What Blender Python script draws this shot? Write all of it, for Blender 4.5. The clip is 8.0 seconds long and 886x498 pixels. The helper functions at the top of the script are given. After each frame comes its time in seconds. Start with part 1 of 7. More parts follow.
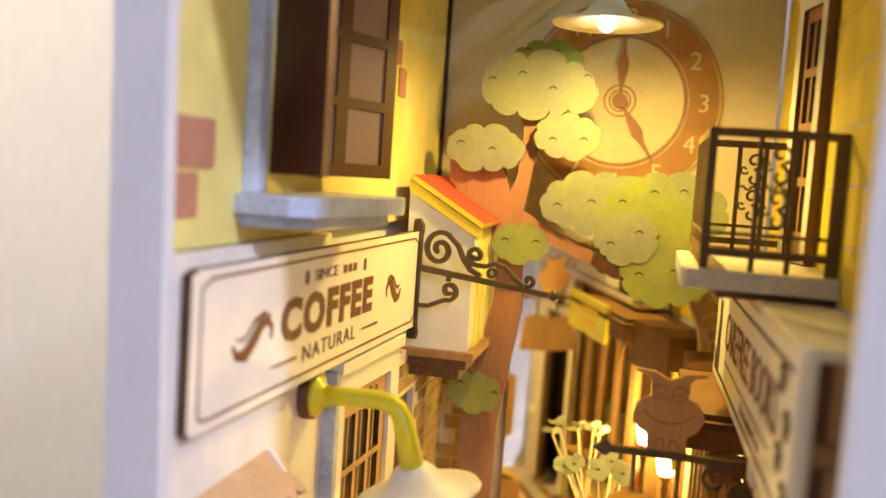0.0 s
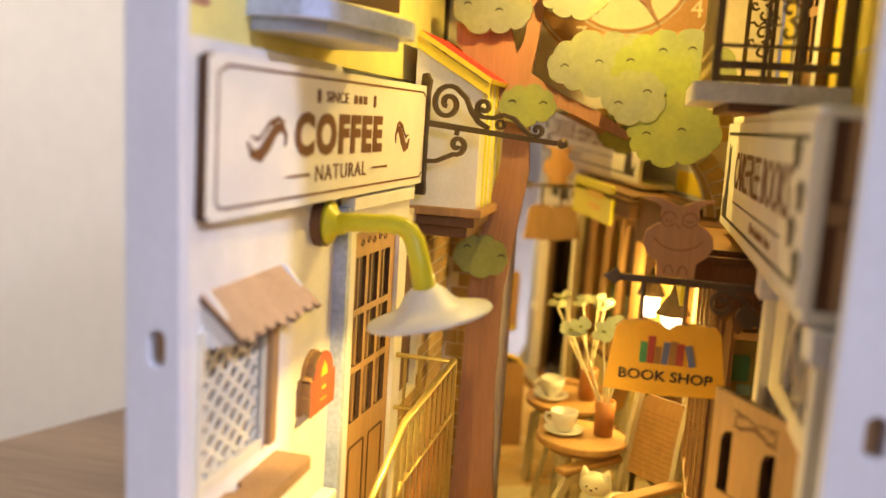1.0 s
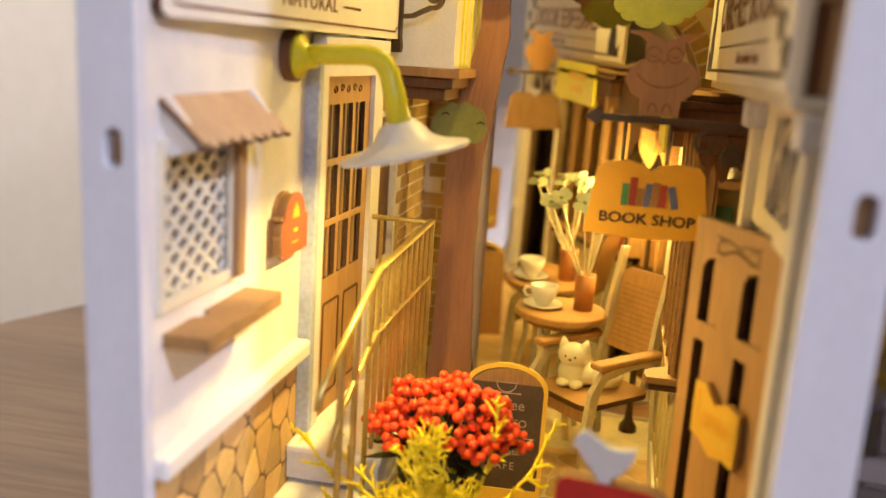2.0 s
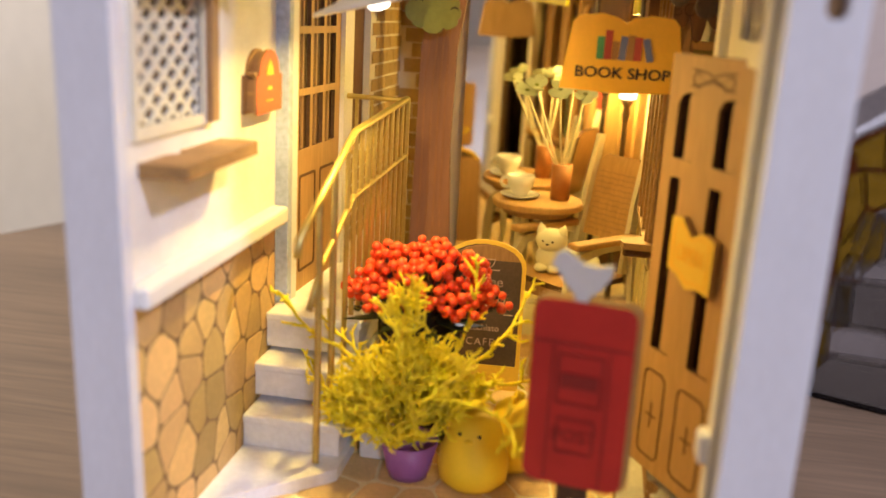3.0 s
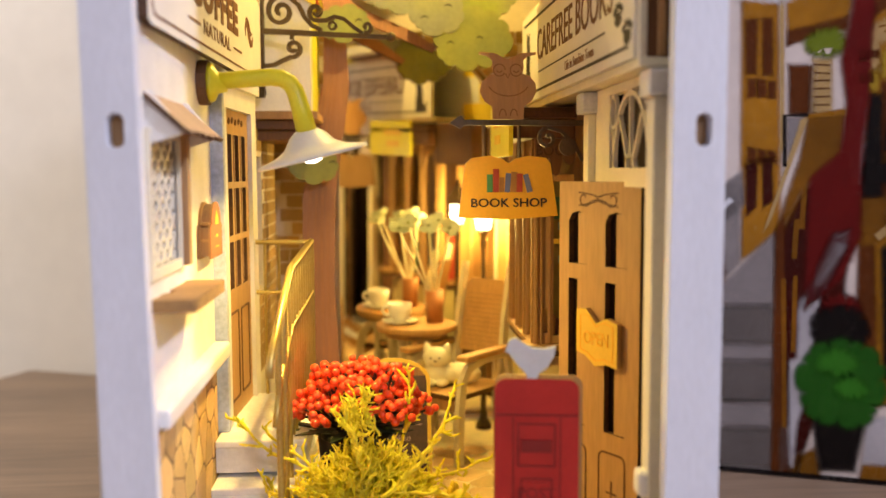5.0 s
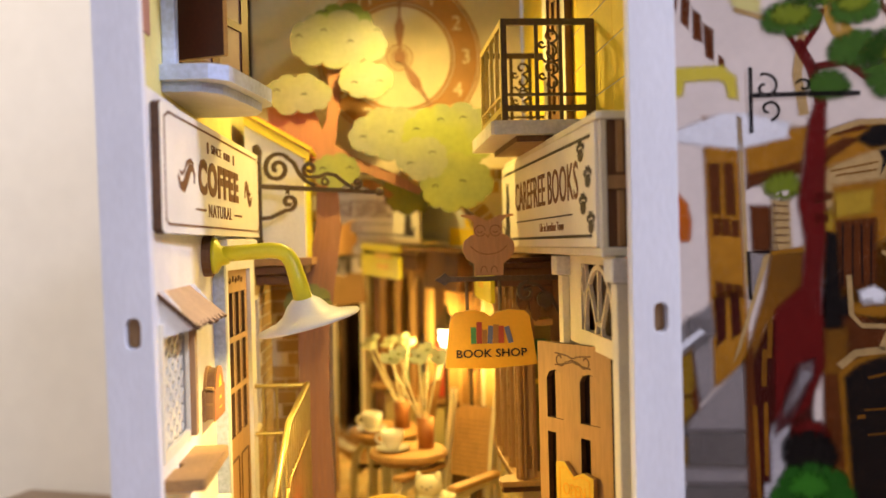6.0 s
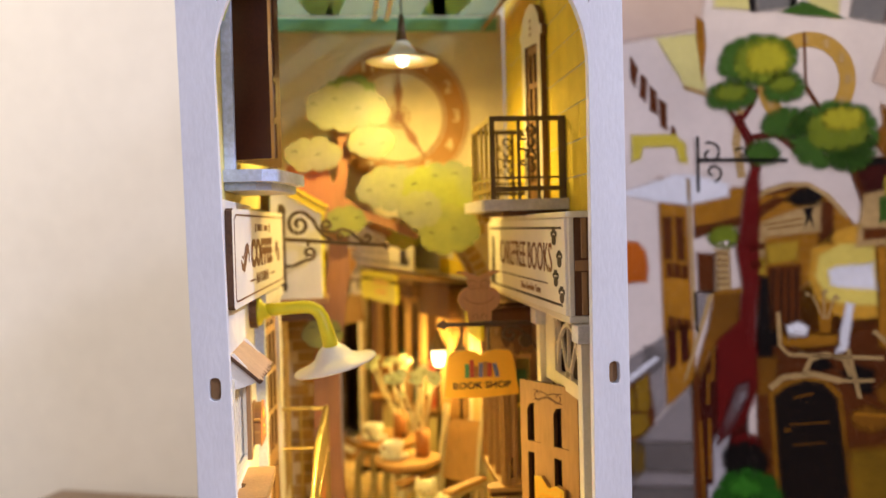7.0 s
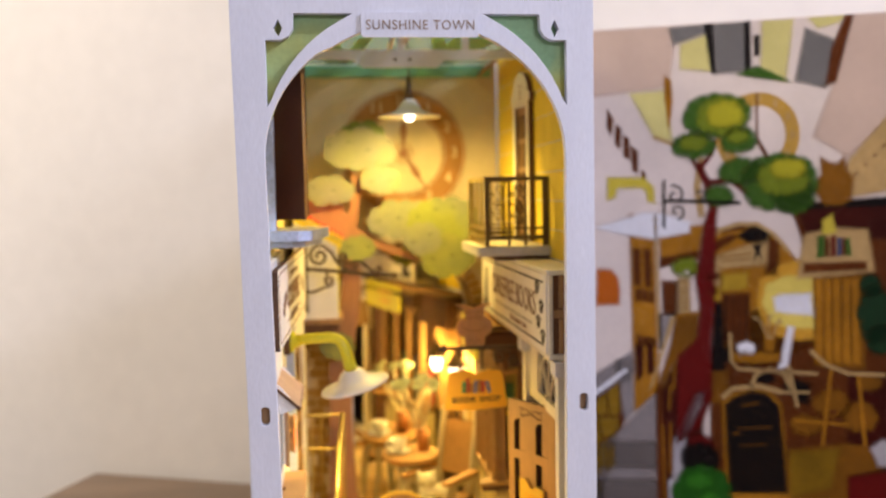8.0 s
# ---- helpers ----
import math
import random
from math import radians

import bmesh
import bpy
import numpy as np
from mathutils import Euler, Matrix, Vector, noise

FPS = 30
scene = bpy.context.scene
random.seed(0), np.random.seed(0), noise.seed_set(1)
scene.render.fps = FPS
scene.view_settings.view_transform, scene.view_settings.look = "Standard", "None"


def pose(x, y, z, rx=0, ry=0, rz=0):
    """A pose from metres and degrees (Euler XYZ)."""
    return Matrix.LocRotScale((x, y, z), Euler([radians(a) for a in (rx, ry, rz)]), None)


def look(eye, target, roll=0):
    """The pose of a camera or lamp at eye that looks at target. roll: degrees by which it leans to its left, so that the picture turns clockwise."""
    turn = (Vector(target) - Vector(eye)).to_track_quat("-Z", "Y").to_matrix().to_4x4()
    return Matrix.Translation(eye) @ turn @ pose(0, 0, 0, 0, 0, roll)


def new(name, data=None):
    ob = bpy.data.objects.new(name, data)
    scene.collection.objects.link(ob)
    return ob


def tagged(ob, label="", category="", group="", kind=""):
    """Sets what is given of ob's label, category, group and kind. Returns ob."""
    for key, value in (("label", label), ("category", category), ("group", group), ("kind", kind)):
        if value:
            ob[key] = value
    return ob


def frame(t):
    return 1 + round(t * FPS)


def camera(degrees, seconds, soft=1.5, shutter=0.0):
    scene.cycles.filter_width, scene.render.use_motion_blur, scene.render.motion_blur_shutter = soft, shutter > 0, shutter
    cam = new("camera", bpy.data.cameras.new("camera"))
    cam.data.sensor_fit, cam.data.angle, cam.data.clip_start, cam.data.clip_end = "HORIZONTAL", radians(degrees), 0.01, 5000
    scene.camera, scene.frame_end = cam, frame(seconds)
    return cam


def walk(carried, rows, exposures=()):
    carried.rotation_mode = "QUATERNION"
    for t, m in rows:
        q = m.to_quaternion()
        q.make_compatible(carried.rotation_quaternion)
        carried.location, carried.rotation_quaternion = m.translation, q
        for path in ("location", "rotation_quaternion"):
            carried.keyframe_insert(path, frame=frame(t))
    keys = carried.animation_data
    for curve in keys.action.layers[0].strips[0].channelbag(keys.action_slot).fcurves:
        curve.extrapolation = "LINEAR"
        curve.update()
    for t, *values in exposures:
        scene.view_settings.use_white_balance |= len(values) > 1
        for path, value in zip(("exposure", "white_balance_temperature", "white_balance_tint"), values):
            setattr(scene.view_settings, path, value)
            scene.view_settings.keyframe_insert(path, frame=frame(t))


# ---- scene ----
cam = camera(52.00, 8.0)
cam.data.dof.use_dof, cam.data.dof.focus_distance, cam.data.dof.aperture_fstop = True, 0.235, 12.0
PATH = [
    (0, (0.01903, -0.11723, 0.16783), (-0.02407, 0.07735, 0.15112), 3.81),
    (0.5, (0.01885, -0.12159, 0.15547), (-0.02442, 0.07237, 0.13302), 3.67),
    (1, (0.01875, -0.12095, 0.14325), (-0.02302, 0.07253, 0.11457), 3.55),
    (1.5, (0.02090, -0.11920, 0.13136), (-0.01957, 0.07361, 0.09693), 3.56),
    (1.7, (0.02038, -0.11704, 0.12771), (-0.01825, 0.07550, 0.08984), 3.77),
    (2.8, (0.02245, -0.12124, 0.10691), (-0.01023, 0.06965, 0.05697), 3.25),
    (3, (0.02254, -0.12216, 0.10194), (-0.00804, 0.06880, 0.05096), 3.16),
    (3.5, (0.02012, -0.12456, 0.09321), (0.00037, 0.06709, 0.03957), 2.17),
    (4, (0.00649, -0.12703, 0.09007), (0.00304, 0.06720, 0.04253), 1.38),
    (4.5, (-0.00193, -0.14177, 0.09440), (0.00534, 0.05520, 0.06051), 0.27),
    (5, (-0.00667, -0.15677, 0.09901), (0.00745, 0.04201, 0.08199), -0.27),
    (5.2, (-0.00666, -0.15748, 0.10103), (0.00811, 0.04167, 0.09003), -0.61),
    (6.3, (-0.00599, -0.18486, 0.12801), (0.01124, 0.01440, 0.12688), -1.74),
    (6.5, (-0.00998, -0.19383, 0.13060), (0.00896, 0.00527, 0.12934), -1.79),
    (7, (-0.01733, -0.22751, 0.14475), (0.00377, -0.02869, 0.13985), -1.47),
    (7.5, (-0.02599, -0.25755, 0.16120), (-0.00273, -0.05908, 0.15273), -1.23),
    (8, (-0.02727, -0.28157, 0.17401), (-0.00407, -0.08330, 0.16168), -1.05),
]
walk(cam, [(t, look(eye, target, roll)) for t, eye, target, roll in PATH], exposures=[(0, 0.08), (1.7, 0.02), (3.0, 0.0), (4.0, 0.05), (4.5, 0.14), (5.0, 0.18), (6.3, 0.18), (8.0, 0.18)])

from mathutils.geometry import tessellate_polygon

# ---- light ----
def srgb(r, g, b):
    return tuple(((v / 255 + 0.055) / 1.055) ** 2.4 if v > 10 else v / 255 / 12.92 for v in (r, g, b))


world = bpy.data.worlds.new("world")
scene.world = world
world.use_nodes = True
world.node_tree.nodes["Background"].inputs[0].default_value = (0.75, 0.80, 1.0, 1)
world.node_tree.nodes["Background"].inputs[1].default_value = 0.066


def lamp(name, kind, watts, colour, m, **more):
    data = bpy.data.lights.new(name, kind)
    data.energy, data.color = watts, colour
    if "radius" in more:
        data.shadow_soft_size = more["radius"]
    if "size" in more:
        data.size = more["size"]
    if "cone" in more:
        data.spot_size, data.spot_blend = radians(more["cone"]), more["blend"]
    ob = new(name, data)
    ob.matrix_world = m
    return ob


def at_m(x, y, z, rx=0, ry=0, rz=0):
    return pose(x / 1000, y / 1000, z / 1000, rx, ry, rz)


WARM = (1.0, 0.68, 0.165)
lamp("window_light", "AREA", 11.0, (0.74, 0.76, 1.0), look((0.80, -0.37, 0.86), (0.0, 0.02, 0.13)), size=0.06)
# Unseen area light added in front as fill for posts and floor.
lamp("front_fill_light", "AREA", 4.2, (0.86, 0.86, 1.0), look((0.50, -1.18, 0.58), (0.0, 0.05, 0.12)), size=0.22)
lamp("room_light", "AREA", 4.9, (1.0, 0.88, 0.72), look((-0.70, -0.02, 0.62), (-0.3, 0.32, 0.12)), size=0.3)
lamp("ceiling_bulb_light", "SPOT", 0.45, WARM, at_m(5.5, 115, 205.6, 9, 0, 0), radius=0.003, cone=180, blend=0.75)
lamp("wall_lamp_light", "AREA", 0.074, WARM, at_m(-22.3, 57.2, 99.2, 3, -13.5, 0), size=0.0024)
lamp("lantern_light", "POINT", 0.20, WARM, Matrix.Translation((0.0315, 0.172, 0.0815)), radius=0.003)

# ---- materials ----
MM = 0.001


def material(name, colour, rough=0.6, metal=0.0, grain=0.12, scale=300.0, bump=0.15, stain=0.1, stretch=(1, 1, 1), vary=0.0, glow=None, gloss=0.5, fine=None):
    """A procedural surface: stains (large), grain (small, may be stretched), a little relief."""
    m = bpy.data.materials.new(name)
    m.use_nodes = True
    nt = m.node_tree
    n, l = nt.nodes, nt.links
    bsdf = n["Principled BSDF"]
    bsdf.inputs["Roughness"].default_value, bsdf.inputs["Metallic"].default_value = rough, metal
    bsdf.inputs["Specular IOR Level"].default_value = gloss
    co = n.new("ShaderNodeTexCoord")
    mp = n.new("ShaderNodeMapping")
    mp.inputs["Scale"].default_value = stretch
    l.new(co.outputs["Object"], mp.inputs["Vector"])
    fine_tex = n.new("ShaderNodeTexNoise")
    fine_tex.inputs["Scale"].default_value, fine_tex.inputs["Detail"].default_value = scale * 4, 5
    l.new(mp.outputs[0], fine_tex.inputs["Vector"])
    big = n.new("ShaderNodeTexNoise")
    big.inputs["Scale"].default_value, big.inputs["Detail"].default_value = scale * 0.35, 3
    l.new(mp.outputs[0], big.inputs["Vector"])

    def mixed(tex, amount, base):
        ramp = n.new("ShaderNodeMapRange")
        ramp.inputs["From Min"].default_value, ramp.inputs["From Max"].default_value = 0.3, 0.7
        ramp.inputs["To Min"].default_value, ramp.inputs["To Max"].default_value = 1 - amount, 1 + amount * 0.5
        l.new(tex.outputs["Fac"], ramp.inputs["Value"])
        mul = n.new("ShaderNodeVectorMath")
        mul.operation = "SCALE"
        if isinstance(base, tuple):
            mul.inputs[0].default_value = base
        else:
            l.new(base, mul.inputs[0])
        l.new(ramp.outputs[0], mul.inputs["Scale"])
        return mul.outputs[0]

    out = mixed(big, stain, mixed(fine_tex, grain, tuple(colour)))
    if vary:
        info = n.new("ShaderNodeObjectInfo")
        ramp = n.new("ShaderNodeMapRange")
        ramp.inputs["To Min"].default_value, ramp.inputs["To Max"].default_value = 1 - vary, 1 + vary * 0.6
        l.new(info.outputs["Random"], ramp.inputs["Value"])
        mul = n.new("ShaderNodeVectorMath")
        mul.operation = "SCALE"
        l.new(out, mul.inputs[0])
        l.new(ramp.outputs[0], mul.inputs["Scale"])
        out = mul.outputs[0]
    l.new(out, bsdf.inputs["Base Color"])
    if bump:
        b = n.new("ShaderNodeBump")
        b.inputs["Strength"].default_value, b.inputs["Distance"].default_value = bump, 0.0004
        l.new(fine_tex.outputs["Fac"], b.inputs["Height"])
        l.new(b.outputs[0], bsdf.inputs["Normal"])
    if glow:
        bsdf.inputs["Emission Color"].default_value = (*glow[:3], 1)
        bsdf.inputs["Emission Strength"].default_value = glow[3]
    return m


GRAIN_V = (1, 1, 0.12)
white_frame = material("white_frame_paint", (0.67, 0.69, 0.77), 0.55, grain=0.05, stain=0.05, bump=0.2, stretch=(1, 1, 0.3))
white_wall = material("white_wall_print", (0.78, 0.76, 0.74), 0.6, grain=0.06, stain=0.08)
white_part = material("white_plastic", (0.80, 0.79, 0.77), 0.4, grain=0.03, stain=0.03, bump=0.05)
cream = material("cream_board", (0.74, 0.69, 0.56), 0.6, grain=0.06, stain=0.08)
sign_white = material("sign_board_white", (0.80, 0.77, 0.71), 0.5, grain=0.04, stain=0.05)
yellow_wall = material("yellow_wall_print", (0.84, 0.64, 0.05), 0.6, grain=0.07, stain=0.1)
yellow_joint = material("yellow_wall_joint", (0.50, 0.38, 0.05), 0.7, grain=0.1, stain=0.1)
yellow_near = material("yellow_green_wall_print", (0.74, 0.66, 0.24), 0.6, grain=0.06, stain=0.1)
yellow_paint = material("yellow_lamp_paint", (0.76, 0.69, 0.03), 0.35, grain=0.03, stain=0.05, bump=0.05)
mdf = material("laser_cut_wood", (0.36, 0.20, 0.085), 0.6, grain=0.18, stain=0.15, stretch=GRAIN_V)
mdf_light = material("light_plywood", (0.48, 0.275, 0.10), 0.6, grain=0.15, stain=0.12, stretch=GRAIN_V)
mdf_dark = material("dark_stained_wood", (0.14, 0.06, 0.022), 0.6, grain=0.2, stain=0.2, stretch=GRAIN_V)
shutter_brown = material("dark_brown_shutter", (0.075, 0.018, 0.008), 0.5, grain=0.15, stain=0.1)
owl_line = material("owl_engraved_line", (0.36, 0.17, 0.065), 0.7, grain=0.2, stain=0.2, bump=0)
engraved = material("engraved_wood_line", (0.24, 0.10, 0.035), 0.7, grain=0.2, stain=0.2, bump=0)
plaque_ink = material("engraved_grey_brown", (0.30, 0.22, 0.17), 0.7, grain=0.15, stain=0.15, bump=0)
burnt = material("burnt_wood_edge", (0.10, 0.045, 0.018), 0.8, grain=0.3, stain=0.3)
ply_edge = material("plywood_edge", (0.36, 0.20, 0.07), 0.75, grain=0.35, stain=0.25, scale=500, stretch=(1, 1, 4))
ink = material("black_print", (0.035, 0.025, 0.02), 0.6, grain=0.2, stain=0.2, bump=0)
brown_ink = material("brown_print", (0.16, 0.055, 0.018), 0.6, grain=0.2, stain=0.15, bump=0)
iron = material("dark_bronze_metal", (0.12, 0.08, 0.045), 0.45, 0.4, grain=0.2, stain=0.2, bump=0.1)
brass_rail = material("brass_coloured_rail", (0.54, 0.42, 0.15), 0.4, 0.85, grain=0.12, stain=0.15, bump=0.05)
blue_grey = material("blue_grey_stone_print", (0.44, 0.51, 0.70), 0.6, grain=0.2, stain=0.3, scale=200)
step_grey = material("grey_door_step", (0.60, 0.55, 0.46), 0.65, grain=0.12, stain=0.2)
stair_white = material("weathered_white_steps", (0.84, 0.85, 0.90), 0.6, grain=0.08, stain=0.1, scale=200)
roof_red = material("red_roof_print", (0.70, 0.10, 0.055), 0.55, grain=0.12, stain=0.1)
owl_brown = material("orange_brown_wood", (0.56, 0.30, 0.13), 0.6, grain=0.12, stain=0.15, stretch=GRAIN_V)
bark_line = material("bark_print_light", (0.385, 0.175, 0.08), 0.6, grain=0.15, stain=0.2)
# White boards tinted yellow so that they read as lit by warm lamps.
shop_warm_lit = material("warm_lit_shopfront_board", (0.84, 0.76, 0.56), 0.5, grain=0.05, stain=0.08)
olive_board = material("olive_board_print", (0.62, 0.52, 0.24), 0.6, grain=0.08, stain=0.15)
trunk_brown = material("tree_trunk_print", (0.36, 0.175, 0.10), 0.6, grain=0.12, stain=0.2, stretch=(1, 1, 0.1))
capital_grey = material("grey_white_capital", (0.66, 0.64, 0.62), 0.55, grain=0.15, stain=0.2)


def leaf_print(name, near, far):
    """A leaf print that runs from one green into another in soft washes."""
    m = material(name, near, 0.6, grain=0.1, stain=0.12, scale=160, bump=0.08)
    n, l = m.node_tree.nodes, m.node_tree.links
    co = n.new("ShaderNodeTexCoord")
    wash = n.new("ShaderNodeTexNoise")
    wash.inputs["Scale"].default_value, wash.inputs["Detail"].default_value = 42.0, 2.5
    l.new(co.outputs["Object"], wash.inputs["Vector"])
    ramp = n.new("ShaderNodeMapRange")
    ramp.inputs["From Min"].default_value, ramp.inputs["From Max"].default_value = 0.40, 0.62
    l.new(wash.outputs["Fac"], ramp.inputs["Value"])
    ratio = n.new("ShaderNodeMix")
    ratio.data_type = "RGBA"
    ratio.inputs["A"].default_value = (1, 1, 1, 1)
    ratio.inputs["B"].default_value = tuple(b / a for a, b in zip(near, far)) + (1,)
    l.new(ramp.outputs[0], ratio.inputs["Factor"])
    mul = n.new("ShaderNodeVectorMath")
    mul.operation = "MULTIPLY"
    bsdf = n["Principled BSDF"]
    l.new(bsdf.inputs["Base Color"].links[0].from_socket, mul.inputs[0])
    l.new(ratio.outputs["Result"], mul.inputs[1])
    l.new(mul.outputs[0], bsdf.inputs["Base Color"])
    return m


leaf_green = leaf_print("leaf_print_green", (0.19, 0.22, 0.09), (0.26, 0.28, 0.07))
leaf_pale = leaf_print("leaf_print_pale", (0.23, 0.24, 0.21), (0.27, 0.29, 0.15))
leaf_lime = leaf_print("leaf_print_lime", (0.20, 0.22, 0.15), (0.26, 0.30, 0.06))
leaf_deep = leaf_print("leaf_print_deep", (0.13, 0.19, 0.05), (0.18, 0.24, 0.05))
clock_paper = material("clock_wall_print", (0.60, 0.53, 0.43), 0.65, grain=0.05, stain=0.1, scale=120)
clock_brown = material("clock_ring_print", (0.40, 0.20, 0.07), 0.6, grain=0.12, stain=0.2)
clock_face = material("clock_face_print", (0.70, 0.61, 0.44), 0.6, grain=0.06, stain=0.1)
stone_mat = material("stone_print", (0.72, 0.46, 0.19), 0.65, grain=0.12, stain=0.15, scale=200, vary=0.4)
stone_joint = material("stone_joint", (0.23, 0.14, 0.06), 0.8, grain=0.2, stain=0.2)
cobble_mat = material("cobble_print", (0.82, 0.60, 0.29), 0.6, grain=0.12, stain=0.15, vary=0.2)
cobble_joint = material("cobble_joint", (0.84, 0.74, 0.46), 0.7, grain=0.12, stain=0.15)


def two_tone(m, ratio):
    """Single stones lean towards a second tone."""
    n, l = m.node_tree.nodes, m.node_tree.links
    info = n.new("ShaderNodeObjectInfo")
    spread = n.new("ShaderNodeMath")
    spread.operation = "MULTIPLY"
    spread.inputs[1].default_value = 7.31
    part_of = n.new("ShaderNodeMath")
    part_of.operation = "FRACT"
    l.new(info.outputs["Random"], spread.inputs[0])
    l.new(spread.outputs[0], part_of.inputs[0])
    tone = n.new("ShaderNodeMix")
    tone.data_type = "RGBA"
    tone.inputs["A"].default_value, tone.inputs["B"].default_value = (1, 1, 1, 1), (*ratio, 1)
    l.new(part_of.outputs[0], tone.inputs["Factor"])
    mul = n.new("ShaderNodeVectorMath")
    mul.operation = "MULTIPLY"
    bsdf = n["Principled BSDF"]
    l.new(bsdf.inputs["Base Color"].links[0].from_socket, mul.inputs[0])
    l.new(tone.outputs["Result"], mul.inputs[1])
    l.new(mul.outputs[0], bsdf.inputs["Base Color"])


two_tone(stone_mat, (0.84, 0.91, 0.70))
two_tone(cobble_mat, (0.92, 0.86, 0.78))
brick_mat = material("wall_brick_print", (0.40, 0.26, 0.09), 0.65, grain=0.15, stain=0.2, vary=0.25)
pink_brick = material("pink_brick_print", (0.46, 0.22, 0.15), 0.6, grain=0.15, stain=0.15)
tan_awning = material("tan_awning_wood", (0.50, 0.32, 0.20), 0.6, grain=0.12, stain=0.15)
orange_sign = material("orange_sign_print", (0.86, 0.44, 0.03), 0.5, grain=0.04, stain=0.05)
open_yellow = material("open_sign_yellow", (0.80, 0.52, 0.06), 0.5, grain=0.05, stain=0.08)
sign_red = material("red_sign_print", (0.70, 0.07, 0.03), 0.5, grain=0.05, stain=0.08)
mail_red = material("letterbox_red", (0.52, 0.022, 0.018), 0.45, grain=0.06, stain=0.1)
mail_dark = material("letterbox_dark_red", (0.27, 0.014, 0.013), 0.5, grain=0.06, stain=0.1)
berry_red = material("red_berry", (0.84, 0.08, 0.018), 0.36, grain=0.08, stain=0.15, bump=0.03)
moss_yellow = material("preserved_moss", (0.96, 0.84, 0.05), 0.7, grain=0.2, stain=0.2)
moss_yellow.node_tree.nodes["Principled BSDF"].inputs["Subsurface Weight"].default_value = 0.6
moss_yellow.node_tree.nodes["Principled BSDF"].inputs["Subsurface Radius"].default_value = (0.001, 0.0008, 0.0002)
mn, ml = moss_yellow.node_tree.nodes, moss_yellow.node_tree.links
glow_through = mn.new("ShaderNodeBsdfTranslucent")
glow_through.inputs["Color"].default_value = (0.90, 0.76, 0.05, 1)
moss_mix = mn.new("ShaderNodeMixShader")
moss_mix.inputs[0].default_value = 0.12
ml.new(mn["Principled BSDF"].outputs[0], moss_mix.inputs[1])
ml.new(glow_through.outputs[0], moss_mix.inputs[2])
ml.new(moss_mix.outputs[0], mn["Material Output"].inputs["Surface"])
pot_purple = material("purple_pot", (0.34, 0.13, 0.44), 0.4, grain=0.06, stain=0.1)
chick_yellow = material("yellow_resin", (0.88, 0.64, 0.03), 0.5, grain=0.03, stain=0.04, bump=0.03)
cat_white = material("cream_resin", (0.80, 0.76, 0.58), 0.35, grain=0.03, stain=0.05, bump=0.03)
bird_white = material("white_bird_board", (0.72, 0.74, 0.80), 0.5, grain=0.04, stain=0.05)
chalk_black = material("chalkboard", (0.085, 0.052, 0.034), 0.6, grain=0.2, stain=0.25)
chalk = material("chalk_print", (0.50, 0.36, 0.28), 0.8, grain=0.3, stain=0.2, bump=0)
shop_window_print = material("shop_window_print", (0.42, 0.36, 0.09), 0.4, grain=0.15, stain=0.45, scale=70)
window_mint = material("mint_print", (0.30, 0.52, 0.36), 0.5, grain=0.1, stain=0.15)
terracotta = material("terracotta_pot", (0.38, 0.15, 0.045), 0.5, grain=0.1, stain=0.15)
flower_white = material("white_flower", (0.52, 0.57, 0.40), 0.5, grain=0.06, stain=0.1)
stem_white = material("pale_stem", (0.66, 0.60, 0.42), 0.5, grain=0.1, stain=0.1)
green_pane_mat = leaf_print("green_pane_print", (0.24, 0.42, 0.22), (0.50, 0.48, 0.10))
teal_paint = material("teal_beam_print", (0.20, 0.50, 0.38), 0.5, grain=0.06, stain=0.2)
# Near-black sheet colour that paints in the shade behind openings.
painted_shade = material("painted_recess_shade", (0.03, 0.012, 0.006), 0.7, grain=0.1, stain=0.1)
pink_pane = material("frosted_pane_print", (0.24, 0.15, 0.12), 0.6, grain=0.05, stain=0.15, scale=80)
carton_white = material("carton_print_white", (0.65, 0.554, 0.482), 0.45, grain=0.03, stain=0.1, scale=90, bump=0, gloss=0.12)
carton_beige = material("carton_print_beige", (0.542, 0.402, 0.314), 0.45, grain=0.03, stain=0.1, scale=90, bump=0, gloss=0.12)
carton_stone = material("carton_print_stone", (0.235, 0.203, 0.19), 0.45, grain=0.06, stain=0.15, scale=160, bump=0, gloss=0.12)
carton_stone_dark = material("carton_print_stone_dark", (0.122, 0.102, 0.0895), 0.45, grain=0.06, stain=0.15, scale=160, bump=0, gloss=0.12)
carton_stone_light = material("carton_print_stone_light", (0.434, 0.402, 0.402), 0.45, grain=0.06, stain=0.15, scale=160, bump=0, gloss=0.12)
carton_grey = material("carton_print_grey", (0.151, 0.142, 0.132), 0.45, grain=0.06, stain=0.15, scale=160, bump=0, gloss=0.12)
carton_pale_yellow = material("carton_print_pale_yellow", (0.586, 0.518, 0.19), 0.45, grain=0.06, stain=0.15, scale=160, bump=0, gloss=0.12)
carton_yellow = material("carton_print_yellow", (0.546, 0.434, 0.0472), 0.45, grain=0.06, stain=0.15, scale=160, bump=0, gloss=0.12)
carton_yellow_dark = material("carton_print_yellow_dark", (0.396, 0.245, 0.019), 0.45, grain=0.06, stain=0.15, scale=160, bump=0, gloss=0.12)
carton_clock = material("carton_print_clock", (0.491, 0.283, 0.0472), 0.45, grain=0.06, stain=0.15, scale=160, bump=0, gloss=0.12)
carton_ochre = material("carton_print_ochre", (0.368, 0.152, 0.00871), 0.45, grain=0.12, stain=0.35, scale=90, bump=0, gloss=0.12)
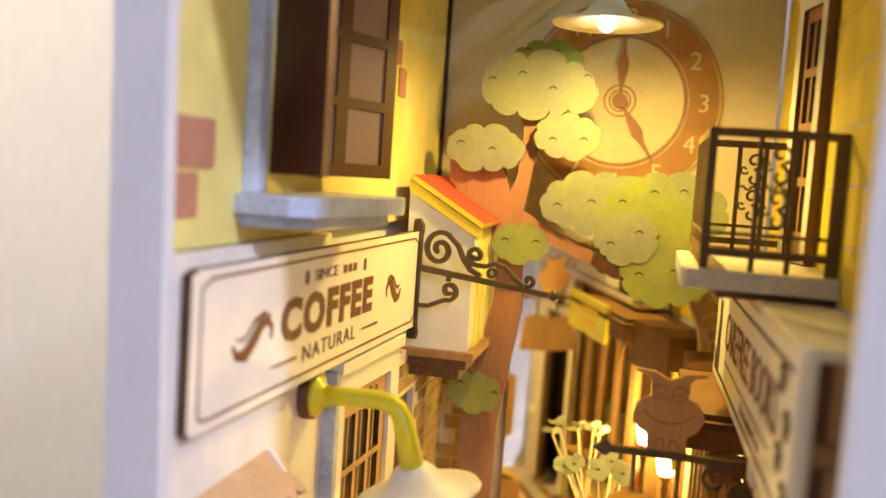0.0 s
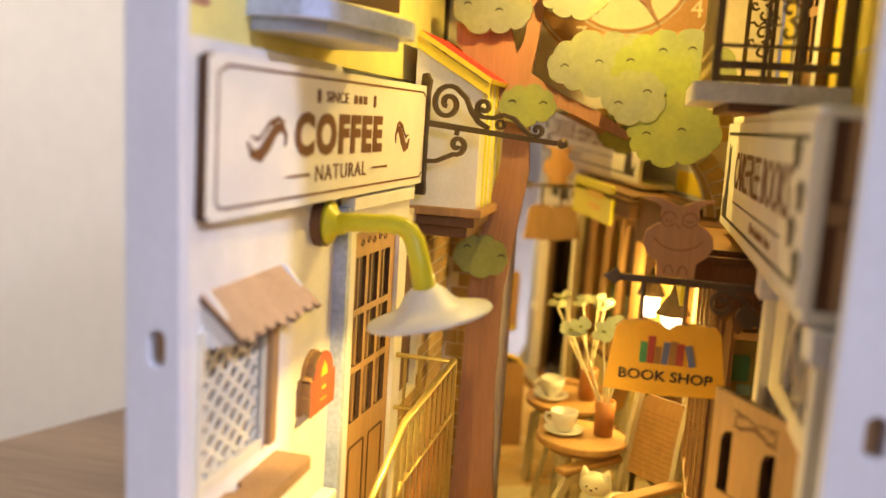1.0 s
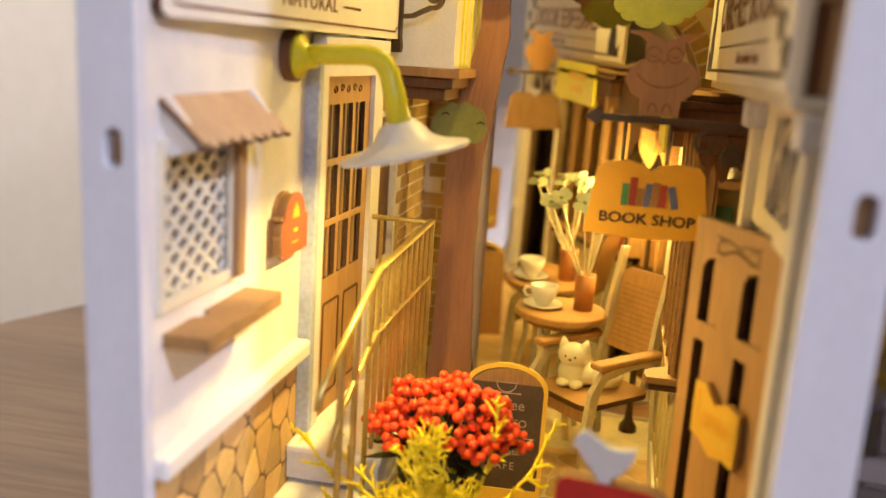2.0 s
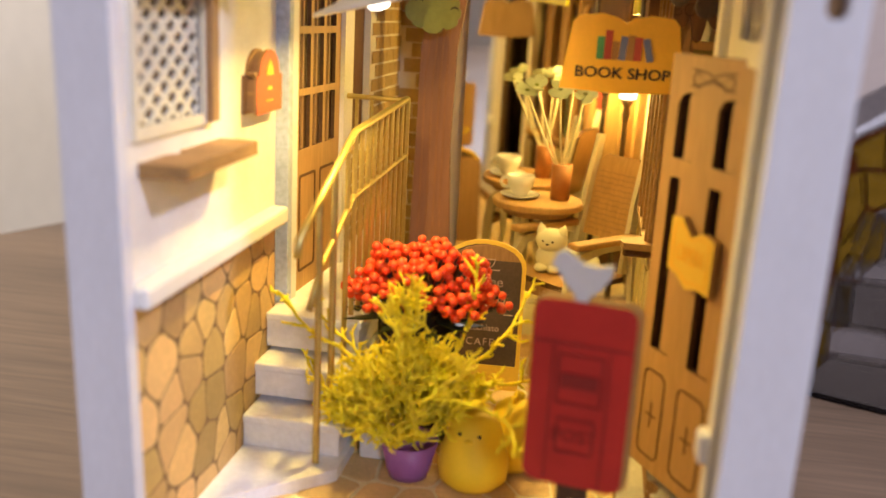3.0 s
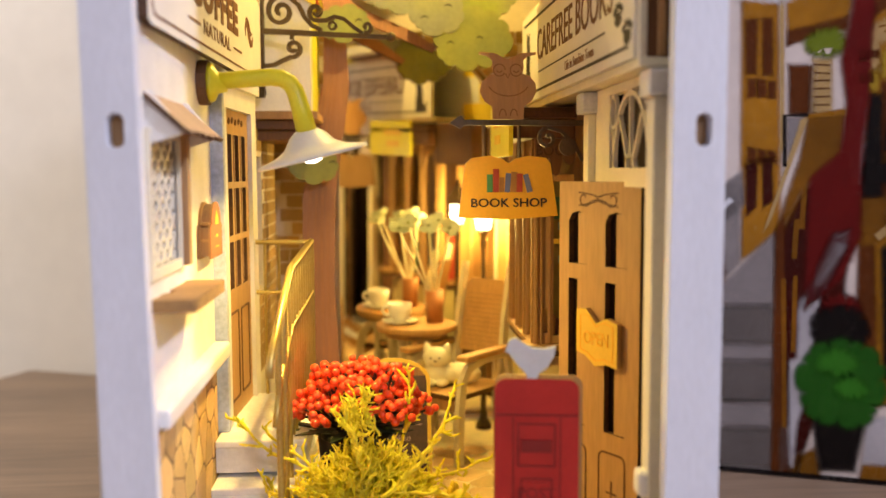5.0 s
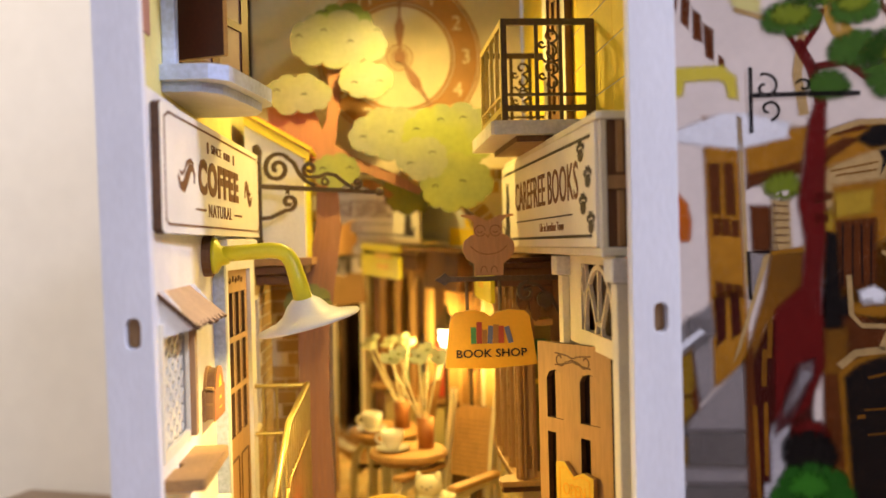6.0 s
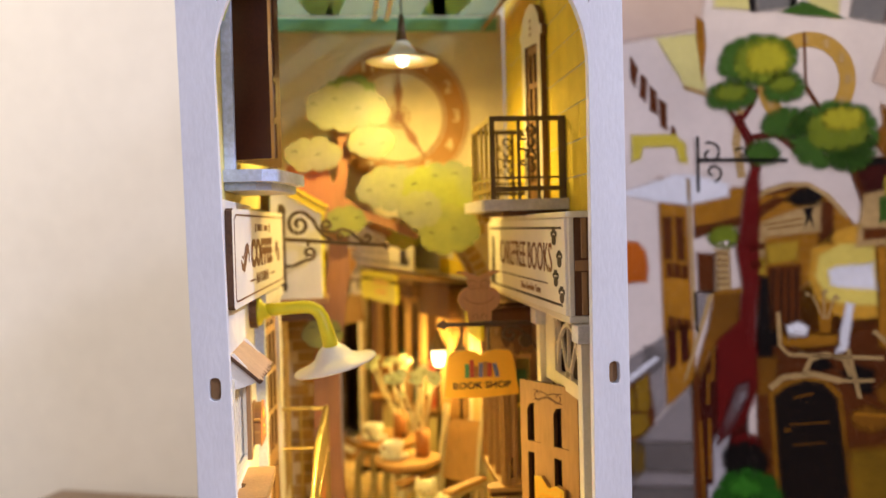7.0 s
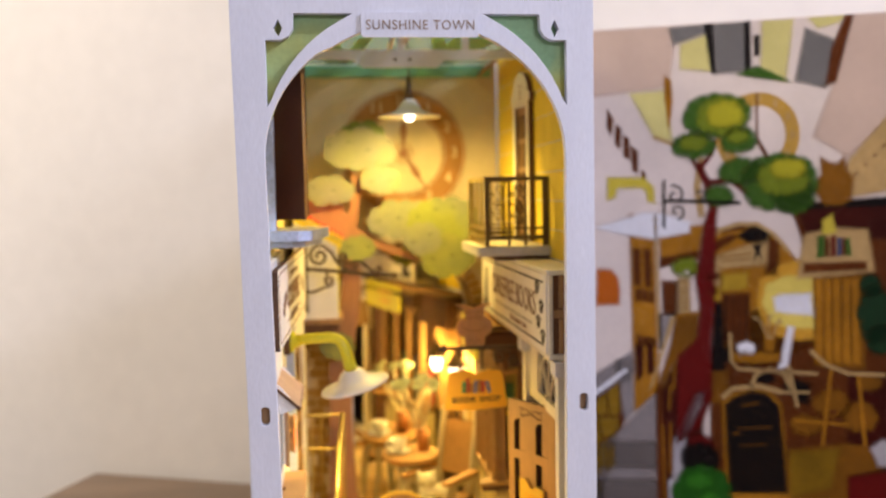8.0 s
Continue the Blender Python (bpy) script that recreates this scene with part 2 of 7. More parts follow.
carton_ochre_dark = material("carton_print_ochre_dark", (0.206, 0.0782, 0.00434), 0.45, grain=0.12, stain=0.35, scale=90, bump=0, gloss=0.12)
carton_stones = material("carton_print_stones", (0.226, 0.122, 0.00566), 0.45, grain=0.12, stain=0.35, scale=90, bump=0, gloss=0.12)
carton_brown = material("carton_print_brown", (0.103, 0.0239, 0.00217), 0.45, grain=0.12, stain=0.35, scale=90, bump=0, gloss=0.12)
carton_maroon = material("carton_print_maroon", (0.0425, 0.0033, 0.000943), 0.45, grain=0.12, stain=0.35, scale=90, bump=0, gloss=0.12)
carton_red = material("carton_print_red", (0.109, 0.00377, 0.00283), 0.45, grain=0.06, stain=0.15, scale=160, bump=0, gloss=0.12)
carton_orange = material("carton_print_orange", (0.425, 0.0943, 0.00472), 0.45, grain=0.06, stain=0.15, scale=160, bump=0, gloss=0.12)
carton_green = material("carton_print_green", (0.0425, 0.104, 0.0113), 0.45, grain=0.12, stain=0.15, scale=90, bump=0, gloss=0.12)
carton_olive = material("carton_print_olive", (0.151, 0.19, 0.0113), 0.45, grain=0.12, stain=0.15, scale=90, bump=0, gloss=0.12)
carton_lime = material("carton_print_lime", (0.396, 0.359, 0.019), 0.45, grain=0.06, stain=0.15, scale=160, bump=0, gloss=0.12)
carton_dark_green = material("carton_print_dark_green", (0.00943, 0.033, 0.0113), 0.45, grain=0.06, stain=0.15, scale=160, bump=0, gloss=0.12)
carton_leaf = material("carton_print_leaf", (0.0142, 0.0847, 0.00566), 0.45, grain=0.06, stain=0.15, scale=160, bump=0, gloss=0.12)
carton_leaf_light = material("carton_print_leaf_light", (0.0283, 0.151, 0.00943), 0.45, grain=0.06, stain=0.15, scale=160, bump=0, gloss=0.12)
carton_dark = material("carton_print_dark", (0.00566, 0.0033, 0.00283), 0.45, grain=0.06, stain=0.15, scale=160, bump=0, gloss=0.12)
carton_tan = material("carton_print_tan", (0.452, 0.293, 0.113), 0.45, grain=0.12, stain=0.15, scale=90, bump=0, gloss=0.12)
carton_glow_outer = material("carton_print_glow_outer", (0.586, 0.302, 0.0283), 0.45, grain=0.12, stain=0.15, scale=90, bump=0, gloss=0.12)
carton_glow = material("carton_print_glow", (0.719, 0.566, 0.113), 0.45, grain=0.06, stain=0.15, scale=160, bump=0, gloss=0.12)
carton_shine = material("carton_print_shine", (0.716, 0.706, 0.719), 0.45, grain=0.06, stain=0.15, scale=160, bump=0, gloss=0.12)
carton_blue = material("carton_print_blue", (0.04, 0.0559, 0.127), 0.45, grain=0.06, stain=0.15, scale=160, bump=0, gloss=0.12)


def soft_ink(*inks):
    """Printed inks break up into fine dots towards the edge of their area, as in a blurred photograph."""
    for m in inks:
        att = m.node_tree.nodes.new("ShaderNodeAttribute")
        att.attribute_name = "ink"
        dots = m.node_tree.nodes.new("ShaderNodeTexNoise")
        dots.inputs["Scale"].default_value, dots.inputs["Detail"].default_value = 9000.0, 0.0
        spread = m.node_tree.nodes.new("ShaderNodeMapRange")
        spread.inputs["From Min"].default_value, spread.inputs["From Max"].default_value = 0.25, 0.75
        over = m.node_tree.nodes.new("ShaderNodeMath")
        over.operation = "GREATER_THAN"
        place = m.node_tree.nodes.new("ShaderNodeTexCoord")
        m.node_tree.links.new(place.outputs["Object"], dots.inputs["Vector"])
        m.node_tree.links.new(dots.outputs["Fac"], spread.inputs["Value"])
        m.node_tree.links.new(att.outputs["Fac"], over.inputs[0])
        m.node_tree.links.new(spread.outputs[0], over.inputs[1])
        m.node_tree.links.new(over.outputs[0], m.node_tree.nodes["Principled BSDF"].inputs["Alpha"])


soft_ink(carton_beige, carton_stone, carton_stone_dark, carton_stone_light, carton_grey, carton_pale_yellow, carton_yellow, carton_yellow_dark, carton_clock, carton_ochre, carton_ochre_dark, carton_stones, carton_brown, carton_maroon, carton_red, carton_orange, carton_green, carton_olive, carton_lime, carton_dark_green, carton_leaf, carton_leaf_light, carton_dark, carton_tan, carton_glow_outer, carton_glow, carton_shine, carton_blue)
dark_leaf = material("dark_glossy_leaf", (0.02, 0.03, 0.012), 0.3, grain=0.1, stain=0.2)
bulb_glow = material("lit_bulb", (0.9, 0.85, 0.7), 0.3, glow=(1.0, 0.86, 0.58, 6.0), bump=0)
lantern_glow = material("lit_lantern_glass", (0.9, 0.9, 0.85), 0.3, glow=(1.0, 0.90, 0.68, 4.0), bump=0)
soft_glow = material("lit_lamp_lens", (0.9, 0.88, 0.8), 0.3, glow=(1.0, 0.92, 0.75, 5.0), bump=0)
table_wood = material("table_wood", (0.26, 0.17, 0.105), 0.36, grain=0.25, stain=0.25, scale=60, stretch=(0.12, 1.6, 1))
room_white = material("room_wall_paint", (0.78, 0.74, 0.69), 0.8, grain=0.03, stain=0.03, scale=20, bump=0.1)
book_green = material("green_book_print", (0.10, 0.32, 0.12), 0.5, grain=0.1, stain=0.2)
book_red = material("red_book_print", (0.48, 0.07, 0.04), 0.5, grain=0.1, stain=0.2)
book_blue = material("blue_book_print", (0.16, 0.18, 0.34), 0.5, grain=0.1, stain=0.2)
book_brown = material("brown_book_print", (0.42, 0.20, 0.05), 0.5, grain=0.1, stain=0.2)

glazing = bpy.data.materials.new("frosted_roof_sheet")
glazing.use_nodes = True
gn, gl = glazing.node_tree.nodes, glazing.node_tree.links
trans = gn.new("ShaderNodeBsdfTranslucent")
trans.inputs["Color"].default_value = (0.85, 0.86, 0.84, 1)
gmix = gn.new("ShaderNodeMixShader")
gmix.inputs[0].default_value = 0.55
gl.new(gn["Principled BSDF"].outputs[0], gmix.inputs[1])
gl.new(trans.outputs[0], gmix.inputs[2])
clear = gn.new("ShaderNodeBsdfTransparent")
clear.inputs["Color"].default_value = (0.92, 0.93, 0.92, 1)
gclear = gn.new("ShaderNodeMixShader")
gclear.inputs[0].default_value = 0.85
gl.new(gmix.outputs[0], gclear.inputs[1])
gl.new(clear.outputs[0], gclear.inputs[2])
gl.new(gclear.outputs[0], gn["Material Output"].inputs["Surface"])



def tinted_sheet(name, colour, clear):
    """A printed clear sheet that lets part of the daylight through."""
    m = material(name, colour, 0.35, grain=0.05, stain=0.1, scale=60, bump=0)
    n, l = m.node_tree.nodes, m.node_tree.links
    see = n.new("ShaderNodeBsdfTransparent")
    see.inputs["Color"].default_value = tuple(0.5 + 0.5 * c for c in colour) + (1,)
    mix = n.new("ShaderNodeMixShader")
    mix.inputs[0].default_value = clear
    l.new(n["Principled BSDF"].outputs[0], mix.inputs[1])
    l.new(see.outputs[0], mix.inputs[2])
    l.new(mix.outputs[0], n["Material Output"].inputs["Surface"])
    return m


roof_cream = tinted_sheet("cream_roof_print", (0.74, 0.72, 0.62), 0.72)
roof_mint = tinted_sheet("mint_roof_print", (0.52, 0.74, 0.60), 0.68)

mirror = bpy.data.materials.new("mirror")
mirror.use_nodes = True
mirror.node_tree.nodes["Principled BSDF"].inputs["Base Color"].default_value = (0.86, 0.84, 0.80, 1)
mirror.node_tree.nodes["Principled BSDF"].inputs["Metallic"].default_value = 1.0
mirror.node_tree.nodes["Principled BSDF"].inputs["Roughness"].default_value = 0.03


# ---- building helpers (all lengths in millimetres) ----
def thing(name, label, category, m=None, group="", kind=""):
    """An Empty that parents the parts of one thing; m: its pose in metres."""
    ob = new(name)
    ob.empty_display_size = 0.005
    if m is not None:
        ob.matrix_world = m
    return tagged(ob, label, category, group, kind)


def mesh_of(name, bm, mats, smooth=False):
    me = bpy.data.meshes.new(name)
    bmesh.ops.recalc_face_normals(bm, faces=bm.faces)
    bm.to_mesh(me)
    bm.free()
    for mat in mats if isinstance(mats, (list, tuple)) else [mats]:
        me.materials.append(mat)
    if smooth:
        me.shade_smooth()
    return me


def part(name, bm, mats, parent=None, label="", smooth=False, m=None):
    ob = new(name, mesh_of(name, bm, mats, smooth))
    if parent is not None:
        ob.parent = parent
    if m is not None:
        ob.matrix_basis = m
    if label:
        ob["label"] = label
    return ob


def at(x, y, z, rx=0, ry=0, rz=0):
    return pose(x * MM, y * MM, z * MM, rx, ry, rz)


# Frames for flat cut pieces: (u, v, w) -> world. LEFT faces +x, RIGHT faces -x, FRONT faces -y, FLOOR faces +z.
LEFT = Matrix(((0, 0, 1, 0), (1, 0, 0, 0), (0, 1, 0, 0), (0, 0, 0, 1)))
RIGHT = Matrix(((0, 0, -1, 0), (1, 0, 0, 0), (0, 1, 0, 0), (0, 0, 0, 1)))
FRONT = Matrix(((1, 0, 0, 0), (0, 0, -1, 0), (0, 1, 0, 0), (0, 0, 0, 1)))
FLOOR = Matrix.Identity(4)


def box(bm, x0, x1, y0, y1, z0, z1, bevel=0.0, mat=0, m=None):
    """A box in mm, with rounded edges if bevel."""
    s = Matrix.Diagonal(((x1 - x0) * MM, (y1 - y0) * MM, (z1 - z0) * MM, 1))
    t = Matrix.Translation(((x0 + x1) / 2 * MM, (y0 + y1) / 2 * MM, (z0 + z1) / 2 * MM))
    got = bmesh.ops.create_cube(bm, size=1.0, matrix=(m or Matrix.Identity(4)) @ t @ s)
    faces = list({f for v in got["verts"] for f in v.link_faces})
    for f in faces:
        f.material_index = mat
    if bevel:
        edges = list({e for f in faces for e in f.edges})
        bmesh.ops.bevel(bm, geom=edges, offset=bevel * MM, segments=2, affect="EDGES", profile=0.5, material=mat)
    return bm


def plate(loops, thick, m=FLOOR, bm=None, mat=0, edge=None, bevel=0.0):
    """A flat piece cut from a sheet: loops of (u, v) in mm (the first the outline, the rest holes), pushed out by thick along w.
    The back lies at w = 0. Cut edges take the slot edge."""
    bm = bm or bmesh.new()
    tmp = bmesh.new()
    for loop in loops:
        vs = [tmp.verts.new((u * MM, v * MM, 0)) for u, v in loop]
        for a, b in zip(vs, vs[1:] + vs[:1]):
            tmp.edges.new((a, b))
    bmesh.ops.triangle_fill(tmp, use_beauty=True, use_dissolve=False, edges=tmp.edges[:], normal=(0, 0, 1))
    base = tmp.faces[:]
    for f in base:
        f.material_index = mat
    got = bmesh.ops.extrude_face_region(tmp, geom=base)
    bmesh.ops.translate(tmp, verts=[v for v in got["geom"] if isinstance(v, bmesh.types.BMVert)], vec=(0, 0, thick * MM))
    for f in tmp.faces:
        f.normal_update()
        if abs(f.normal.z) < 0.5:
            f.material_index = mat if edge is None else edge
        else:
            f.material_index = mat
    bmesh.ops.recalc_face_normals(tmp, faces=tmp.faces)
    bmesh.ops.transform(tmp, matrix=m, verts=tmp.verts)
    me = bpy.data.meshes.new("tmp")
    tmp.to_mesh(me)
    tmp.free()
    bm.from_mesh(me)
    bpy.data.meshes.remove(me)
    return bm


def moved(frame_m, x=0, y=0, z=0, rz=0):
    """A frame for flat pieces, set at a place in mm, turned about z."""
    return at(x, y, z, 0, 0, rz) @ frame_m


def rect(u0, u1, v0, v1, r=0.0, n=4):
    if r <= 0:
        return [(u0, v0), (u1, v0), (u1, v1), (u0, v1)]
    pts = []
    for cu, cv, a in ((u1 - r, v0 + r, -90), (u1 - r, v1 - r, 0), (u0 + r, v1 - r, 90), (u0 + r, v0 + r, 180)):
        for k in range(n + 1):
            b = radians(a + 90 * k / n)
            pts.append((cu + r * math.cos(b), cv + r * math.sin(b)))
    return pts


def ring(cu, cv, r, n=32, a0=0, a1=360, ry=None):
    close = a1 - a0 >= 360
    k = n if close else n + 1
    return [(cu + r * math.cos(radians(a0 + (a1 - a0) * i / n)), cv + (ry or r) * math.sin(radians(a0 + (a1 - a0) * i / n))) for i in range(k)]


def tube(bm, pts, r, n=8, mat=0, caps=True):
    """A round bar through points in mm; r may be one radius or one for each point."""
    pts = [Vector(p) * MM for p in pts]
    rs = [v * MM for v in (r if isinstance(r, (list, tuple)) else [r] * len(pts))]
    rows, up = [], None
    for i, p in enumerate(pts):
        d = ((pts[min(i + 1, len(pts) - 1)] - p).normalized() + (p - pts[max(i - 1, 0)]).normalized()).normalized()
        side = d.cross(Vector((0, 0, 1)) if up is None else up)
        if side.length < 0.05:
            side = d.cross(Vector((1, 0, 0)))
        side.normalize()
        up = side.cross(d)
        rows.append([bm.verts.new(p + (side * math.cos(a) + up * math.sin(a)) * rs[i]) for a in (2 * math.pi * k / n for k in range(n))])
    for a, b in zip(rows, rows[1:]):
        for k in range(n):
            bm.faces.new((a[k], a[(k + 1) % n], b[(k + 1) % n], b[k])).material_index = mat
    if caps:
        bm.faces.new(rows[0]).material_index = mat
        bm.faces.new(rows[-1][::-1]).material_index = mat
    return bm


def lathe(bm, profile, n=24, m=None, mat=0):
    """A turned body: profile of (radius, z) in mm round z."""
    m = m or Matrix.Identity(4)
    rows = []
    for r, z in profile:
        if r < 1e-6:
            rows.append([bm.verts.new(m @ Vector((0, 0, z * MM)))])
        else:
            rows.append([bm.verts.new(m @ Vector((r * MM * math.cos(2 * math.pi * k / n), r * MM * math.sin(2 * math.pi * k / n), z * MM))) for k in range(n)])
    for a, b in zip(rows, rows[1:]):
        for k in range(n):
            vs = [a[k % len(a)], a[(k + 1) % len(a)], b[(k + 1) % len(b)], b[k % len(b)]]
            vs = [v for i, v in enumerate(vs) if v not in vs[:i]]
            if len(vs) > 2:
                bm.faces.new(vs).material_index = mat
    return bm


def blob(bm, x, y, z, rx, ry, rz, n=2, m=None, mat=0):
    got = bmesh.ops.create_icosphere(bm, subdivisions=n, radius=1.0, matrix=(m or Matrix.Identity(4)) @ Matrix.Translation((x * MM, y * MM, z * MM)) @ Matrix.Diagonal((rx * MM, ry * MM, rz * MM, 1)))
    for v in got["verts"]:
        for f in v.link_faces:
            f.material_index = mat
    return bm


def words(text, size, m, mat, parent, name="lettering", thick=0.15, wide=1.0, gap=1.0, bold=0.0):
    """Raised lettering in the built-in font; size: letter height in mm; m puts (u, v, w) into the world, the text centred on u, v = 0."""
    cu = bpy.data.curves.new("text", "FONT")
    cu.body, cu.size, cu.align_x, cu.align_y = text, 1.0, "CENTER", "CENTER"
    cu.space_character, cu.resolution_u = gap, 3
    cu.extrude, cu.offset = thick / size / 2 * 0.7, bold
    ob = bpy.data.objects.new("text", cu)
    scene.collection.objects.link(ob)
    bpy.context.view_layer.update()
    me = bpy.data.meshes.new_from_object(ob.evaluated_get(bpy.context.evaluated_depsgraph_get()))
    bpy.data.objects.remove(ob)
    k = size * MM / 0.7
    me.transform(m @ Matrix.Diagonal((k * wide, k, k, 1)))
    me.materials.clear()
    me.materials.append(mat)
    out = new(name, me)
    if parent is not None:
        out.parent = parent
    return out


def spiral(cu, cv, r0, r1, a0, a1, n=20):
    """Points of a scroll, from radius r0 at angle a0 to r1 at a1 (degrees)."""
    return [(cu + (r0 + (r1 - r0) * i / n) * math.cos(radians(a0 + (a1 - a0) * i / n)), cv + (r0 + (r1 - r0) * i / n) * math.sin(radians(a0 + (a1 - a0) * i / n))) for i in range(n + 1)]


def strip(bm, pts, wide, thick, m=FLOOR, mat=0):
    """A flat cut band of width wide that follows (u, v) points; wide may vary."""
    n = len(pts)
    ws = wide if isinstance(wide, (list, tuple)) else [wide] * n
    left, right = [], []
    for i, (u, v) in enumerate(pts):
        a, b = Vector(pts[max(i - 1, 0)]), Vector(pts[min(i + 1, n - 1)])
        d = (b - a).normalized()
        left.append((u - d.y * ws[i] / 2, v + d.x * ws[i] / 2))
        right.append((u + d.y * ws[i] / 2, v - d.x * ws[i] / 2))
    rows = []
    for (lu, lv), (ru, rv) in zip(left, right):
        rows.append([bm.verts.new(m @ Vector((q[0] * MM, q[1] * MM, w * MM))) for q, w in (((lu, lv), 0), ((ru, rv), 0), ((ru, rv), thick), ((lu, lv), thick))])
    for a, b in zip(rows, rows[1:]):
        for k in range(4):
            bm.faces.new((a[k], a[(k + 1) % 4], b[(k + 1) % 4], b[k])).material_index = mat
    bm.faces.new(rows[0]).material_index = mat
    bm.faces.new(rows[-1][::-1]).material_index = mat
    return bm


def structure(name, bm, mats, label, category="", smooth=False):
    return tagged(part(name, bm, mats, None, "", smooth), label, category, "", "structure")

# ---- room and table ----
BEAR = -22.0  # the table, the wall and the carton stand turned against the miniature
structure("table_top", box(bmesh.new(), -460, 700, -900, 0, -30, 0, 2, m=at(-184, 312, 0, 0, 0, BEAR + 0) @ at(460, 0, 0)), table_wood, "grey-brown wooden table top with fine straight grain", "table")
bm = bmesh.new()
box(bm, -900, 1500, 3, 40, -700, 1600, m=at(-184, 312, 0, 0, 0, BEAR))
structure("wall_north", bm, room_white, "plain white painted room wall behind the table", "wall")
bm = bmesh.new()
box(bm, -940, -900, -1900, 40, -700, 1600, m=at(-184, 312, 0, 0, 0, BEAR))
structure("wall_west", bm, room_white, "plain white painted room wall", "wall")
bm = bmesh.new()
box(bm, 1500, 1540, -1900, 40, -700, 1600, m=at(-184, 312, 0, 0, 0, BEAR))
structure("wall_east", bm, room_white, "plain white painted room wall", "wall")
bm = bmesh.new()
box(bm, -900, 1500, -1940, -1900, -700, 1600, m=at(-184, 312, 0, 0, 0, BEAR))
structure("wall_south", bm, room_white, "plain white painted room wall", "wall")
structure("ceiling", box(bmesh.new(), -940, 1540, -1940, 40, 1600, 1640, m=at(-184, 312, 0, 0, 0, BEAR)), room_white, "plain white painted room ceiling", "ceiling")
structure("floor", box(bmesh.new(), -940, 1540, -1940, 40, -740, -700, m=at(-184, 312, 0, 0, 0, BEAR)), table_wood, "brown wooden room floor", "floor")

# ---- casing of the miniature ----
XL, XR, YB, TOP = -56.2, 54.5, 196.0, 244.0
CX = -0.7  # middle of the arch
nook = thing("miniature_street", "white painted wooden book nook casing with an arched front", "book nook")
arch_in = [(CX - 41.5, 4.0), (CX - 41.8, 8.5), (CX - 44.6, 12.5), (CX - 46.0, 16.0)] + [(CX - 46.0 * math.cos(radians(a)), 185.0 + 41.5 * math.sin(radians(a))) for a in range(0, 181, 5)] + [(CX + 45.0, 16.0), (CX + 43.8, 12.5), (CX + 41.4, 8.5), (CX + 41.2, 4.0)]
outer = rect(XL, XR, 0, TOP, 1.2, 3)
arc_out = lambda a: (CX - 48.2 * math.cos(radians(a)), 187.0 + 46.0 * math.sin(radians(a)))  # noqa: E731
left_gap = [(-47.2, 201.0)] + [arc_out(a) for a in range(20, 62, 5)] + [(-21.0, 229.0), (-38.6, 229.0), (-38.8, 224.5), (-40.2, 222.2), (-42.5, 221.0), (-47.2, 221.0)]
right_gap = [(2 * CX - u, v) for u, v in left_gap][::-1]
slot_l, slot_r = rect(-51.9, -49.1, 103.2, 108.9, 1.2), rect(49.1, 51.9, 103.2, 108.9, 1.2)
diamonds = [[(c - 1.3, 224.6), (c, 222.0), (c + 1.3, 224.6), (c, 227.2)] for c in (-43.3, 42.1)]
tops = [rect(a, a + 21.6, 233.5, 241.0) for a in (-47.0, -23.4, 0.2, 23.8)]
lean = lambda loop: [(u - (min(v, 190) - 106) * 0.02, v) if u < -30 else (u, v) for u, v in loop]  # noqa: E731
outer, arch_in = lean(outer), lean(arch_in)
front = part("front_panel", plate([outer, arch_in, left_gap, right_gap, slot_l, slot_r, *diamonds, *tops], 3.0, moved(FRONT, 0, 3, 0), edge=0), [white_frame, ply_edge], nook)
mod = front.modifiers.new("bevel", "BEVEL")
mod.width, mod.segments, mod.limit_method, mod.angle_limit = 0.35 * MM, 2, "ANGLE", radians(50)
part("slot_backing", plate([rect(-53.5, -47.8, 100, 112)], 0.6, moved(FRONT, 0, 3.2, 0)), mdf, nook)
part("slot_backing", plate([rect(47.8, 53.5, 100, 112)], 0.6, moved(FRONT, 0, 3.2, 0)), mdf, nook)
arc_mid = [(CX - 47.0 * math.cos(radians(a)), 186.0 + 43.6 * math.sin(radians(a))) for a in range(15, 66, 5)]
pane_l = [(-48.6, 198.6), *arc_mid, (-19, 231), (-48.6, 231)]
for loop in (pane_l, [(2 * CX - u, v) for u, v in pane_l][::-1]):
    part("spandrel_pane", plate([loop], 0.6, moved(FRONT, 0, 4.0, 0)), green_pane_mat, nook, "green and yellow printed pane")
for a in (-47.0, -23.4, 0.2, 23.8):
    part("top_pane", plate([rect(a - 0.8, a + 22.4, 232.6, 242)], 0.6, moved(FRONT, 0, 4.2, 0)), green_pane_mat, nook, "green printed pane")
plaque = part("name_plaque", plate([rect(-18.3, 18.1, 221.8, 229.4, 1.1)], 0.6, moved(FRONT, 0, -0.1, 0)), white_frame, nook, "white name plaque over the arch")
words("SUNSHINE TOWN", 2.9, moved(FRONT, 0.0, -0.75, 225.4), plaque_ink, plaque, thick=0.15, wide=0.93, gap=1.1)
part("side_panel", plate([rect(3, YB, 0, TOP)], 2.5, moved(LEFT, XL + 0.2, 0, 0)), white_frame, nook)
part("side_panel", plate([rect(3.1, YB, 0, TOP)], 2.0, at(XR - 0.1, 0, 0, 0, 0, -1.15) @ RIGHT @ at(0, 0, -0.8)), white_frame, nook)
part("base_panel", plate([rect(XL + 0.5, XR - 0.5, 3.1, YB)], 3.0, FLOOR), [mdf_light], nook)

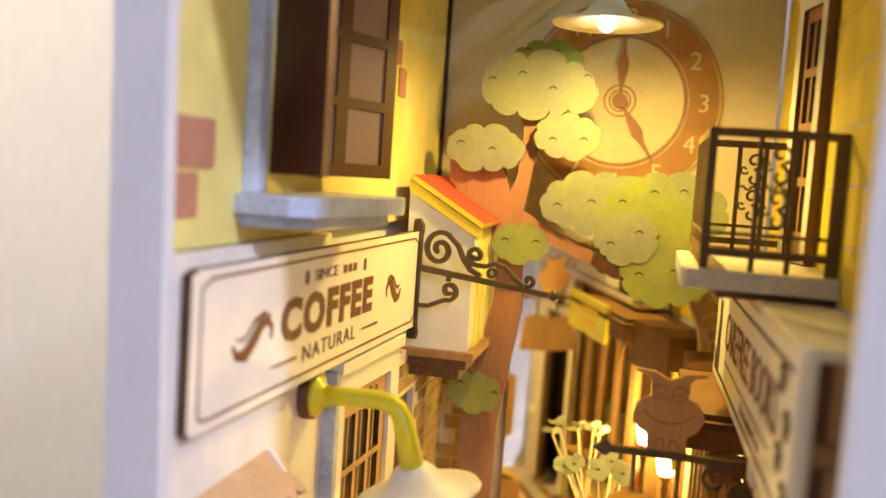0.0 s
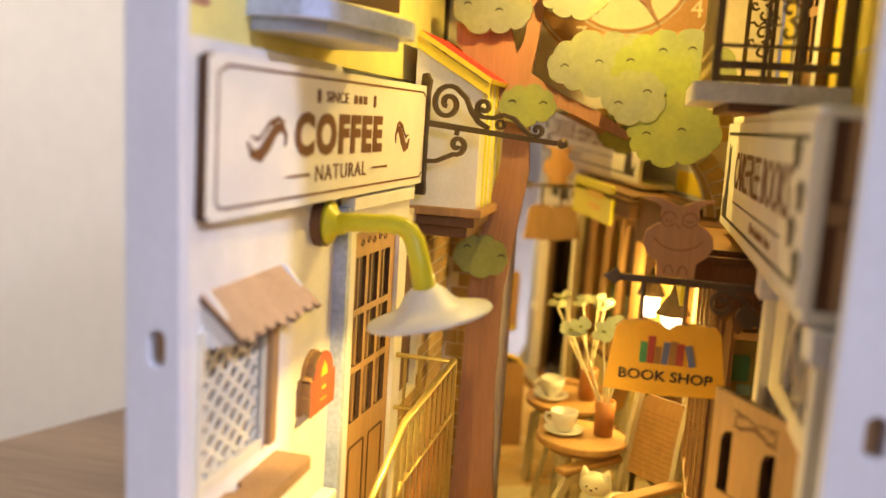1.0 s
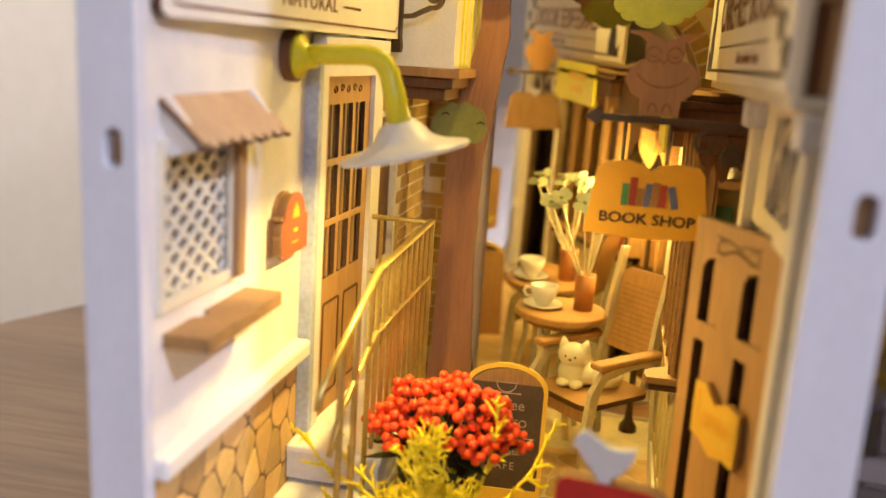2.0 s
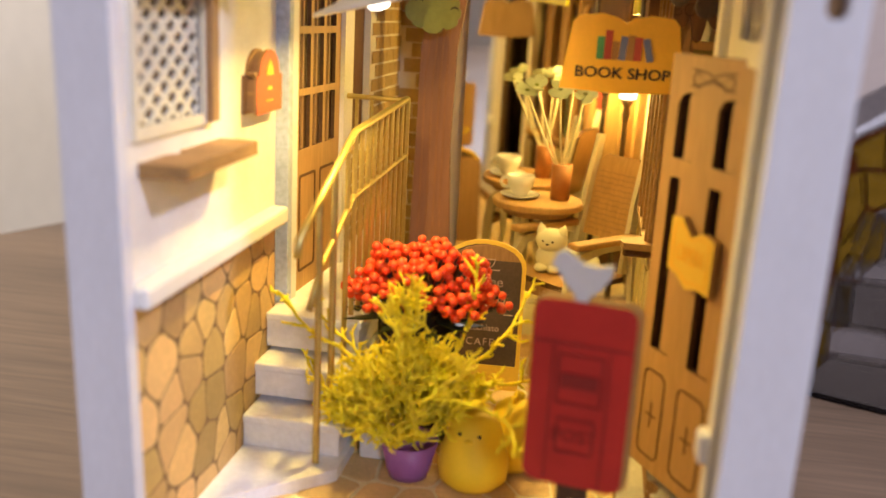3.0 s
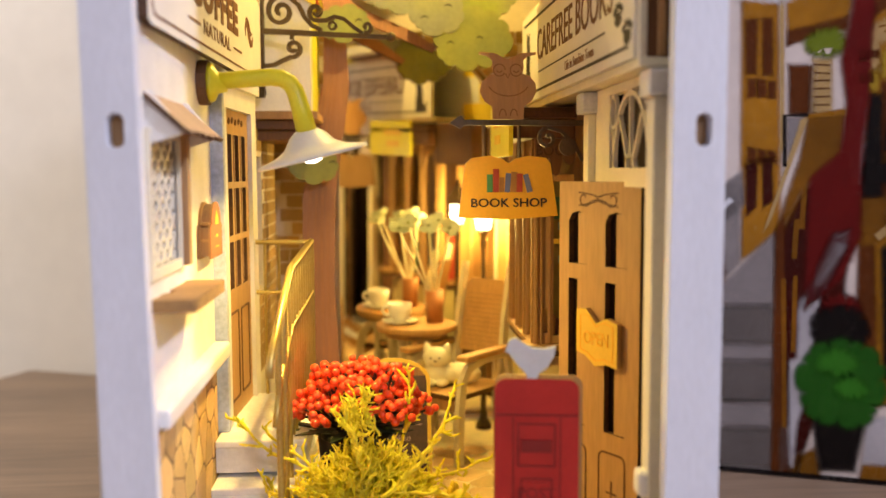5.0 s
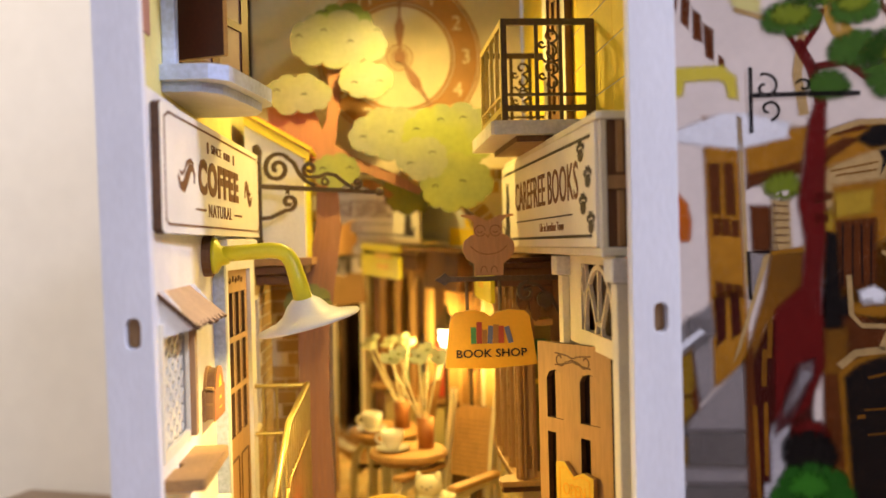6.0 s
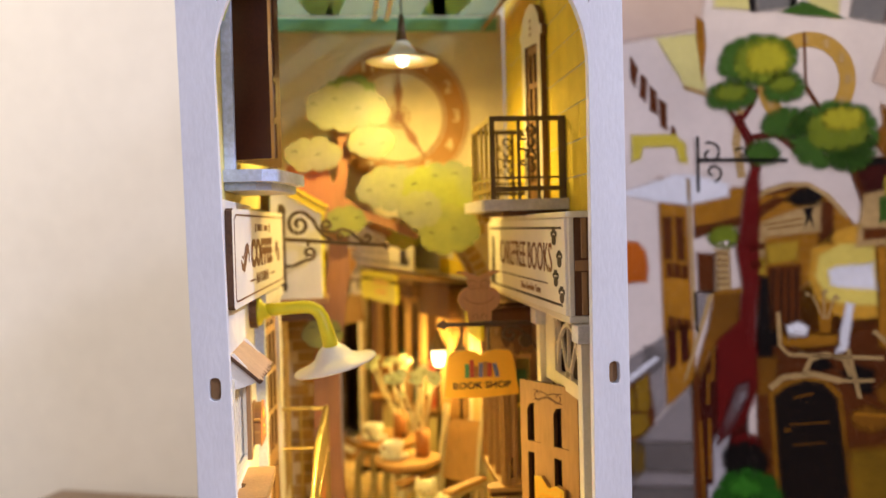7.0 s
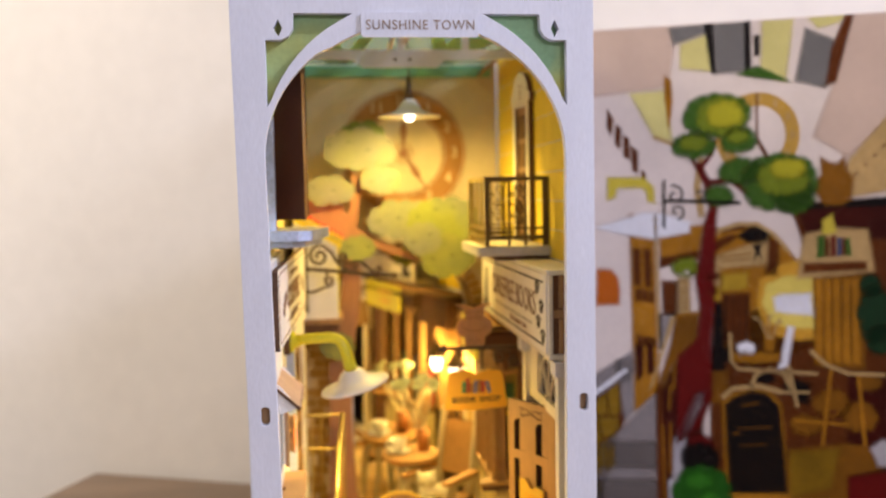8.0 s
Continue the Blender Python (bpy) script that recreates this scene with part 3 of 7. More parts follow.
# ---- ground: cobbles ----
def cells(u0, u1, v0, v1, step, seed, jitter=0.42):
    """Irregular stones: a jittered lattice cut into cells by half planes between neighbours."""
    rng = random.Random(seed)
    nu, nv = max(1, round((u1 - u0) / step)), max(1, round((v1 - v0) / step))
    pts = {}
    for i in range(-1, nu + 1):
        for j in range(-1, nv + 1):
            shift = 0.5 if j % 2 else 0.0
            pts[i, j] = Vector((u0 + (i + 0.5 + shift * 0.8 - 0.2 + rng.uniform(-jitter, jitter)) * (u1 - u0) / nu, v0 + (j + 0.5 + rng.uniform(-jitter, jitter)) * (v1 - v0) / nv))
    out = []
    for key, p in pts.items():
        poly = [Vector(q) for q in rect(u0, u1, v0, v1)]
        for other, q in pts.items():
            if other == key or (p - q).length > step * 3.2:
                continue
            mid, n = (p + q) / 2, (q - p).normalized()
            cut, size = [], len(poly)
            for k in range(size):
                a, b = poly[k], poly[(k + 1) % size]
                da, db = (a - mid).dot(n), (b - mid).dot(n)
                if da <= 0:
                    cut.append(a)
                if da * db < 0:
                    cut.append(a + (b - a) * (da / (da - db)))
            poly = cut
            if len(poly) < 3:
                break
        if len(poly) >= 3:
            out.append(poly)
    return out


def shrunk(poly, gap):
    """A stone's outline drawn in from its joints, its corners cut."""
    c = sum(poly, Vector((0, 0))) / len(poly)
    r = sum((p - c).length for p in poly) / len(poly)
    if r < gap * 2.2:
        return None
    k = 1 - gap / r
    ins = [c + (p - c) * k for p in poly]
    out = []
    for i, p in enumerate(ins):
        a, b = ins[i - 1], ins[(i + 1) % len(ins)]
        out += [tuple(p + (a - p) * min(0.3, 1.0 / max((a - p).length, 0.1))), tuple(p + (b - p) * min(0.3, 1.0 / max((b - p).length, 0.1)))]
    return out


def stone(name, poly, thick, m, mat, parent):
    """One low stone: a flat top with sloping sides, few faces."""
    bm = bmesh.new()
    c = sum((Vector(p) for p in poly), Vector((0, 0))) / len(poly)
    low = [bm.verts.new(m @ Vector((u * MM, v * MM, 0))) for u, v in poly]
    top = [bm.verts.new(m @ Vector(((c.x + (u - c.x) * 0.95) * MM, (c.y + (v - c.y) * 0.95) * MM, thick * MM))) for u, v in poly]
    for k in range(len(poly)):
        bm.faces.new((low[k], low[(k + 1) % len(poly)], top[(k + 1) % len(poly)], top[k]))
    bm.faces.new(top)
    return part(name, bm, mat, parent)


FLOOR_Z = 4.0
street = structure("ground", plate([rect(-48, 54, 3.2, 183)], FLOOR_Z - 3.0, moved(FLOOR, 0, 0, 3.02)), cobble_joint, "ochre street ground with pale joints between cobbles", "street")
for poly in cells(-46, 54, 5, 150, 11.5, 4):
    small = shrunk(poly, 0.45)
    if small:
        stone("cobble", small, 0.22, at(0, 0, FLOOR_Z + 0.02), cobble_mat, street)

# ---- back wall with the clock, the arch and the mirror ----
AX, AZ, AR = 10.5, 112.0, 32.0
opening = [(AX - AR, 4.6)] + [(AX - AR * math.cos(radians(a)), AZ + AR * math.sin(radians(a))) for a in range(0, 181, 6)] + [(AX + AR, 4.6)]
back = structure("wall_back", plate([rect(-53.5, 55.6, 3, 241), opening], 2.0, moved(FRONT, 0, 184, 0)), clock_paper, "cream printed back wall with a large clock above an arch", "wall")
part("mirror", plate([rect(-23, 45, 4.6, 147)], 1.0, at(1.0, 184.0, 0, 1.3, 0, 12.5) @ FRONT), mirror, back, "mirror behind the arch that doubles the street")
reveal = [(AX + (AR + 2.5) * math.cos(radians(a)), AZ + (AR + 2.5) * math.sin(radians(a))) for a in range(0, 181, 6)] + [(AX - AR - 2.5, 4.6), (AX - AR, 4.6)] + [(AX - AR * math.cos(radians(a)), AZ + AR * math.sin(radians(a))) for a in range(0, 181, 6)] + [(AX + AR, 4.6), (AX + AR + 2.5, 4.6)]
part("arch_reveal", plate([reveal], 10.0, moved(FRONT, 0, 194.4, 0)), brick_mat, back, "ochre reveal of the arch")
for k in range(26):
    a0, a1 = 180 * k / 26 + 0.6, 180 * (k + 1) / 26 - 0.6
    seg = ring(AX, AZ, AR + 0.2, 2, a0, a1) + ring(AX, AZ, AR + 6.0, 2, a0, a1)[::-1]
    part("arch_stone", plate([seg], 0.8, moved(FRONT, 0, 182.0, 0)), brick_mat, back)
rng = random.Random(8)
z = 6.0
row = 0
while z < 150:
    u = 12 + (row % 2) * 5 - 70
    while u < 56:
        w = rng.uniform(8, 11)
        for (a, b) in ((u, u + w - 0.5),):
            mid = (a + b) / 2
            rr = math.hypot(max(abs(mid - AX), 0), max(z + 2.5 - AZ, 0))
            solid = (abs(a - AX) > AR + 6.4 and abs(b - AX) > AR + 6.4 and (a - AX) * (b - AX) > 0) if z < AZ else all(math.hypot(q - AX, p - AZ) > AR + 6.6 for q in (a, b, mid) for p in (z, z + 4.6))
            if solid and a > -48 and b < 54 and z < 158 - abs(mid - AX) * 0.25:
                part("brick", plate([rect(a, b, z, z + 4.5)], 0.3, moved(FRONT, 0, 182.0, 0)), brick_mat, back)
        u += w
    z += 5.0
    row += 1

CLX, CLZ = 7.5, 194.5
clock = thing("clock", "large brown and cream printed clock on the back wall", "clock")
part("outer_ring", plate([ring(CLX, CLZ, 32.0, 64), ring(CLX, CLZ, 31.3, 64)], 0.5, moved(FRONT, 0, 182, 0)), clock_brown, clock)
part("hour_ring", plate([ring(CLX, CLZ, 30.6, 64), ring(CLX, CLZ, 21.6, 64)], 0.5, moved(FRONT, 0, 182, 0)), clock_brown, clock)
part("inner_ring", plate([ring(CLX, CLZ, 21.0, 64), ring(CLX, CLZ, 20.0, 64)], 0.5, moved(FRONT, 0, 182, 0)), clock_brown, clock)
part("dial", plate([ring(CLX, CLZ, 19.9, 64)], 0.35, moved(FRONT, 0, 182, 0)), clock_face, clock)
for h in range(1, 13):
    a = radians(90 - 30 * h)
    words(str(h), 5.6, moved(FRONT, CLX + 26.1 * math.cos(a), 181.35, CLZ + 26.1 * math.sin(a)), clock_face, clock, "numeral", thick=0.2)
for r in (5.2, 3.6):
    part("hub_ring", plate([ring(CLX, CLZ, r, 32), ring(CLX, CLZ, r - 0.6, 32)], 0.3, moved(FRONT, 0, 181.6, 0)), clock_brown, clock)
hand = [(-0.7, 0), (-0.5, 4), (-1.6, 9), (-1.9, 12), (-0.6, 15.5), (-0.35, 22), (0.35, 22), (0.6, 15.5), (1.9, 12), (1.6, 9), (0.5, 4), (0.7, 0)]
part("minute_hand", plate([hand], 0.6, at(CLX, 181.2, CLZ, 0, 1) @ FRONT), trunk_brown, clock)
part("hour_hand", plate([[(u, v * 0.98) for u, v in hand]], 0.6, at(CLX, 181.0, CLZ, 0, 148) @ FRONT), trunk_brown, clock)
part("hub", plate([ring(CLX, CLZ, 2.4, 24)], 0.8, moved(FRONT, 0, 180.9, 0)), trunk_brown, clock)

# ---- street left: coffee house ----
WX = -47.7
wl = structure("wall_left", plate([rect(3.2, 71.2, 3.2, 153), rect(8, 33.5, 81, 106)], 2.5, moved(LEFT, WX - 2.5, 0, 0)), white_wall, "white facade of the coffee house above a stone dado", "wall")
# Sheet behind the facade, coloured dark in place of shade.
part("wall_backing", plate([rect(3.2, 71, 56, 153)], 1.5, moved(LEFT, -53.8, 0, 0)), painted_shade, wl)
joint = part("stone_joints", plate([rect(3.3, 70.8, 4.1, 54)], 0.25, moved(LEFT, WX, 0, 0)), stone_joint, wl)
for poly in cells(3.6, 70.4, 4.3, 53.8, 9.0, 11):
    small = shrunk(poly, 0.28)
    if small:
        stone("stone", small, 0.12, moved(LEFT, WX + 0.24, 0, 0), stone_mat, wl)
ledge = tagged(part("ledge", box(bmesh.new(), WX + 0.02, -43.6, 3.3, 69.0, 53.6, 57.4, 0.7), white_part), "white rounded wooden ledge along the stone dado", "ledge", "", "structure")

# lattice window
lattice = thing("lattice_window", "window with white diamond lattice in a cream frame", "window")
bm = bmesh.new()
lim = (8.4, 33.0, 81.4, 105.6)
for k in range(-8, 9):
    for s in (1, -1):
        u0, v0 = lim[0], 93 + k * 3.9
        a = []
        for u in (lim[0], lim[1]):
            a.append((u, v0 + s * (u - 20) * 0.71))
        (ua, va), (ub, vb) = a
        lo, hi = 0.0, 1.0
        for edge_v, sign in ((lim[2], 1), (lim[3], -1)):
            fa, fb = (va - edge_v) * sign, (vb - edge_v) * sign
            if fa < 0 and fb < 0:
                lo, hi = 1, 0
            elif fa < 0:
                lo = max(lo, fa / (fa - fb))
            elif fb < 0:
                hi = min(hi, fa / (fa - fb))
        if hi - lo > 0.04:
            strip(bm, [(ua + (ub - ua) * lo, va + (vb - va) * lo), (ua + (ub - ua) * hi, va + (vb - va) * hi)], 1.05, 0.7 if s > 0 else 0.5, moved(LEFT, WX - 1.2, 0, 0))
part("lattice", bm, cream, lattice)
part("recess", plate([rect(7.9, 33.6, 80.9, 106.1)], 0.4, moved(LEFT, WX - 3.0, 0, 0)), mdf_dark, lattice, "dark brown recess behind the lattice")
part("frame", plate([rect(7.2, 34.4, 79.6, 107), rect(8.6, 32.6, 81.6, 105.4)], 0.9, moved(LEFT, WX, 0, 0)), cream, lattice)
part("side_post", box(bmesh.new(), WX, WX + 2.2, 33.0, 36.0, 80, 108, 0.2), mdf, lattice)
awning = thing("awning", "tan wooden awning with a notched lower edge", "awning")
rng = random.Random(3)
low = []
for k in range(9):
    u = 42.0 - k * 34.0 / 8
    low += [(u, rng.uniform(-0.4, 0.5)), (u - 2.4, rng.uniform(-0.2, 0.7)), (u - 2.7, 1.4)]
m = at(-40.3, 0, 105.5, 0, 0, 0) @ Matrix.Rotation(radians(-48), 4, "Y") @ LEFT
part("roof_board", plate([[(8, 12.2), *[(min(max(u, 8), 42), v) for u, v in low[::-1]], (42, 12.2)]], 0.9, m, edge=1), [tan_awning, burnt], awning)
for y in (9.0, 40.4):
    part("side_cheek", plate([[(WX, 104), (WX, 113.5), (-46.8, 113.6), (-41, 106.6), (-41.5, 105.8)]], 0.9, moved(FRONT, 0, y + 0.9, 0)), white_wall, awning)
shelf = thing("window_shelf", "brown wooden shelf under the lattice window", "shelf")
part("board", plate([[(WX + 0.02, 9), (-40.2, 9.5), (-39.8, 10.5), (-39.8, 40), (-40.6, 41), (WX + 0.02, 41), (WX + 0.02, 24), (-46.4, 23.4), (-46.4, 20), (WX + 0.02, 19)]], 2.4, moved(FLOOR, 0, 0, 73.6), edge=1), [mdf, ply_edge], shelf)

rsign = thing("wall_sign", "red arched sign with yellow print on brown wooden layers", "sign")


def arch_sign(inset):
    lo, hi, mid = 51.8 + inset, 66.2 - inset, 59.0
    r = 5.6 - inset
    return [(lo, 79.4 + inset), (hi, 79.4 + inset), (hi, 87.0 - inset), (mid + r, 87.0 - inset)] + [(mid + r * math.cos(radians(k)), 87.2 + (5.0 - inset) * math.sin(radians(k))) for k in range(10, 180, 16)] + [(mid - r, 87.0 - inset), (lo, 87.0 - inset)]


part("back_layer", plate([arch_sign(0.0)], 0.7, moved(LEFT, WX + 0.02, 0, 0), edge=1), [mdf_light, mdf], rsign)
part("core_layer", plate([arch_sign(0.5)], 1.9, moved(LEFT, WX + 0.7, 0, 0), edge=1), [mdf, mdf], rsign)
for v in (83.6, 87.4):
    part("rib", plate([rect(52.0, 66.0, v - 0.3, v + 0.3)], 1.9, moved(LEFT, WX + 0.72, 0, 0)), mdf_light, rsign)
part("face_layer", plate([arch_sign(0.0)], 0.6, moved(LEFT, WX + 2.6, 0, 0), edge=1), [sign_red, mdf_light], rsign)
part("emblem", plate([[(57.0, 87.0), (61.0, 87.0), (60.6, 88.6), (59.0, 90.2), (57.4, 88.6)]], 0.1, moved(LEFT, WX + 3.22, 0, 0)), orange_sign, rsign)
part("emblem", plate([rect(57.8, 60.2, 84.0, 84.7, 0.2)], 0.1, moved(LEFT, WX + 3.22, 0, 0)), open_yellow, rsign)
part("emblem", plate([rect(57.2, 60.8, 81.7, 82.0, 0.12)], 0.1, moved(LEFT, WX + 3.22, 0, 0)), orange_sign, rsign)

# pilaster, door and its frame
DOORF = at(-46.0, 73.4, 0, 0, 0, -3.5) @ LEFT
pil = thing("pilaster", "blue-grey weathered pilaster beside the coffee house door", "pilaster")
part("shaft", box(bmesh.new(), -49, -44.6, 71.3, 74.2, 33.5, 122, 0.3), blue_grey, pil)
doorway = structure("door_1", plate([rect(0.2, 42.5, 33.2, 121), rect(4.6, 36.0, 33.3, 115.5)], 2.2, DOORF @ at(0, 0, -1.2)), white_wall, "white door surround with a brown wooden door with nine panes", "door")
win9 = [rect(8.2 + c * 8.6, 15.0 + c * 8.6, 96.5 - r * 14.2, 109.0 - r * 14.2) for r in range(3) for c in range(3)]
leaf = part("door_leaf", plate([rect(4.7, 35.9, 33.4, 115.4), *win9], 1.0, DOORF @ at(0, 0, -1.2), edge=1), [mdf_light, burnt], doorway, "brown wooden door leaf with nine small panes")
part("door_backing", plate([rect(4.7, 35.9, 33.4, 115.4)], 0.8, DOORF @ at(0, 0, -2.6)), mdf_dark, doorway)
bm = bmesh.new()
for r in range(3):
    for c in range(3):
        u0, u1, v0, v1 = 8.2 + c * 8.6, 15.0 + c * 8.6, 96.5 - r * 14.2, 109.0 - r * 14.2
        plate([rect(u0 + 2.6, u0 + 3.5, v0, v1)], 0.5, DOORF @ at(0, 0, -1.0), bm)
part("muntin", bm, mdf, leaf)
bm = bmesh.new()
for c in range(2):
    u0 = 8.5 + c * 13.5
    plate([rect(u0, u0 + 10.5, 38, 62, 1), rect(u0 + 0.6, u0 + 9.9, 38.6, 61.4, 0.8)], 0.25, DOORF @ at(0, 0, -0.22), bm)
for k in range(5):
    strip(bm, spiral(12 + k * 4, 112.6, 1.1, 0.4, 0 if k % 2 else 180, 330 if k % 2 else 510, 10), 0.35, 0.25, DOORF @ at(0, 0, -0.22))
part("carving", bm, mdf_dark, leaf)
box(bm := bmesh.new(), -0.2, 43, 121, 124.2, -1.4, 2.2, 0.3, m=DOORF)
part("lintel", bm, white_wall, doorway)

# stairs
stairs = thing("stairs", "weathered white steps up to the coffee house door", "stairs")
part("bottom_step", plate([[(-47.2, 25.4), (-45.0, 27.0), (-25.6, 44.4), (-24.4, 46), (-24.4, 60), (-47.2, 60)]], 3.0, moved(FLOOR, 0, 0, FLOOR_Z + 0.05)), stair_white, stairs)
for k, y in enumerate((50.0, 57.0, 64.2)):
    z0, z1 = 7.1 + (k * 9.0), 14.6 + k * 9.4
    part("riser", box(bmesh.new(), -47.2, -25.6, y + 1.0, 113, z0, z1 - 2.0), stair_white, stairs)
    part("tread", box(bmesh.new(), -47.2, -24.8, y, 113.4, z1 - 2.0, z1, 0.5), stair_white, stairs)

# railing
def rail_top(y):
    if y < 68:
        return 58.7 + (y - 35.3) * (75.4 - 58.7) / (68 - 35.3)
    return 75.4 + (y - 68) * (78.8 - 75.4) / 44


railing = thing("stair_railing", "brass coloured metal stair railing with thin bars", "railing")
rx = lambda y: -30.0 + (y - 35) * 0.045  # noqa: E731
part("handrail", tube(bmesh.new(), [(rx(36), 34.6, 55.5), (rx(36), 35.6, 58.9), (rx(68), 68, 75.4), (rx(112), 112, 78.8)], 0.85, 8), brass_rail, railing, "", True)
part("lower_rail", tube(bmesh.new(), [(rx(40), 42, 43), (rx(46), 48, 50), (rx(68), 68, 61), (rx(112), 112, 64)], 0.7, 8), brass_rail, railing, "", True)
part("return_rail", tube(bmesh.new(), [(rx(112), 112, 78.4), (-43.5, 112, 78.6)], 0.7, 8), brass_rail, railing)
part("return_rail", tube(bmesh.new(), [(rx(112), 112, 63.6), (-43.5, 112, 63.8)], 0.6, 8), brass_rail, railing)
for y in (47.0, 55.5):
    part("post", tube(bmesh.new(), [(rx(y), y, 7.2 if y < 50 else 14.6), (rx(y), y, rail_top(y))], 0.75, 8), brass_rail, railing)
for k in range(11):
    y = 64 + k * 4.8
    part("bar", tube(bmesh.new(), [(rx(y), y, 33.4 if y > 64 else 24), (rx(y), y, rail_top(y))], 0.62 if k < 10 else 0.9, 6), brass_rail, railing)
for x in (-36, -40):
    part("bar", tube(bmesh.new(), [(x, 112, 33.4), (x, 112, 78.5)], 0.5, 6), brass_rail, railing)

# coffee sign
SIGN = at(-46.6, 5.4, 0, 0, 0, -2.1) @ LEFT
csign = thing("coffee_sign", "long white sign board with brown lettering and notched corners", "sign")
L = 121.6
cut = [(0.6, 125.3), (1.4, 125.3), (1.6, 124.9), (L - 1.6, 124.9), (L - 1.4, 125.3), (L, 125.6), (L, 150.6), (L - 1.4, 151.0), (L - 1.6, 151.4), (1.6, 150.8), (1.4, 150.4), (0, 150.2), (0, 126.0)]
part("board", plate([cut], 1.8, SIGN @ at(0, 0, -1.0), edge=1), [sign_white, burnt], csign)
bm = bmesh.new()
b1 = [(4, 127), (6, 126.8), (L - 6, 126.8), (L - 4.5, 127.8), (L - 3, 128), (L - 3, 148.4), (L - 4.5, 148.8), (L - 6, 149.6), (6, 149.2), (4.5, 148.4), (3, 148.2), (3, 128)]
strip(bm, b1 + b1[:1], 0.45, 0.12, SIGN @ at(0, 0, 0.81))
part("border", bm, brown_ink, csign)
words("COFFEE", 7.4, SIGN @ at(57.0, 138.0, 0.85), brown_ink, csign, thick=0.25, wide=1.22, gap=1.16, bold=0.05)
words("NATURAL", 3.2, SIGN @ at(57.0, 130.6, 0.85), brown_ink, csign, thick=0.2, wide=1.3, gap=1.16)
words("SINCE", 2.2, SIGN @ at(53, 145.8, 0.85), brown_ink, csign, thick=0.2, wide=1.5)
for u in (63.5, 66.5, 69.5):
    part("mark", plate([rect(u - 1.0, u + 1.0, 144.9, 146.7)], 0.15, SIGN @ at(0, 0, 0.8)), brown_ink, csign)
for u in (43, 76):
    part("mark", plate([rect(u - 0.8, u + 0.8, 144.4, 147.2, 0.7)], 0.15, SIGN @ at(0, 0, 0.8)), brown_ink, csign)
for u0, u1 in ((28, 39.5), (75, 87)):
    part("mark", plate([[(u0, 130.7), (u0 + 2, 130.5), (u1, 130.4), (u1, 131.0), (u0 + 2, 130.9)]], 0.15, SIGN @ at(0, 0, 0.8)), brown_ink, csign)
for c, s, w in ((21.0, 1, 0.92), (98.5, -1, 0.72)):
    body = [(-8.4, -0.4), (-6.6, -2.4), (-3.2, -2.6), (0, -0.6), (3.0, 1.8), (6.0, 2.2), (7.8, 0.6), (7.4, -1.4)]
    curl = [(-3.0, 0.4), (0.4, 2.8), (4.0, 3.6), (7.0, 3.0)]
    tail = [(-7.0, 0.6), (-4.4, 0.0), (-1.0, 1.6)]
    for pts, ws in ((body, [0.5, 1.5, 2.5, 2.7, 2.2, 1.5, 1.1, 0.4]), (curl, [0.3, 0.9, 0.9, 0.3]), (tail, [0.3, 0.7, 0.3])):
        bm = bmesh.new()
        strip(bm, [(c + s * u * w, 137.6 + v) for u, v in pts], ws, 0.15, SIGN @ at(0, 0, 0.81))
        part("flourish", bm, brown_ink, csign)

# scroll bracket at the sign's far end
bracket = thing("scroll_bracket", "dark metal scroll bracket at the end of the coffee sign", "bracket")
BR = at(-41.5, 125.5, 0, 0, 0, -15) @ FRONT
part("back_plate", plate([[(-1.5, 121.5), (1.0, 121.5), (1.4, 123), (1.0, 126), (1.2, 150), (1.6, 153), (0.4, 155), (-1.2, 154.6), (-1.6, 150)]], 1.4, BR), iron, bracket)
SCROLLS = [
    ([(1, 141.4), (38, 138.4), (40, 138.4)], [1.7, 1.3, 1.2]),
    (spiral(6.8, 147.0, 0.8, 4.9, 600, 60, 30) + [(12.4, 148.6), (14.2, 145.0), (16.5, 142.4), (19.5, 141.0)], 1.25),
    (spiral(17.8, 146.4, 0.5, 2.5, -180, 270, 22) + [(20.8, 143.8), (23.6, 144.8), (26.6, 144.0), (29.5, 141.4), (32, 139.8)], 1.15),
    (spiral(33.4, 141.4, 0.4, 1.7, 600, 240, 16), 1.0),
    (ring(22.8, 142.2, 1.1, 10) + [(23.9, 142.2)], 0.6),
    ([(1.2, 131.0), (4.2, 131.2), (7.4, 132.6)] + spiral(10.4, 136.0, 2.7, 0.5, 250, 700, 22), 1.2),
    ([(10.0, 138.6), (10.2, 140.4)], 1.0),
]
for pts, w in SCROLLS:
    part("scroll", strip(bmesh.new(), pts, w, 1.2, BR), iron, bracket)
part("ball", blob(bmesh.new(), 40.6, 138.4, 0.6, 1.5, 1.5, 1.5, 2, BR), iron, bracket, "", True)

# wall lamp
wlamp = thing("wall_lamp", "yellow gooseneck wall lamp with a white flared shade, lit", "wall lamp")
part("base_ring", lathe(bmesh.new(), [(0, 0), (5.2, 0), (5.2, 2.2), (0, 2.2)], 20, at(WX + 0.02, 60.0, 119.8, 0, 90)), mdf_dark, wlamp)
part("rosette", lathe(bmesh.new(), [(0, 0), (4.6, 0), (4.4, 1.0), (2.6, 2.0), (2.1, 4.0), (0, 4.0)], 20, at(WX + 2.2, 60.0, 119.8, 0, 90)), yellow_paint, wlamp, "", True)
arm = [(-45, 60, 120), (-38, 59, 120.5), (-31, 58, 120.9), (-28.6, 57.6, 120.6), (-26.8, 57.4, 119.6), (-25.5, 57.2, 117.6), (-24.4, 57.1, 114), (-22.8, 57, 107.5)]
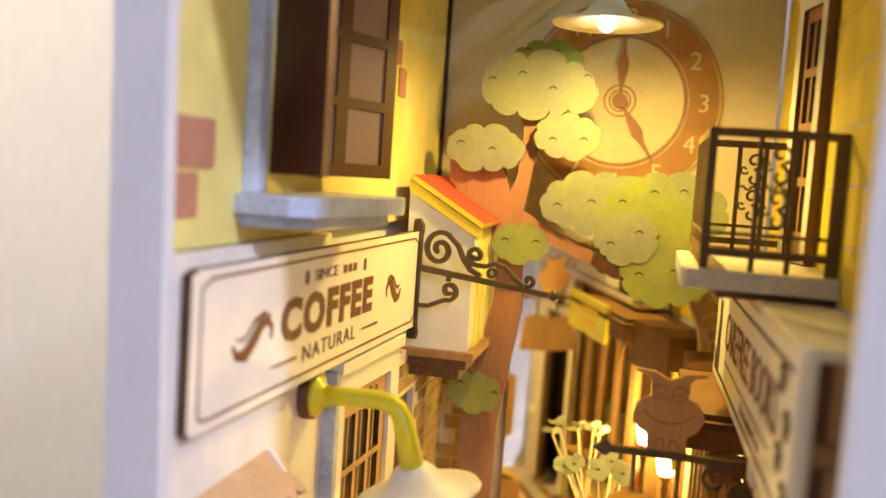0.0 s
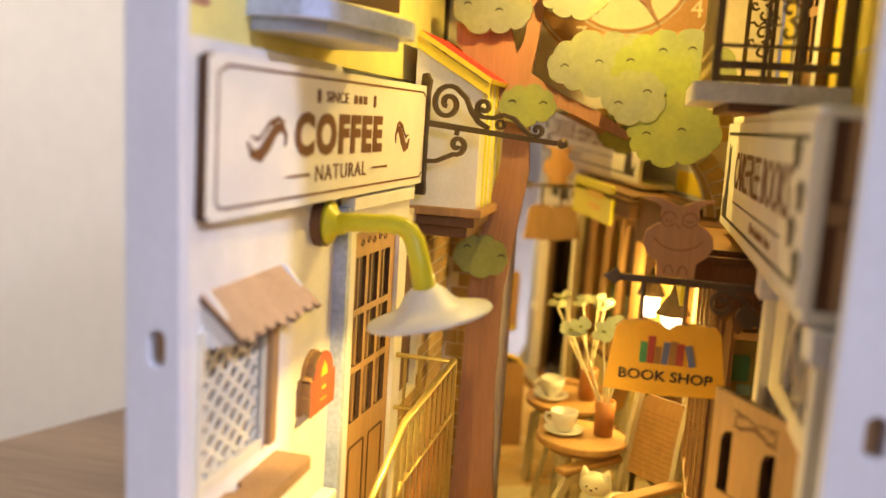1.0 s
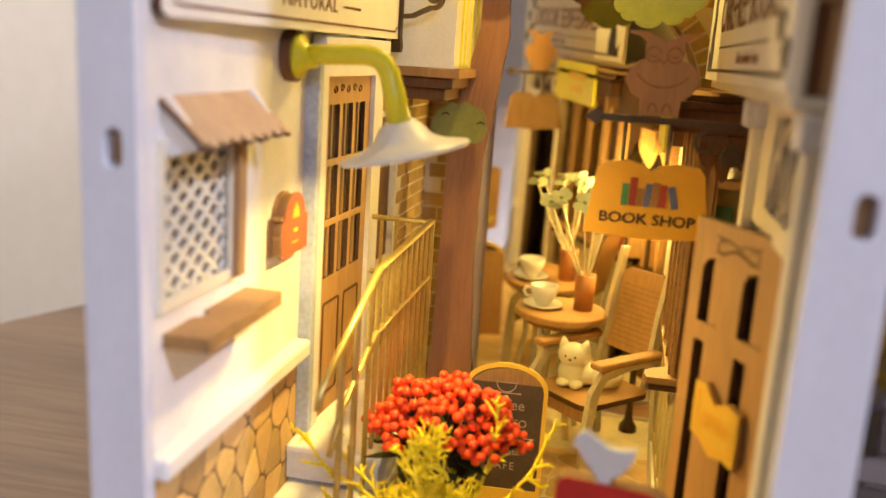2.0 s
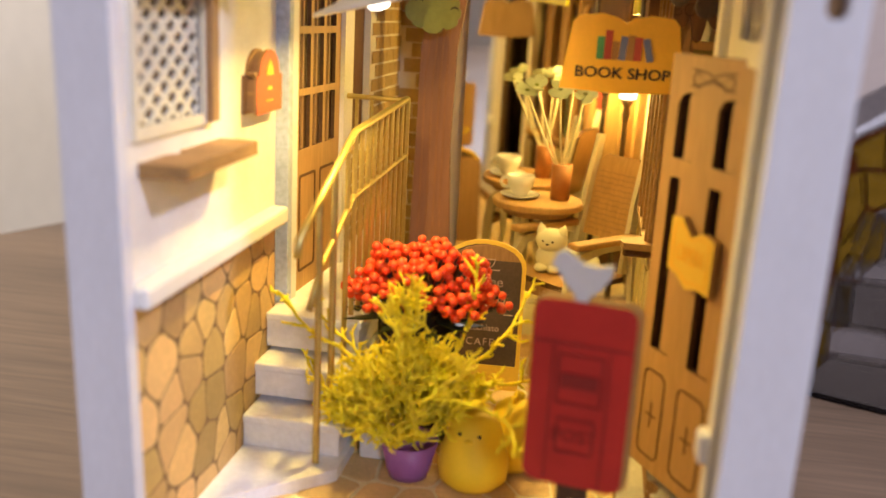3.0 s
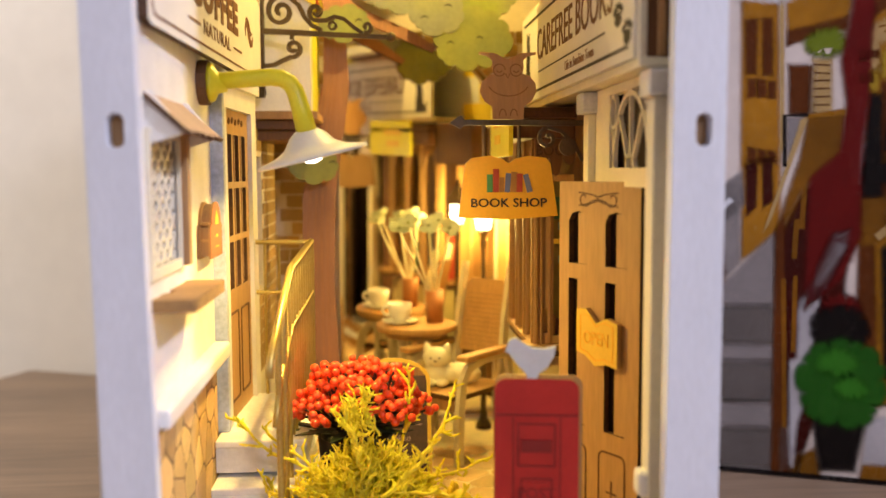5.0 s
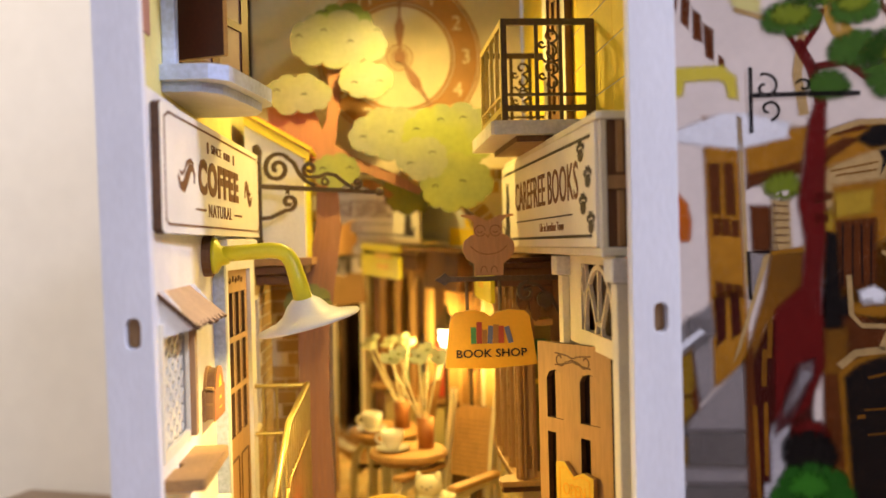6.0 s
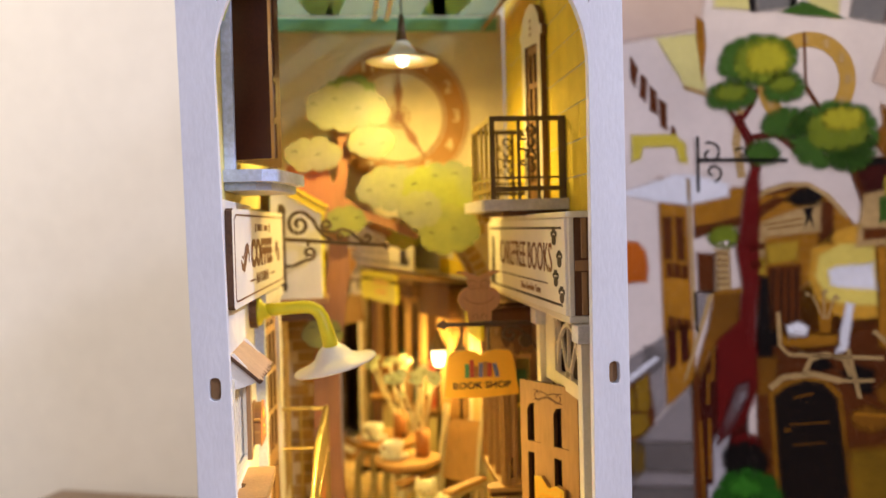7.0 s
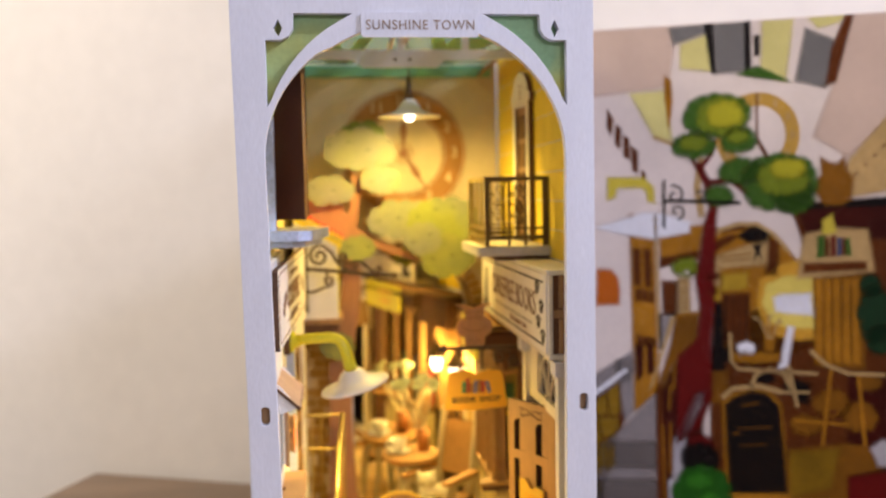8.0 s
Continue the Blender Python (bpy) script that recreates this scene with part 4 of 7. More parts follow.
part("arm", tube(bmesh.new(), arm, [2.0, 2.0, 2.0, 2.0, 2.05, 2.1, 2.2, 2.5], 16), yellow_paint, wlamp, "", True)
SH = at(-21.8, 58.0, 102.6, 3, -13.5, 0)
part("shade", lathe(bmesh.new(), [(0, 6.6), (2.6, 6.4), (4.4, 5.0), (6.0, 2.8), (8.4, 1.4), (13.0, 0.3), (13.2, -0.2), (12.9, -0.5), (8.2, 0.3), (5.6, 1.6), (3.6, 3.4), (0, 4.2)], 40, SH), white_part, wlamp, "white flared shade", True)
part("bulb", lathe(bmesh.new(), [(0, -1.6), (1.8, -1.2), (2.7, 0.2), (2.6, 2.6), (0, 3.2)], 16, SH), soft_glow, wlamp, "small lit bulb", True).visible_shadow = False

# ---- street left, upper storey ----
UX = -50.6
wu = structure("wall_upper_left", plate([rect(3.2, 180.4, 153.2, 240)], 2.0, moved(LEFT, UX - 2.0, 0, 0)), yellow_near, "yellow printed upper wall of the coffee house", "wall")
for u0, u1, v0, v1 in ((1.5 + 3.2, 19.6, 166.0, 174.0), (4.7, 14.4, 158.2, 165.4), (118, 128, 196.5, 203), (126.5, 134, 188, 196)):
    part("brick", plate([rect(u0, u1, v0, v1, 0.8)], 0.25, moved(LEFT, UX, 0, 0)), pink_brick, wu)
# Dark-coloured strip stands in for the shaded gap at the wall's far end.
part("corner_post", box(bmesh.new(), UX - 1.0, UX + 1.2, 180.5, 181.9, 118, 240, 0.1), painted_shade, wu)
sill = thing("window_sill", "blue-grey painted window sill with a rounded end", "window sill")
part("board", plate([[(UX + 0.02, 28), (-40, 27), (-36, 30), (-31.6, 52), (-30.0, 62), (-30.8, 68), (-34, 72), (-42, 73), (UX + 0.02, 73)]], 3.4, moved(FLOOR, 0, 0, 158.6), edge=1), [white_part, blue_grey], sill)
part("under_board", plate([[(UX + 0.02, 30), (-42, 30), (-38, 34), (-34, 52), (-32.6, 62), (-35, 69), (-42, 71), (UX + 0.02, 71)]], 2.2, moved(FLOOR, 0, 0, 156.3), edge=1), [white_wall, blue_grey], sill)
win = thing("upper_window", "open casement window with pinkish panes and a dark brown frame", "window")
part("jamb", box(bmesh.new(), UX + 0.02, UX + 3.0, 30.5, 34.5, 162.1, 218, 0.3), blue_grey, win)
SHUT = at(-50.2, 44.2, 0, 0, 0, -27) @ FRONT
sh = part("shutter", plate([rect(0, 14.6, 165.6, 216)], 1.6, SHUT, edge=1), [shutter_brown, mdf_light], win, "dark brown shutter leaf standing open")
LEAFM = at(-50.3, 45.6, 0, 0, 0, -18.0) @ LEFT
ln = 36.5
panes = [rect(3.0, 15.5, 168.5 + k * 13.6, 180.0 + k * 13.6) for k in range(4)] + [rect(19.5, 32.5, 168.5 + k * 13.6, 180.0 + k * 13.6) for k in range(4)]
part("casement_frame", plate([rect(0, ln, 165.6, 225), *panes], 1.2, LEAFM), shutter_brown, win)
for p in panes:
    part("pane", plate([p], 0.4, LEAFM @ at(0, 0, 0.3)), pink_pane, win)

# ---- bay with the red roof ----
bay = thing("bay_building", "white bay with a red tiled roof on a brown corbel", "building")
part("near_wall", plate([[(-46.4, 118), (-27.2, 118), (-27.2, 153.0), (-46.4, 163.4)]], 1.2, moved(FRONT, 0, 132.2, 0)), white_wall, bay)
part("street_wall", plate([rect(132.4, 173, 118, 153.6)], 1.2, moved(LEFT, -28.4, 0, 0)), cream, bay)
for y in (139.6, 145.6, 154, 163):
    part("yellow_strip", box(bmesh.new(), -27.18, -26.7, y, y + 1.2, 118, 153.6), yellow_paint, bay)
slope = math.degrees(math.atan2(12.6, 21.4))
RM = at(-25.0, 0, 153.2) @ Matrix.Rotation(radians(-(90 - slope)), 4, "Y") @ LEFT
rf = part("roof", plate([rect(129.6, 175, 0, 24.6)], 1.4, RM, edge=1), [roof_red, yellow_wall], bay, "red printed roof with a yellow fascia")
for k in range(11):
    part("roof_batten", plate([rect(130.2 + k * 4.3, 130.6 + k * 4.3, 0.3, 24.2)], 0.2, RM @ at(0, 0, 1.4)), sign_red, rf)
part("fascia", plate([[(-46.4, 162.2), (-25.4, 150.0), (-25.0, 152.8), (-46.4, 165.4)]], 0.9, moved(FRONT, 0, 130.9, 0)), yellow_wall, bay)
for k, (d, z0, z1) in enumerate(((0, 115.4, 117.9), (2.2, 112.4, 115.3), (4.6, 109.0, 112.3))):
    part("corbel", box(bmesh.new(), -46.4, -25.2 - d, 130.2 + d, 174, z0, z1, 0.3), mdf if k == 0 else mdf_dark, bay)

side = structure("wall_far_left", plate([rect(116.5, 181.9, 4.1, 117), rect(124, 142, 62, 104)], 2.0, moved(LEFT, -46.5, 0, 0)), cream, "cream brick side wall beyond the coffee house", "wall")
part("dark_window", plate([rect(123, 143, 61, 105)], 0.6, moved(LEFT, -47.2, 0, 0)), mdf_dark, side)
row = 0
z = 36.0
while z < 112:
    u = 117 + (row % 2) * 4.5
    while u < 176:
        if not (u + 8.4 > 123 and u < 143 and z + 3.4 > 61 and z < 105):
            part("brick", plate([rect(u, u + 8.4, z, z + 3.5)], 0.3, moved(LEFT, -44.5, 0, 0)), brick_mat, side)
        u += 9.0
    z += 4.1
    row += 1

# ---- tree ----
def cloud(cx, cz, w, h, bumps, seed):
    """A scalloped leaf outline: a flat-bottomed oval edged with shallow arcs, w by h over all."""
    rng = random.Random(seed)
    n = bumps + 3
    knots, turn = [], rng.uniform(0, 0.5)
    for k in range(n):
        a = 2 * math.pi * (k + turn + rng.uniform(-0.24, 0.24)) / n
        q = rng.uniform(0.80, 0.92)
        c, d = math.cos(a), math.sin(a)
        knots.append((cx + w / 2 * q * math.copysign(abs(c) ** 0.9, c), cz + h / 2 * q * math.copysign(abs(d) ** (0.9 if d > 0 else 0.62), d)))
    pts = []
    for k in range(n):
        (ax, az), (bx, bz) = knots[k], knots[(k + 1) % n]
        mx, mz, r = (ax + bx) / 2, (az + bz) / 2, math.hypot(bx - ax, bz - az) / 2
        ux, uz = (bx - ax) / 2, (bz - az) / 2
        for j in range(8):
            a = math.pi * j / 8
            bulge = 0.62 * math.sin(a)
            pts.append((mx - ux * math.cos(a) + uz * bulge, mz - uz * math.cos(a) - ux * bulge))
    return pts


tree = thing("tree", "flat cut wooden tree with brown trunk and scalloped leaf clumps", "tree")
left = [(-36, 4), (-33.6, 30), (-33.0, 60), (-32.6, 90), (-29.0, 112), (-25.0, 130), (-24.6, 144), (-27.6, 152), (-34, 158), (-41.2, 166), (-41.6, 172), (-31, 173), (-25, 172), (-22.2, 163.5), (-20.4, 168), (-19.2, 178), (-19.6, 190), (-15.0, 190), (-15.0, 178), (-16.4, 166), (-17.6, 158)]
right = [(-8, 152.5), (4, 147.5), (14, 141.5), (12.5, 139.5), (2, 144), (-9, 148.5), (-17.5, 150.5), (-16.8, 140), (-16.0, 128), (-18.6, 110), (-21.4, 90), (-22.0, 60), (-20.6, 30), (-17.6, 4)]
part("trunk", plate([left + right], 2.0, moved(FRONT, 0, 160, 0), edge=1), [trunk_brown, burnt], tree)
bm = bmesh.new()
for k, (dx, w) in enumerate(((-3.2, 0.5), (-0.8, 0.4), (1.4, 0.5), (3.4, 0.4))):
    strip(bm, [(-28 + dx * 1.3, 6), (-27.6 + dx, 40), (-27.6 + dx, 80), (-26 + dx * 0.8, 108), (-22.5 + dx * 0.6, 130), (-21.8 + dx * 0.5, 146)], w, 0.15, moved(FRONT, 0, 158.0, 0))
part("bark", bm, bark_line, tree)
CLOUDS = [(-15.5, 195.4, 40, 17.0, 9, leaf_pale, 156), (-30, 176.2, 27, 13, 9, leaf_pale, 155.5), (-5.6, 181, 21.5, 12.5, 8, leaf_pale, 154.5), (4.5, 161.5, 36, 17.5, 9, leaf_pale, 156.5), (24, 160.5, 37, 23, 10, leaf_lime, 155),
          (26, 143.5, 27, 21, 9, leaf_green, 154), (-17.6, 148.6, 17.5, 11.5, 6, leaf_green, 153.5), (-28.4, 101.8, 17.5, 12, 6, leaf_green, 153.5), (-14, 202.8, 24, 11, 6, leaf_deep, 158.2), (13.5, 152.6, 20, 15, 6, leaf_pale, 153.6)]
for k, (cx, cz, w, h, n, mat, y) in enumerate(CLOUDS):
    c = part("leaf_clump", plate([cloud(cx, cz, w, h, n, 30 + k)], 1.3, moved(FRONT, 0, y, 0), edge=1), [mat, mdf_dark], tree, "scalloped green leaf clump with small engraved arcs")
    bm = bmesh.new()
    rng = random.Random(60 + k)
    for j in range(max(2, int(w / 10))):
        u, v = cx + (j - (w / 10 - 1) / 2) * 9 + rng.uniform(-1, 1), cz + rng.uniform(-0.25, 0.25) * h
        strip(bm, ring(u, v, 1.3, 8, 20, 160), [0.1, 0.3, 0.4, 0.45, 0.5, 0.45, 0.4, 0.3, 0.1], 0.12, moved(FRONT, 0, y - 1.3, 0))
    part("engraving", bm, ink, c)

# ---- street right: yellow house, balcony ----
RW = at(53.2, 0, 0, 0, 0, -1.15) @ RIGHT
wr = structure("wall_upper_right", plate([rect(3.4, 183.4, 117.8, 240)], 0.8, RW @ at(0, 0, -0.8)), yellow_joint, "yellow block wall of the upper house", "wall")
row = 0
z = 115.5
while z < 238:
    u = 4 - (row % 2) * 13
    while u < 182:
        a, b = max(u, 4), min(u + 25.6, 182.5)
        if b - a > 2 and (z > 140 or a > 132):
            part("block", plate([rect(a, b, max(z, 117.9), z + 10.6)], 0.2, RW), yellow_wall, wr)
        u += 26
    z += 11
    row += 1

RD = at(54.9, 87, 0, 0, 0, 11) @ RIGHT @ at(-90, 0, 0)
udoor = structure("door_2", plate([[(91, 153.4), (108, 153.4), (108, 211), (109.4, 212), (109.4, 214.6), (107.6, 215.4), (106.6, 219), (103.6, 222.6), (99.5, 224), (95.4, 222.6), (92.4, 219), (91.4, 215.4), (89.6, 214.6), (89.6, 212), (91, 211)], rect(94, 105, 153.5, 209)], 2.4, RD @ at(0, 0, 0.2), edge=1), [cream, mdf_dark], "cream framed balcony door with a brown wooden leaf", "door")
part("door_leaf", plate([rect(94, 105, 153.5, 209), *[rect(95.6 + c * 4.4, 99.0 + c * 4.4, 160 + r * 12, 170 + r * 12) for c in (0, 1) for r in range(4)]], 0.8, RD @ at(0, 0, 0.8), edge=1), [mdf, burnt], udoor)
part("door_backing", plate([rect(94, 105, 153.5, 209)], 0.3, RD @ at(0, 0, 0.3)), mdf_light, udoor)
for k in range(3):
    part("ornament", plate([ring(99.5, 213 + k * 2.4, 0.7, 8)], 0.2, RD @ at(0, 0, 2.6)), mdf, udoor)
balcony = thing("balcony", "balcony with a pale slab and dark wrought iron railing", "balcony")
part("slab", plate([[(54.6, 58.5), (27, 59.5), (26.2, 61), (26.6, 107), (28, 109), (55.4, 109)]], 3.6, moved(FLOOR, 0, 0, 149.4), edge=1), [cream, capital_grey], balcony)
part("under_slab", plate([[(54.6, 62), (33, 62), (33, 104), (55.4, 104)]], 1.6, moved(FLOOR, 0, 0, 147.7), edge=1), [mdf, mdf_dark], balcony)
def rail_panel(name, u0, u1, m, scrolls, mat):
    panel = part(name, plate([rect(u0, u1, 178.2, 179.8)], 1.1, m), mat, balcony)
    for v, h in ((160.0, 0.7), (156.4, 1.5)):
        part("rail", plate([rect(u0, u1, v - h / 2, v + h / 2)], 1.1, m), mat, panel)
    ways = (0.03, 0.38, 0.64, 0.965) if scrolls else (0.02, 0.25, 0.5, 0.75, 0.98)
    for k, f in enumerate(ways):
        u = u0 + (u1 - u0) * f
        w = ((1.5 if k == 0 else 2.6) if scrolls else 1.2) if k in (0, len(ways) - 1) else (0.95 if scrolls else 0.7)
        part("bar", plate([rect(u - w / 2, u + w / 2, 153.1, 179.5)], 1.0, m), mat, panel)
    if scrolls:
        c = u0 + (u1 - u0) * 0.51
        for v, d in ((173.2, 1), (164.9, 1)):
            part("scroll", strip(bmesh.new(), [(c + d * (u - c), w) for u, w in spiral(c + 0.5, v + 2.0, 0.5, 2.0, 300, -30, 14) + spiral(c + 0.5, v - 2.0, 2.0, 0.5, 90, -240, 14)], 0.6, 0.95, m), mat, panel)
            part("scroll", strip(bmesh.new(), spiral(c - 1.7, v, 0.3, 1.1, 0, 330, 10), 0.5, 0.95, m), mat, panel)
        part("scroll", strip(bmesh.new(), [(c - 3.0, 169.1)] + [(c + 0.4 * k, 169.0 + 0.5 * math.sin(k)) for k in range(-4, 5)] + [(c + 3.0, 169.1)], 0.5, 0.95, m), mat, panel)


rail_panel("front_railing", 29.4, 54.0, moved(FRONT, 0, 62.5, 0), True, iron)
rail_panel("side_railing", 62.6, 105, moved(LEFT, 29.4, 0, 0), False, brass_rail)
rail_panel("far_railing", 30.4, 53.0, moved(FRONT, 0, 106, 0), True, iron)

# ---- book shop ----
book = thing("book_shop_sign_board", "long cream sign box with dark lettering and paw prints", "sign")
CS = at(42.4, 0, 0, 0, 0, 0.6) @ RIGHT
part("face", plate([rect(11.5, 134, 120, 146.2)], 1.4, CS), sign_white, book)
part("end_cap", box(bmesh.new(), 42.5, 53.4, 10.4, 12.2, 119.5, 146.6, 0.2), mdf_dark, book)
part("end_batten", box(bmesh.new(), 41.6, 43.0, 9.8, 12.4, 119.3, 147, 0.2), cream, book)
for x, z0, z1 in ((45.0, 120.2, 131.6), (45.0, 135.4, 146.2), (51.4, 120.2, 146.2)):
    part("end_batten", box(bmesh.new(), x, x + 1.4, 9.4, 10.5, z0, z1, 0.15), mdf, book)
part("end_batten", box(bmesh.new(), 43.2, 52.8, 9.6, 10.5, 132.0, 134.8, 0.15), mdf, book)
part("top_board", box(bmesh.new(), 40.6, 54.6, 9.2, 135, 146.3, 148.0, 0.3), cream, book)
part("bottom_board", box(bmesh.new(), 41.4, 54.6, 9.6, 135, 118.0, 119.9, 0.3), cream, book)
bm = bmesh.new()
for v in (122.4, 143.6):
    plate([rect(15, 130, v - 0.35, v + 0.35)], 0.12, CS @ at(0, 0, 1.4), bm)
plate([rect(32, 106, 127.3, 127.7)], 0.12, CS @ at(0, 0, 1.4), bm)
part("border", bm, ink, book)
CST = CS @ Matrix.Diagonal((-1, 1, 1, 1))
words("CAREFREE BOOKS", 8.6, CST @ at(-67, 134.6, 1.46), brown_ink, book, thick=0.2, wide=0.82)
words("Life in Sunshine Town", 2.3, CST @ at(-56, 125.0, 1.46), engraved, book, thick=0.1, wide=1.0)
for v, u in ((140.2, 23.5), (134.2, 17.5), (128.6, 22.0), (124.4, 15.5)):
    bm = bmesh.new()
    plate([ring(u, v, 2.3, 12, ry=1.5)], 0.14, CS @ at(0, 0, 1.4), bm)
    for k in range(4):
        a = radians(40 + k * 33)
        plate([ring(u + 3.4 * math.cos(a), v + 2.6 * math.sin(a), 0.8, 8)], 0.14, CS @ at(0, 0, 1.4), bm)
    part("paw_print", bm, ink, book)
cat_shape = [(113, 122.8), (113, 127), (114, 131), (113.4, 135.5), (114.4, 137.8), (113.8, 140.5), (115.4, 139.6), (117.4, 139.8), (118.6, 141.0), (118.8, 137.6), (118.2, 135.8), (119.6, 131), (120.2, 126), (121.6, 124.6), (123.2, 127.2), (123.8, 126.4), (122.6, 122.8)]
part("cat_silhouette", plate([[(u + 6.5, v) for u, v in cat_shape]], 0.14, CS @ at(0, 0, 1.4)), ink, book)

# The doorway's warm light is put into the board colour.
shopfront = structure("door_3", plate([rect(10, 64, 4.1, 117.8), rect(14.8, 46.6, 99.6, 115.8), rect(18.5, 60, 4.2, 95.6)], 2.0, moved(RIGHT, 47.6, 0, 0), edge=0), shop_warm_lit, "book shop doorway with a fanlight, its white tinted for warm light", "door")
part("pilaster", box(bmesh.new(), 43.6, 45.6, 59.4, 64.2, 4.1, 112.5, 0.3), shop_warm_lit, shopfront)
part("capital", box(bmesh.new(), 42.0, 46.0, 58.2, 65.2, 112.6, 117.6, 0.4), capital_grey, shopfront)
part("pilaster", box(bmesh.new(), 44.0, 49.0, 8.6, 13.0, 4.1, 112.5, 0.3), cream, shopfront)
part("capital", box(bmesh.new(), 42.8, 49.4, 7.4, 14.2, 112.6, 117.6, 0.4), capital_grey, shopfront)
# Dark sheet paints the unlit depth behind doorway and fanlight.
part("doorway_backing", plate([rect(13.5, 63, 4.2, 117)], 0.4, moved(RIGHT, 49.0, 0, 0)), painted_shade, shopfront)
bm = bmesh.new()
FAN = moved(RIGHT, 46.6, 0, 0)
strip(bm, ring(30.7, 99.6, 13.2, 28, 0, 180, ry=15.6), 1.2, 0.9, FAN)
strip(bm, ring(30.7, 99.6, 2.8, 12, 0, 180), 0.9, 0.9, FAN)
for a in (48, 90, 132):
    strip(bm, [(30.7 + 2.8 * math.cos(radians(a)), 99.6 + 2 * math.sin(radians(a))), (30.7 + 13.0 * math.cos(radians(a)), 99.6 + 15.2 * math.sin(radians(a)))], 0.85, 0.9, FAN)
for u in (17.2, 44.2):
    strip(bm, ring(u, 112.0, 2.2, 20, 0, 360, ry=3.6), 0.7, 0.9, FAN)
    strip(bm, [(u, 108.4), (u, 103), (u + (1.0 if u < 30 else -1.0), 99.6)], 0.7, 0.9, FAN)
part("fanlight", bm, shop_warm_lit, shopfront)
part("knob", box(bmesh.new(), 42.4, 46.0, 9.0, 13.6, 36.5, 41.6, 0.9), white_part, shopfront)

DO = at(36.7, 52.2, 0, 0, 0, -59.9) @ FRONT
W = 25.4
door = thing("shop_door", "brown wooden double-panel shop door standing open with cut-out lights", "door")
def light(u0, u1, v0, v1):
    return [(u0, v0), (u1, v0), (u1, v1 - 2.2), (u1 - 1.0, v1 - 0.6), ((u0 + u1) / 2, v1), (u0 + 1.0, v1 - 0.6), (u0, v1 - 2.2)]
lights = [light(3.2, 9.2, 78, 90), light(15.0, 21.6, 78, 90), rect(3.2, 8.9, 41, 74.5), rect(15.0, 21.4, 41, 74.5)]
part("leaf", plate([rect(0, W, 16.2, 96.6), *lights], 1.6, DO, edge=1), [mdf_light, burnt], door)
# Dark sheet puts shade into the cut-out door lights.
part("leaf_backing", plate([rect(0.4, W - 0.4, 17, 96)], 0.6, DO @ at(0, 0, -1.4)), painted_shade, door)
for u0, u1, v0, v1 in ((5.8, 9.2, 78, 89.5), (17.9, 21.6, 78, 89.5), (5.6, 8.9, 41, 74.5), (17.7, 21.4, 41, 74.5)):
    part("inner_panel", plate([rect(u0, u1, v0, v1)], 0.6, DO @ at(0, 0, 0.5)), mdf_light, door)
bm = bmesh.new()
for u0, u1 in ((2.6, 9.4), (13.6, 21.6)):
    strip(bm, rect(u0, u1, 19, 36.6, 1.6) + rect(u0, u1, 19, 36.6, 1.6)[:1], 0.4, 0.12, DO @ at(0, 0, 1.6))
    c = (u0 + u1) / 2
    strip(bm, [(c - 1.6, 27.6), (c + 1.6, 27.6)], 0.35, 0.12, DO @ at(0, 0, 1.6))
    strip(bm, [(c, 25), (c, 30.4)], 0.35, 0.12, DO @ at(0, 0, 1.6))
for d in (-1, 1):
    strip(bm, [(12.6, 92.8)] + [(12.6 + d * (4.4 + u), 92.8 + v) for u, v in spiral(0, 0, 2.0, 0.5, 200, 520, 14)], 0.3, 0.12, DO @ at(0, 0, 1.6))
    strip(bm, [(12.6 + d * 6.2, 94.2), (12.6 + d * 2.2, 93.8), (12.6, 93.2)], 0.35, 0.12, DO @ at(0, 0, 1.6))
    strip(bm, [(12.6 + d * 6.2, 91.2), (12.6 + d * 2.2, 91.8), (12.6, 92.4)], 0.35, 0.12, DO @ at(0, 0, 1.6))
part("engraving", bm, mdf_dark, door)
osign = thing("open_sign", "yellow book-shaped open sign hanging on the shop door", "sign")
page = [(7.6, 58.4), (10.4, 57.8), (13.6, 55.8), (17, 56.6), (20.4, 56.2), (20.4, 66.0), (17, 66.8), (13.8, 65.4), (10.6, 68.4), (7.6, 68.0)]
part("board", plate([page], 1.3, DO @ at(0, 0, 1.8), edge=1), [open_yellow, mdf_light], osign)
bm = bmesh.new()
edge_line = [(14 + (u - 14) * 0.8, 62 + (v - 62) * 0.8) for u, v in page]
strip(bm, edge_line + edge_line[:1], 0.3, 0.1, DO @ at(0, 0, 3.1))
part("printed_edge", bm, orange_sign, osign)
words("OPEN", 3.0, DO @ at(13.9, 61.8, 3.15), orange_sign, osign, thick=0.15, wide=0.72)

kerb = thing("door_step", "layered plywood door step with a cut groove", "step")
low = [(33.5, 66), (33.5, 32), (34.2, 29.4), (36.0, 27.4), (39, 26.4), (48, 26)]
top = [(39.2, 66), (39.2, 46), (40.6, 45.2), (41.4, 43.2), (40.8, 41.0), (39.4, 40.2), (39.8, 35.5), (41.4, 33.4), (48, 32.6)]
for name, line, z0 in (("lower_ply", low, 0.05), ("lower_layer", low, 2.5), ("upper_ply", top, 5.0), ("upper_layer", top, 7.45)):
    part(name, plate([line + [(48, 66)]], 2.4, moved(FLOOR, 0, 0, FLOOR_Z + z0), edge=1), [step_grey, ply_edge], kerb)

